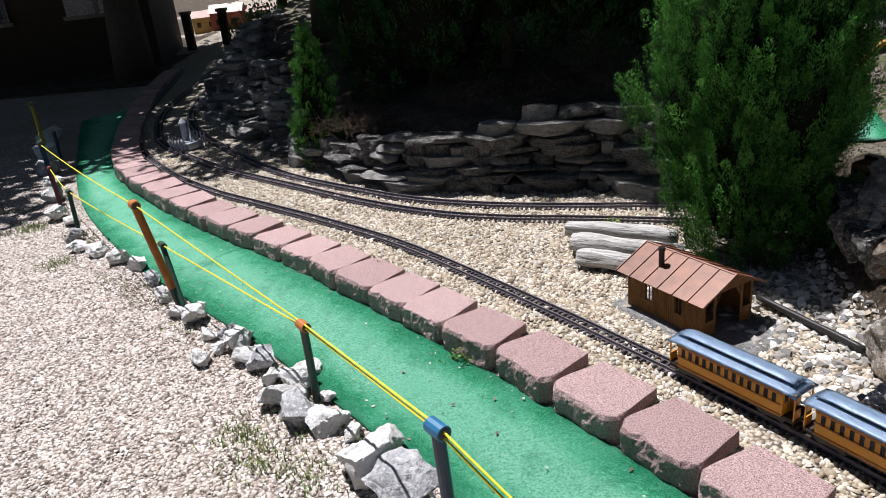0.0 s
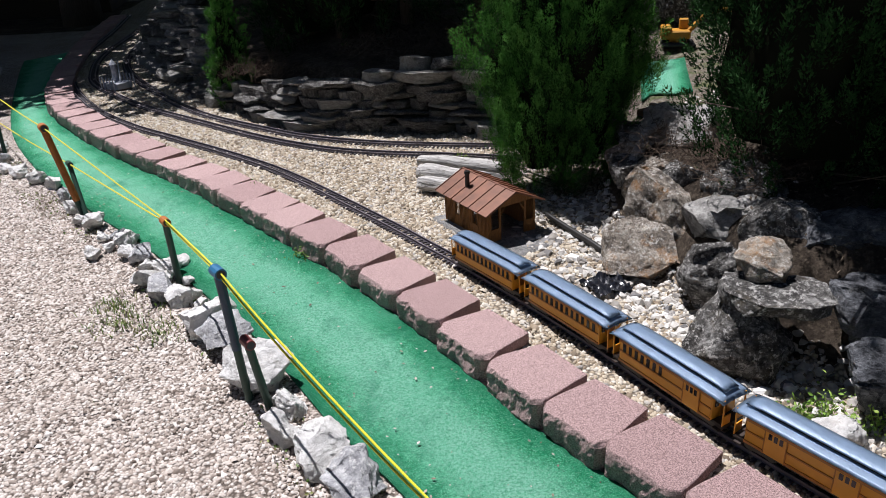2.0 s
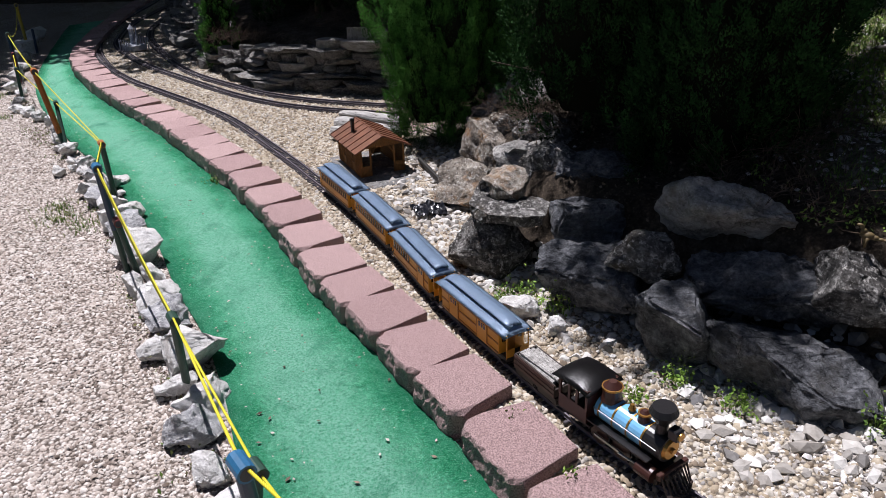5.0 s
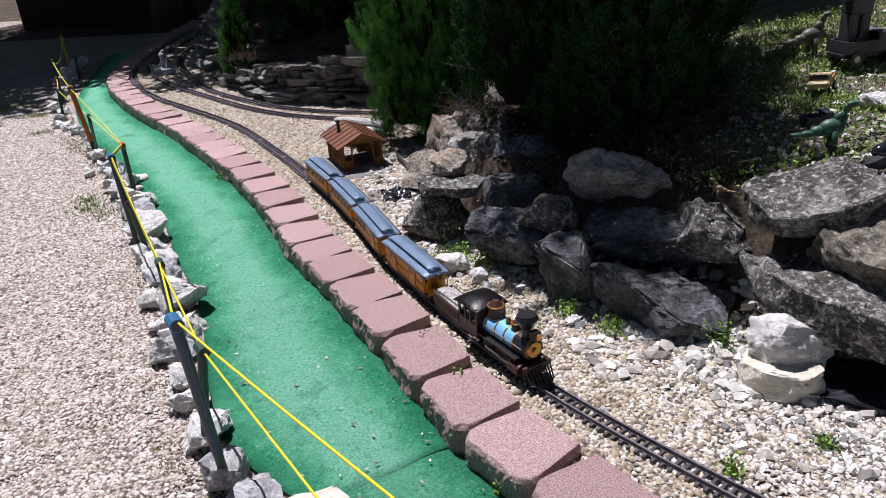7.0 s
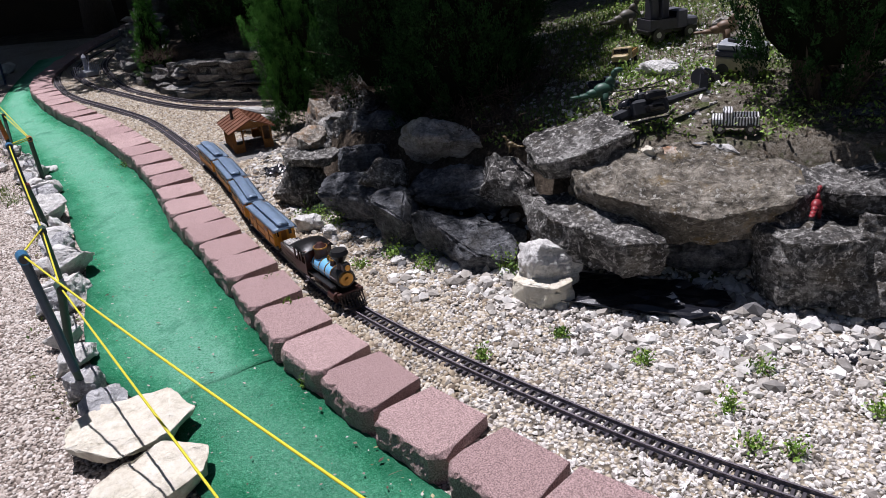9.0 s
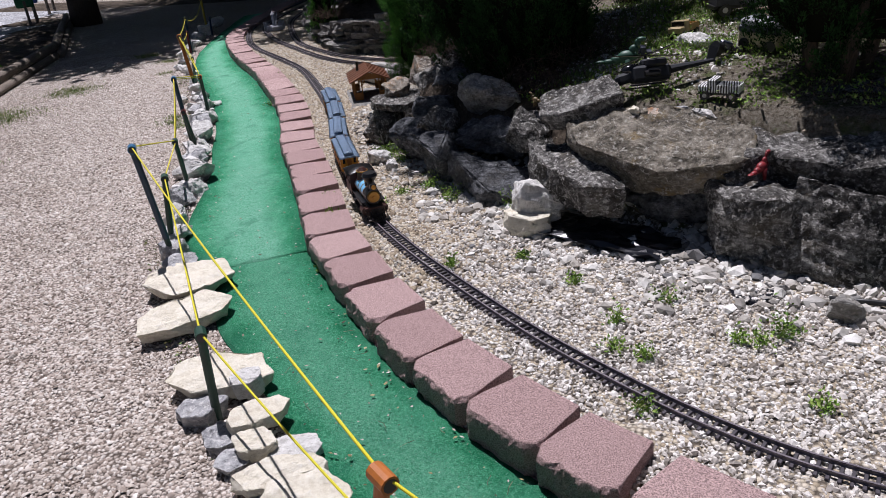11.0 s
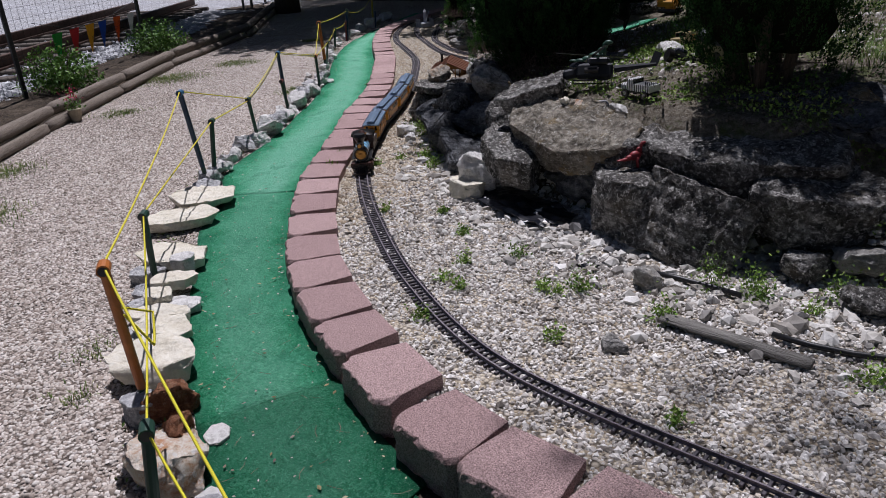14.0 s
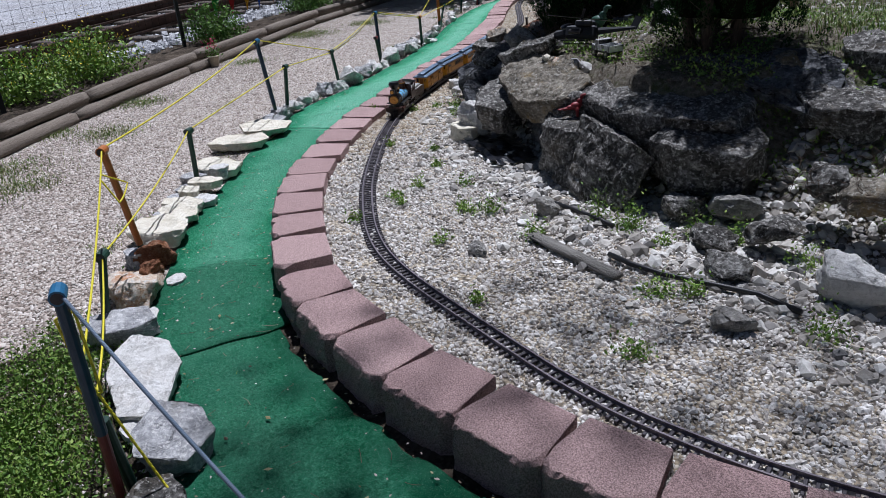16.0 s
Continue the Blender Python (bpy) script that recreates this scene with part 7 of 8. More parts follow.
RUST = plain("rusty_rail_steel", (0.10, 0.055, 0.04), 0.6, 0.5, 0.4, 8)
M_TIE = wood_mat("old_railway_tie", (0.05, 0.04, 0.034), (0.15, 0.125, 0.105), 8, (1, 12, 12))


def big_railway():
    rw = thing("railway_line", pose(-6.2, 1.4, 0.10, 0, 0, 130.0), "full size railway with rusty rails on ballast", "railway", kind="structure")
    for q in range(26):
        part("tie", box(0.2, 2.4, 0.12, pose(-8 + 0.62 * q, 0, 0.05), 0.012), M_TIE, rw)
    for sd in (-1, 1):
        bm = box(16.5, 0.07, 0.035, pose(0, sd * 0.72, 0.255), 0.006)
        add_box(bm, 16.5, 0.018, 0.10, pose(0, sd * 0.72, 0.19))
        add_box(bm, 16.5, 0.13, 0.025, pose(0, sd * 0.72, 0.125))
        part("rail", bm, RUST, rw)


big_railway()
scatter("ballast", fill((-8.0, -0.6), (-3.2, 5.5), 0.075, 9, lambda x, y, rng: (side_of(x, y, TIMBER_LINE) > 0.85) & (side_of(x, y, TIMBER_LINE) < 4.5)), 0.034, M_BALLAST, "grey white railway ballast", 9, 0.7, 0.25)

M_FENCE = plain("dark_fence_post", (0.02, 0.022, 0.022), 0.6)
for x, y in ((-2.9, 0.35), (-0.75, -2.0), (-4.9, 3.0)):
    f = thing("fence_post", pose(x, y, gz(x, y)), "dark metal fence post at the railway", "fence post", "wire fence posts")
    part("post", box(0.045, 0.04, 1.3, pose(0, 0, 0.62), 0.004), M_FENCE, f)
    part("cap", box(0.055, 0.05, 0.02, pose(0, 0, 1.28)), M_FENCE, f)
bm = bmesh.new()
for q in range(9):
    rod(bm, (-0.75, -2.0, 0.25 + 0.11 * q), (-4.9, 3.0, 0.25 + 0.11 * q), 0.0018, n=3)
for q in range(50):
    u = q / 49
    x, y = -0.75 - 4.15 * u, -2.0 + 5.0 * u
    rod(bm, (x, y, 0.2), (x, y, 1.15), 0.0015, n=3)
tagged(part("wire_fence", bm, M_FENCE), "thin dark wire mesh fence before the railway", "fence")

for k, (c, x, y) in enumerate((((0.01, 0.30, 0.04), -3.15, 0.95), ((0.45, 0.012, 0.02), -3.45, 1.3), ((0.6, 0.36, 0.01), -3.75, 1.65), ((0.01, 0.09, 0.42), -4.0, 1.95), ((0.55, 0.12, 0.01), -4.35, 2.35), ((0.6, 0.6, 0.6), -4.6, 2.7))):
    bm = bmesh.new()
    v = [bm.verts.new(p) for p in ((-0.13, 0, 0.0), (0.13, 0, 0.0), (0.03, 0.02, -0.36))]
    bm.faces.new(v)
    bmesh.ops.solidify(bm, geom=bm.faces[:], thickness=0.003)
    o = part("pennant", bm, plain("pennant_cloth_%s" % "abcdef"[k], c, 0.7))
    o.matrix_world = pose(x, y, 0.70, 6, 0, 129)
    tagged(o, "coloured triangular pennant on a string", "pennant", "string of pennants")
tagged(part("pennant_string", tube([(-2.9, 0.6, 0.85), (-3.4, 1.25, 0.71), (-4.0, 1.95, 0.70), (-4.8, 2.9, 0.83)], 0.003, 5), M_FENCE), "thin string carrying coloured pennants", "string")
pot = thing("flower_pot", pose(-1.75, 0.25, gz(-1.75, 0.25)), "small cream flower pot with pink flowers", "flower pot")
part("pot", cyl(0.045, 0.062, 0.11, Matrix(), 16), plain("cream_pot_clay", (0.5, 0.42, 0.3), 0.8), pot)
V, F = leaf_cloud(120, (0.04, 0.04, 0.07), 0.03, np.random.default_rng(3), 0.10)
fast_mesh("leaves", V, F, F_BUSH, pot)
V, F = leaf_cloud(70, (0.035, 0.035, 0.05), 0.028, np.random.default_rng(4), 0.20)
fast_mesh("flowers", V, F, leaf_mat("pink_petals", (0.5, 0.03, 0.10), (0.6, 0.05, 0.14), (0.65, 0.12, 0.2)), pot)


# ---- toys on the bank ----
def toy_excavator(m):
    t = thing("toy_excavator", m, "yellow toy excavator with raised boom", "toy excavator")
    yel = plain("toy_yellow_plastic", (0.50, 0.23, 0.012), 0.5)
    for sd in (-1, 1):
        bm = box(0.20, 0.035, 0.035, pose(0, sd * 0.055, 0.02), 0.014)
        part("crawler_track", bm, LOCO_BLACK, t)
    part("turntable", cyl(0.05, 0.05, 0.02, pose(0, 0, 0.035), 16), yel, t)
    body = part("upper_body", add_box(box(0.17, 0.12, 0.05, pose(-0.02, 0, 0.08), 0.008), 0.06, 0.115, 0.03, pose(-0.075, 0, 0.115), 0.008), yel, t)
    cab = part("cab", box(0.055, 0.05, 0.06, pose(0.03, 0.03, 0.135), 0.006), yel, t)
    part("cab_window", box(0.058, 0.04, 0.035, pose(0.032, 0.03, 0.142), 0.003), WIN_DARK, cab)
    bm = rod(bmesh.new(), (0.05, -0.015, 0.09), (0.15, -0.015, 0.20), 0.016, 0.014, 6)
    rod(bm, (0.15, -0.015, 0.20), (0.21, -0.015, 0.215), 0.014, 0.013, 6)
    boom = part("boom", bm, yel, t)
    part("dipper_arm", rod(bmesh.new(), (0.20, -0.015, 0.225), (0.33, -0.015, 0.20), 0.013, 0.010, 6), yel, boom)
    part("bucket", add_box(box(0.05, 0.06, 0.045, pose(0.34, -0.015, 0.165), 0.01), 0.02, 0.06, 0.02, pose(0.33, -0.015, 0.14)), LOCO_BLACK, t)
    return t


toy_excavator(pose(2.29, 4.36, gz(2.29, 4.36) + 0.01, 0, 0, -12) @ Matrix.Scale(1.12, 4))


def toy_truck(m, label, body_c, cab_c, length=0.2, open_back=True):
    t = thing("toy_truck", m, label, "toy vehicle", "toys on the bank")
    w, k = length * 0.46, length
    a = plain("toy_body_" + label.split()[0], body_c, 0.5)
    b = plain("toy_cab_" + label.split()[0], cab_c, 0.5)
    part("chassis", box(k * 0.96, w * 0.8, k * 0.06, pose(0, 0, k * 0.15), 0.003), LOCO_BLACK, t)
    bm = bmesh.new()
    add_box(bm, k * 0.5, w, k * 0.03, pose(-k * 0.2, 0, k * 0.2))
    for sd in (-1, 1):
        add_box(bm, k * 0.5, k * 0.02, k * 0.16, pose(-k * 0.2, sd * w * 0.48, k * 0.28))
        add_box(bm, k * 0.02, w, k * 0.16, pose(-k * 0.2 + sd * k * 0.24, 0, k * 0.28))
    part("bed", bm, a, t)
    c = part("cab", add_box(box(k * 0.2, w, k * 0.3, pose(k * 0.16, 0, k * 0.33), k * 0.02), k * 0.24, w * 0.9, k * 0.16, pose(k * 0.36, 0, k * 0.26), k * 0.03), b, t)
    part("windscreen", box(k * 0.205, w * 0.8, k * 0.11, pose(k * 0.162, 0, k * 0.4)), WIN_DARK, c)
    for x in (-0.3, 0.3):
        for sd in (-1, 1):
            wh = part("wheel", cyl(k * 0.11, k * 0.11, k * 0.08, pose(x * k, sd * w * 0.46 + k * 0.04, k * 0.11, 90), 16), LOCO_BLACK, t)
            part("rim", cyl(k * 0.05, k * 0.05, k * 0.084, pose(x * k, sd * w * 0.46 + k * 0.042, k * 0.11, 90), 10), STEEL, wh)
    return t


def rest(x, y, dz=0.0):
    return gz(x, y) + dz


toy_truck(pose(3.43, 1.68, rest(3.43, 1.68), 6, 0, -115), "cream and tan open toy jeep on weeds", (0.5, 0.30, 0.10), (0.55, 0.42, 0.22), 0.22)
van = thing("toy_van", pose(3.84, 0.98, rest(3.84, 0.98), 0, 4, -28), "grey boxy toy van with a roof hatch and cream side", "toy vehicle", "toys on the bank")
_grey, _navy, _cream = plain("toy_van_grey", (0.33, 0.35, 0.38), 0.45), plain("toy_van_navy", (0.02, 0.025, 0.045), 0.4), plain("toy_van_cream", (0.42, 0.36, 0.22), 0.55)
part("lower_body", box(0.21, 0.145, 0.065, pose(0, 0, 0.055), 0.01), _cream, van, "faded cream lower body")
part("waist", box(0.212, 0.147, 0.03, pose(0, 0, 0.10), 0.006), _navy, van)
top = part("roof", box(0.205, 0.14, 0.03, pose(0, 0, 0.13), 0.008), _grey, van)
part("hatch", box(0.06, 0.08, 0.006, pose(0.05, 0, 0.147)), LOCO_BLACK, top)
part("spare_wheel", cyl(0.032, 0.032, 0.012, pose(-0.04, 0, 0.145), 18), LOCO_BLACK, top)
for sx_ in (-0.065, 0.065):
    for sd in (-1, 1):
        part("wheel", cyl(0.028, 0.028, 0.02, pose(sx_, sd * 0.066 + 0.01, 0.028, 90), 16), LOCO_BLACK, van)
rig = thing("toy_wheel_rig", pose(3.66, 0.88, rest(3.66, 0.88), 0, 20, 40), "black toy axle rig with fat wheels", "toy part", "toys on the bank")
part("axle", rod(bmesh.new(), (-0.06, 0, 0.035), (0.06, 0, 0.035), 0.008, n=8), LOCO_BLACK, rig)
for q in (-0.06, 0.06):
    part("wheel", cyl(0.036, 0.036, 0.03, pose(q - 0.015, 0, 0.036, 0, 90), 18), LOCO_BLACK, rig)
part("bracket", box(0.07, 0.03, 0.05, pose(0, 0.02, 0.06, 20), 0.006), _navy, rig)
toy_truck(pose(3.23, 1.08, rest(3.23, 1.08), 0, 0, 10), "navy flat toy racing car in weeds", (0.02, 0.025, 0.05), (0.03, 0.035, 0.06), 0.15)
rock(3.52, 1.16, rest(3.52, 1.16) + 0.025, 0.26, 0.13, 0.10, -40, R_WHITE, "pale crooked stone among toys and weeds", 812, group="rockery stones")
rock(4.05, 1.98, rest(4.05, 1.98) + 0.02, 0.2, 0.13, 0.10, 20, R_PALE, "pale stone in weeds on the bank", 813, group="rockery stones")
scrap = part("plastic_scrap", add_box(box(0.035, 0.012, 0.008, pose(0, 0, 0.006), 0.002), 0.012, 0.03, 0.008, pose(0.012, 0.008, 0.009, 0, 20), 0.002), plain("toy_green_plastic", (0.01, 0.32, 0.12), 0.4))
scrap.matrix_world = pose(3.80, 0.30, 0.60, 0, 0, 20)
tagged(scrap, "bright green plastic scrap on a slab", "toy part")
toy_truck(pose(4.95, 1.35, rest(4.95, 1.25), 0, 0, -100), "yellow and blue toy buggy in grass", (0.45, 0.30, 0.06), (0.05, 0.07, 0.14), 0.2)
toy_truck(pose(1.75, 3.05, rest(1.75, 3.05), 0, 0, 30), "wooden coloured toy cart by green turf", (0.35, 0.20, 0.10), (0.40, 0.26, 0.15), 0.16)
toy_truck(pose(3.72, 2.0, rest(3.72, 2.0), 0, 0, 20), "dark grey tall toy machine", (0.05, 0.05, 0.06), (0.09, 0.09, 0.11), 0.34)
k = Mat("zebra_stripes", 0.4)
k.colour(k.ramp(k.node("ShaderNodeTexWave", Vector=k.co, Scale=28.0, Distortion=3.0).outputs[0], ((0.45, (0.02, 0.02, 0.02)), (0.55, (0.7, 0.7, 0.7)))))
zt = toy_truck(pose(3.66, 0.40, 0.63, 0, 0, 165), "black and white striped toy pickup", (0.5, 0.5, 0.5), (0.5, 0.5, 0.5), 0.19)
for ch in zt.children:
    if ch.name.startswith(("bed", "cab")):
        ch.data.materials[0] = k.m


def toy_helicopter(m):
    h = thing("toy_helicopter", m, "dark grey toy helicopter tipped over on a flagstone", "toy helicopter")
    g = plain("toy_gunmetal", (0.014, 0.017, 0.024), 0.75)
    bm = box(0.19, 0.075, 0.075, pose(-0.01, 0, 0.06), 0.014)
    add_box(bm, 0.09, 0.05, 0.05, pose(0.11, 0, 0.05, 0, 12), 0.014)
    add_box(bm, 0.12, 0.05, 0.035, pose(-0.03, 0, 0.11), 0.010)
    part("fuselage", bm, g, h)
    for sd in (-1, 1):
        part("engine_pod", box(0.10, 0.03, 0.035, pose(-0.03, sd * 0.05, 0.10), 0.008), LOCO_BLACK, h)
    part("tail_boom", rod(bmesh.new(), (-0.11, 0, 0.07), (-0.32, 0, 0.09), 0.02, 0.009, 8), g, h)
    part("tail_fin", box(0.04, 0.006, 0.07, pose(-0.32, 0, 0.12, 0, -20)), g, h)
    part("stub_wing", box(0.05, 0.20, 0.008, pose(0.0, 0, 0.06)), g, h)
    for sd in (-1, 1):
        part("rocket_pod", cyl(0.014, 0.014, 0.07, pose(-0.03, sd * 0.085, 0.045, 0, 90), 10), LOCO_BLACK, h)
        part("skid", rod(bmesh.new(), (-0.08, sd * 0.04, 0.006), (0.1, sd * 0.04, 0.006), 0.004, n=6), LOCO_BLACK, h)
    bm = bmesh.new()
    bmesh.ops.create_icosphere(bm, subdivisions=2, radius=1, matrix=pose(0.07, 0, 0.085) @ Matrix.Diagonal((0.055, 0.03, 0.03, 1)))
    part("canopy", bm, WIN_DARK, h, smooth=True)
    part("rotor_mast", cyl(0.006, 0.006, 0.04, pose(0, 0, 0.105)), LOCO_BLACK, h)
    for a in (20, 110, 200, 290):
        part("rotor_blade", box(0.2, 0.014, 0.003, pose(0, 0, 0.145, 0, 0, a) @ pose(0.1, 0, 0)), LOCO_BLACK, h)
    return h


toy_helicopter(pose(3.34, 0.53, 0.655, 24, 0, 205))


def toy_dinosaur(m, s, c, label):
    """A small toy figure as one plain smooth shape."""
    bm = bmesh.new()
    for x, z, rx, rz in ((0.0, 0.45, 0.26, 0.18), (0.16, 0.62, 0.13, 0.14), (0.25, 0.80, 0.08, 0.10), (0.34, 0.88, 0.12, 0.065), (-0.24, 0.40, 0.18, 0.11), (-0.45, 0.36, 0.16, 0.07), (-0.66, 0.36, 0.14, 0.04)):
        bmesh.ops.create_icosphere(bm, subdivisions=2, radius=1, matrix=pose(x * s, 0, z * s) @ Matrix.Diagonal((rx * s, rx * s * 0.6, rz * s, 1)))
    for sd in (-1, 1):
        rod(bm, (0, sd * 0.11 * s, 0.42 * s), (0.05 * s, sd * 0.12 * s, 0), 0.08 * s, 0.05 * s, 8)
        rod(bm, (0.18 * s, sd * 0.08 * s, 0.58 * s), (0.28 * s, sd * 0.08 * s, 0.46 * s), 0.03 * s, 0.02 * s, 6)
    ob = part("toy_dinosaur", bm, plain("toy_skin_" + label.split()[0], c, 0.5), smooth=True)
    ob.matrix_world = m
    return tagged(ob, label, "toy figure", "toys on the bank")


toy_dinosaur(pose(3.20, 0.86, rest(3.20, 0.86), 0, 0, 10), 0.2, (0.03, 0.09, 0.06), "green plastic toy dinosaur standing in weeds")
toy_dinosaur(pose(3.52, 2.18, rest(3.52, 2.18), 0, 0, 20), 0.24, (0.10, 0.09, 0.07), "brown plastic toy dinosaur on the bank")
toy_dinosaur(pose(3.83, -0.03, 0.415, 0, 0, 60), 0.12, (0.24, 0.02, 0.025), "red plastic toy dinosaur on a boulder")
toy_dinosaur(pose(3.98, 1.72, rest(3.98, 1.72), 0, 0, 0), 0.22, (0.16, 0.10, 0.06), "tan plastic toy dinosaur in grass")
toy_dinosaur(pose(2.76, 0.66, 0.525, 0, 0, 160), 0.08, (0.17, 0.12, 0.05), "ochre toy figure on a shaded rock")
ro = part("toy_robot", add_box(add_box(add_box(box(0.12, 0.10, 0.14, pose(0, 0, 0.2), 0.012), 0.2, 0.05, 0.05, pose(0, 0, 0.22), 0.01), 0.05, 0.08, 0.14, pose(-0.035, 0, 0.07), 0.008), 0.05, 0.08, 0.14, pose(0.035, 0, 0.07), 0.008), plain("toy_slate_plastic", (0.06, 0.06, 0.075), 0.45))
ro.matrix_world = pose(3.66, 2.0, rest(3.66, 2.0) + 0.12, 0, 0, 20)
tagged(ro, "slate grey blocky toy robot on the bank", "toy figure", "toys on the bank")

# second turf strip by the excavator
V, F = [], []
for i in range(13):
    for j in range(7):
        u, v = i / 12, j / 6
        x, y = 1.83 + 0.27 * v + 0.16 * u, 3.54 + 0.66 * u - 0.09 * v
        V.append((x, y, gz(x, y) + 0.02 + 0.006 * noise.noise(Vector((x * 8, y * 8, 0)))))
for i in range(12):
    for j in range(6):
        a = i * 7 + j
        F.append((a, a + 1, a + 8, a + 7))
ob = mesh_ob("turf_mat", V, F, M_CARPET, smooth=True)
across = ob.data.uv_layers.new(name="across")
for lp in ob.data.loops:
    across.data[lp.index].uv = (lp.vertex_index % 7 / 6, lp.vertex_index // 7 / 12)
ob.modifiers.new("thick", "SOLIDIFY").thickness = 0.01
tagged(ob, "patch of green turf on the upper bank", "carpet")
for kk, (x, y, s, lb) in enumerate(((2.55, 4.95, 0.8, "broad grey ledge behind a toy excavator"), (1.95, 4.65, 0.45, "grey ledge stone by the upper bank"), (2.9, 5.5, 0.9, "grey ledge stone in back shade"), (1.55, 2.62, 0.35, "grey stone step beside dry brush"), (1.62, 2.85, 0.3, "grey flat step stone"))):
    rock(x, y, gz(x, y) + s * 0.06, s, s * 0.6, s * 0.28, 20 * kk, R_GREY, lb, 700 + kk, flat=1, group="rockery stones")

# model on the gravel by the curve
w = thing("toy_fort", pose(-2.38, 6.3, 0.115, 0, 0, -35), "small white toy fort inside a picket fence", "toy building")
wm = plain("white_toy_plastic", (0.5, 0.52, 0.58), 0.6)
part("base_block", box(0.22, 0.16, 0.06, pose(0, 0, 0.03), 0.005), wm, w)
for x in (-0.1, -0.05, 0.0, 0.05, 0.1):
    for sd in (-1, 1):
        part("picket", box(0.012, 0.008, 0.12, pose(x, sd * 0.11, 0.06)), wm, w)
part("tower", add_cyl(cyl(0.03, 0.028, 0.16, pose(-0.06, 0.03, 0.05), 10), 0.035, 0.0, 0.05, pose(-0.06, 0.03, 0.21), 10), wm, w)
part("mast", rod(bmesh.new(), (0.05, 0, 0.05), (-0.08, 0.1, 0.22), 0.008, n=6), wm, w)


# ---- far side: shade trees, house, fence and town beyond ----
def shade_tree(x, y, r, trunk_h, crown_r, crown_z, label, seed, n=11000, leaf=0.22, lean=(0.0, 0.0)):
    rng = np.random.default_rng(seed)
    t = thing("shade_tree", pose(x, y, gz(x, y)), label, "tree")
    trunk_mesh([(0, 0, -0.1), (0.05, 0, trunk_h * 0.5), (0.1, -0.05, trunk_h), (0.0, 0.1, crown_z)], r, t)
    V, F = [], []
    for q in range(26):
        a, u = rng.uniform(0, 6.28), rng.uniform(0, 1) ** 0.5
        c = np.array([lean[0] + crown_r * u * math.cos(a), lean[1] + crown_r * u * math.sin(a), crown_z + rng.uniform(-0.5, 0.7) * crown_r * 0.5])
        v, f = leaf_cloud(n // 26, (crown_r * 0.2, crown_r * 0.2, crown_r * 0.14), leaf, rng)
        near = np.linalg.norm(v.reshape(-1, 4, 3).mean(1) / crown_r, axis=1) < 0.46
        v = v.reshape(-1, 4, 3)[near].reshape(-1, 3)
        F.append(f[:len(v) // 2] + sum(len(k_) for k_ in V))
        V.append(v + c)
        bm = rod(bmesh.new(), (0.1, -0.05, trunk_h * 0.9), tuple(c), r * 0.25, r * 0.05, 5)
        part("limb", bm, M_BARK, t)
    fast_mesh("crown", np.concatenate(V), np.concatenate(F), F_BUSH, t)
    return t


shade_tree(-5.05, 11.8, 0.34, 2.6, 3.9, 4.4, "big shade tree with a thick dark trunk", 1, 22000, lean=(-1.9, 0.4))
shade_tree(-8.0, 8.5, 0.3, 2.8, 3.2, 4.4, "tall leafy shade tree over the path", 2, 26000, lean=(0.6, -0.3))
shade_tree(-3.4, 16.5, 0.3, 3.0, 4.0, 5.0, "leafy tree beyond the curve", 3)
shade_tree(3.0, 11.0, 0.3, 2.5, 4.5, 4.6, "leafy tree at the back of the garden", 4)
shade_tree(0.0, 14.0, 0.3, 2.2, 3.8, 4.4, "leafy tree behind the cedars", 5)
# next three trees are added: unseen crowns to shade heap, wall and boulders
shade_tree(-1.5, 9.2, 0.18, 2.6, 1.7, 4.2, "added tree whose unseen crown shades the stone heap", 9, 9000, 0.16, lean=(-1.2, -0.5))
shade_tree(-0.3, 7.3, 0.22, 2.6, 1.35, 3.9, "added tree whose unseen crown shades the stone wall", 7)
shade_tree(2.95, 3.2, 0.10, 2.8, 0.44, 4.5, "added slender tree whose unseen crown shades the boulders", 8, 1700, 0.10, lean=(-1.78, -0.80))
shade_tree(8.5, 7.5, 0.3, 2.5, 4.0, 4.6, "leafy tree beyond the bank", 6)
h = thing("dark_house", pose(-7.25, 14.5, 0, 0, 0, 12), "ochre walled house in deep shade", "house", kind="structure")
# ochre wall taken near black: its deep shade is put into the colour
oc = plain("ochre_stucco_shade_tone", (0.035, 0.022, 0.010), 0.9, 0, 0.3, 4)
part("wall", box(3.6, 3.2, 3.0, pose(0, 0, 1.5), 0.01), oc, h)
# unseen roof stretched far forward, added to keep light off the wall
part("roof", box(4.4, 7.6, 0.14, pose(0, -1.6, 3.05), 0.01), M_BARK, h)
for x in (-0.95, 0.95):
    wn = part("window", box(1.0, 0.06, 1.0, pose(x, -1.6, 1.5)), WIN_DARK, h)
    part("window_frame", add_box(add_box(box(1.1, 0.1, 0.06, pose(x, -1.62, 2.0)), 1.1, 0.1, 0.06, pose(x, -1.62, 1.0)), 0.06, 0.1, 1.0, pose(x, -1.62, 1.5)), M_TIMBER, wn)
for k_, x in enumerate((-6.1, -5.35, -4.6)):
    q = thing("bollard", pose(x, 15.6, 0.03), "short dark wooden fence bollard", "post", "bollards by the town")
    part("post", box(0.16, 0.16, 0.75, pose(0, 0, 0.36), 0.015), M_BARK, q)
    part("cap", box(0.2, 0.2, 0.06, pose(0, 0, 0.75), 0.01), M_TIMBER, q)
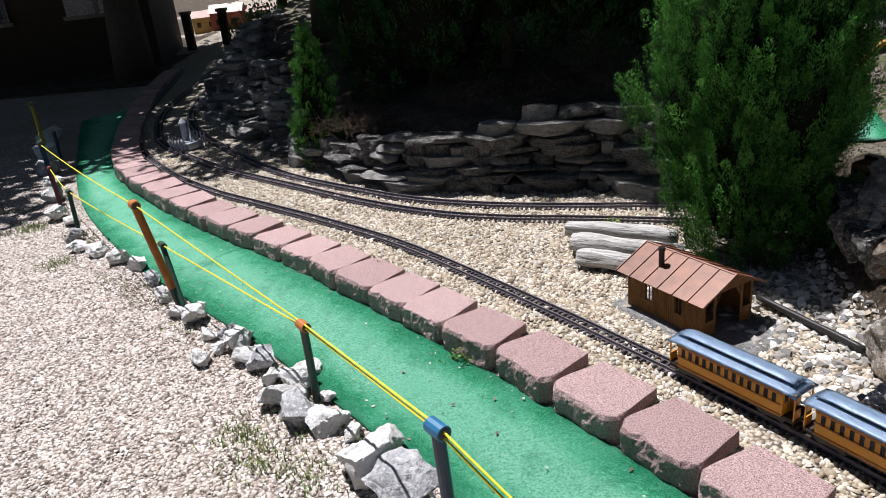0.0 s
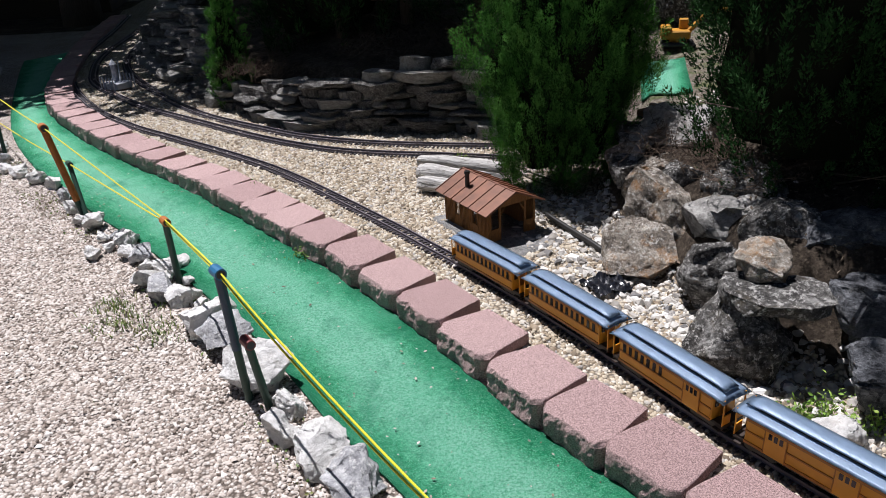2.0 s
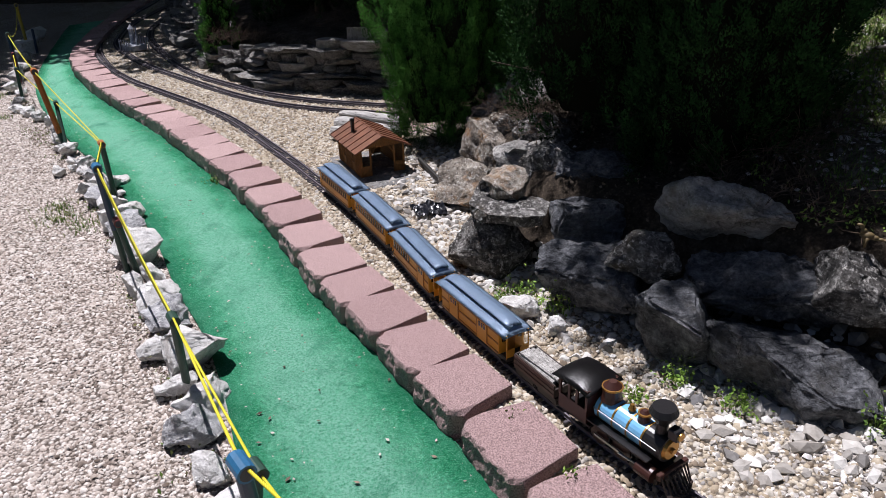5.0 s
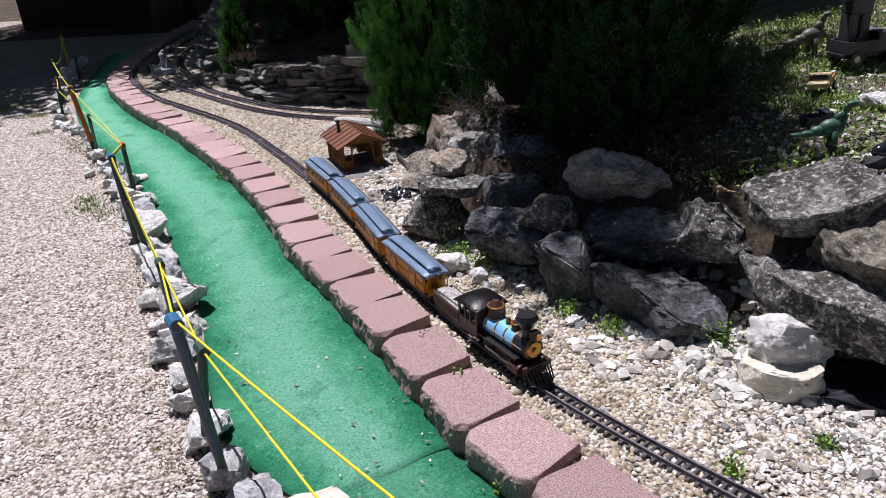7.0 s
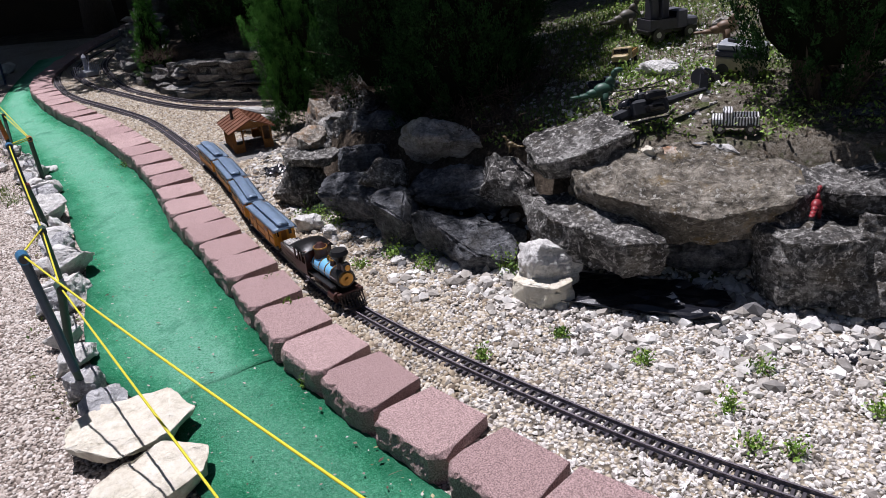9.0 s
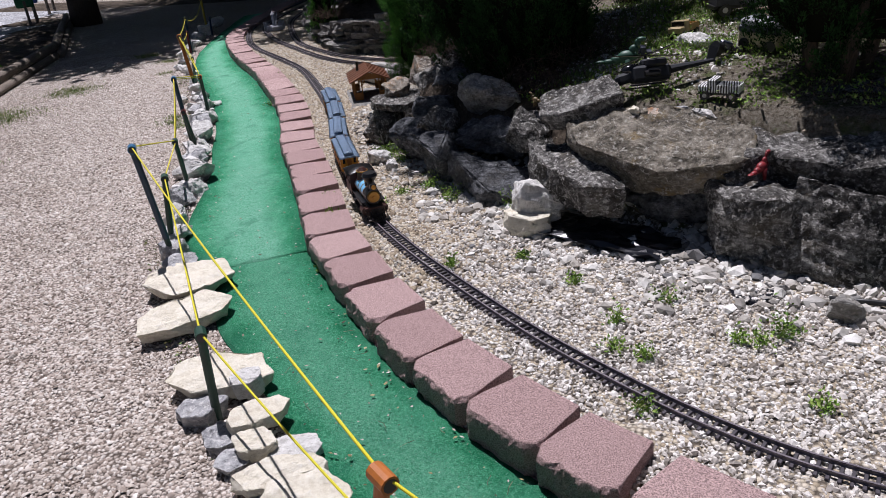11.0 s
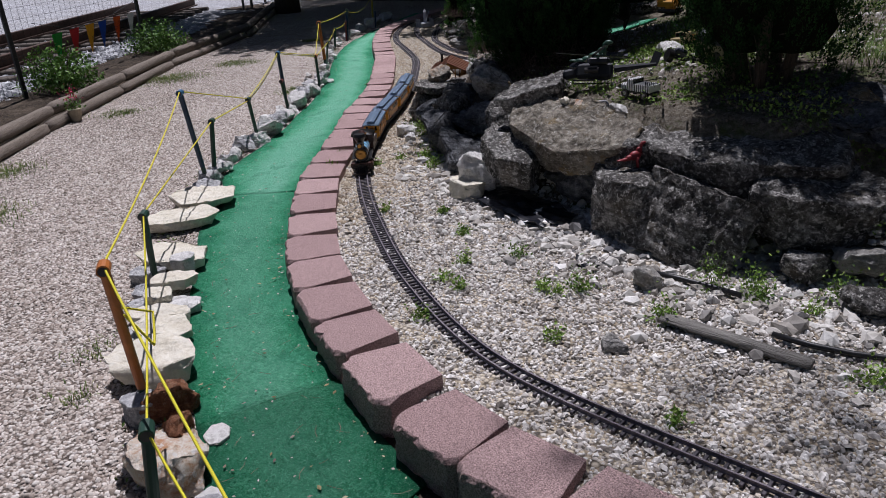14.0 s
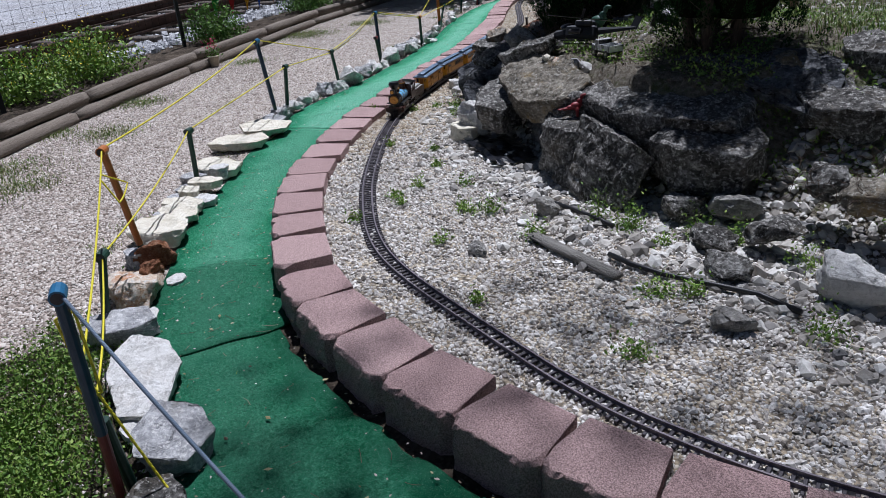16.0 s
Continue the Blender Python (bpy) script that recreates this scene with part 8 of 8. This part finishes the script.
for k_, (x, y, sx, sy, sz, c) in enumerate(((-5.6, 19.5, 0.8, 0.5, 0.5, (0.35, 0.10, 0.06)), (-4.8, 20.2, 1.1, 0.6, 0.4, (0.4, 0.36, 0.33)), (-6.4, 20.0, 0.6, 0.5, 0.4, (0.5, 0.35, 0.12)), (-4.0, 19.0, 0.5, 0.4, 0.35, (0.45, 0.43, 0.42)))):
    q = thing("model_house", pose(x, y, 0.03, 0, 0, 10 * k_), "small model town house in the sun", "toy building", "model town")
    part("wall", box(sx, sy, sz, pose(0, 0, sz / 2), 0.01), plain("town_wall_%s" % "abcd"[k_], c, 0.8), q)
    bm = bmesh.new()
    v = [bm.verts.new(p) for p in ((-sx * .55, -sy * .55, sz), (sx * .55, -sy * .55, sz), (sx * .55, sy * .55, sz), (-sx * .55, sy * .55, sz), (-sx * .55, 0, sz * 1.4), (sx * .55, 0, sz * 1.4))]
    for f in ((0, 1, 5, 4), (2, 3, 4, 5), (0, 4, 3), (1, 2, 5), (3, 2, 1, 0)):
        bm.faces.new([v[i] for i in f])
    part("roof", bm, M_TINROOF, q)
    for e in (-0.25, 0.25):
        part("window", box(0.1, 0.02, 0.12, pose(e * sx, -sy / 2 - 0.004, sz * 0.55)), WIN_DARK, q)
leafy_bush(-3.7, 15.5, 0.8, 0.8, 9, "sunny green bush near the model town", 0, 0.09, 2500)

# big tree added out of view behind the path, whose high crown shades the near bend
t = thing("shade_tree", pose(9.6, -3.6, 0.0), "added unseen tree whose high crown shades the bend", "tree")
trunk_mesh([(0, 0, -0.1), (-1.0, 0.9, 4.0), (-2.8, 2.4, 8.0), (-5.0, 4.2, 11.0), (-7.0, 5.6, 13.0)], 0.30, t)
rng = np.random.default_rng(77)
X, Y = np.meshgrid(np.arange(-2.2, 2.2, 0.062), np.arange(-1.8, 1.8, 0.062))
q = np.stack([X.ravel(), Y.ravel()], 1) + rng.uniform(-0.031, 0.031, (X.size, 2))
q = q[(q[:, 0] / 2.15) ** 2 + (q[:, 1] / 1.7) ** 2 < rng.uniform(0.6, 1.0, len(q))]
c = np.stack([-6.5 + q[:, 0], 5.6 + q[:, 1], 13.0 + rng.uniform(-0.4, 0.4, len(q))], 1)
V, F = leaf_cloud(len(c), (0.01, 0.01, 0.02), 0.112, rng)
fast_mesh("crown", (V.reshape(-1, 4, 3) + c[:, None]).reshape(-1, 3), F, F_BUSH, t)
for k in range(0, len(c), 300):
    part("limb", rod(bmesh.new(), (-5.0, 4.2, 11.0), tuple(c[k]), 0.02, 0.004, 5), M_BARK, t)

for k, (x, y, c) in enumerate(((-9.6, 8.8, (0.05, 0.10, 0.35)), (-10.3, 9.8, (0.35, 0.03, 0.03)), (-8.9, 8.0, (0.03, 0.20, 0.08)), (-11.2, 10.8, (0.4, 0.1, 0.05)))):
    q = thing("garden_ornament", pose(x, y, 0.14, 0, 0, 25 * k), "painted wooden ornament behind dark timbers", "ornament", "ornaments in the bed")
    m = plain("ornament_paint_%s" % "abcd"[k], c, 0.6)
    part("stake", box(0.05, 0.05, 0.5, pose(0, 0, 0.2), 0.005), M_TIMBER, q)
    part("board", box(0.32, 0.04, 0.34, pose(0, 0, 0.5), 0.03), m, q)
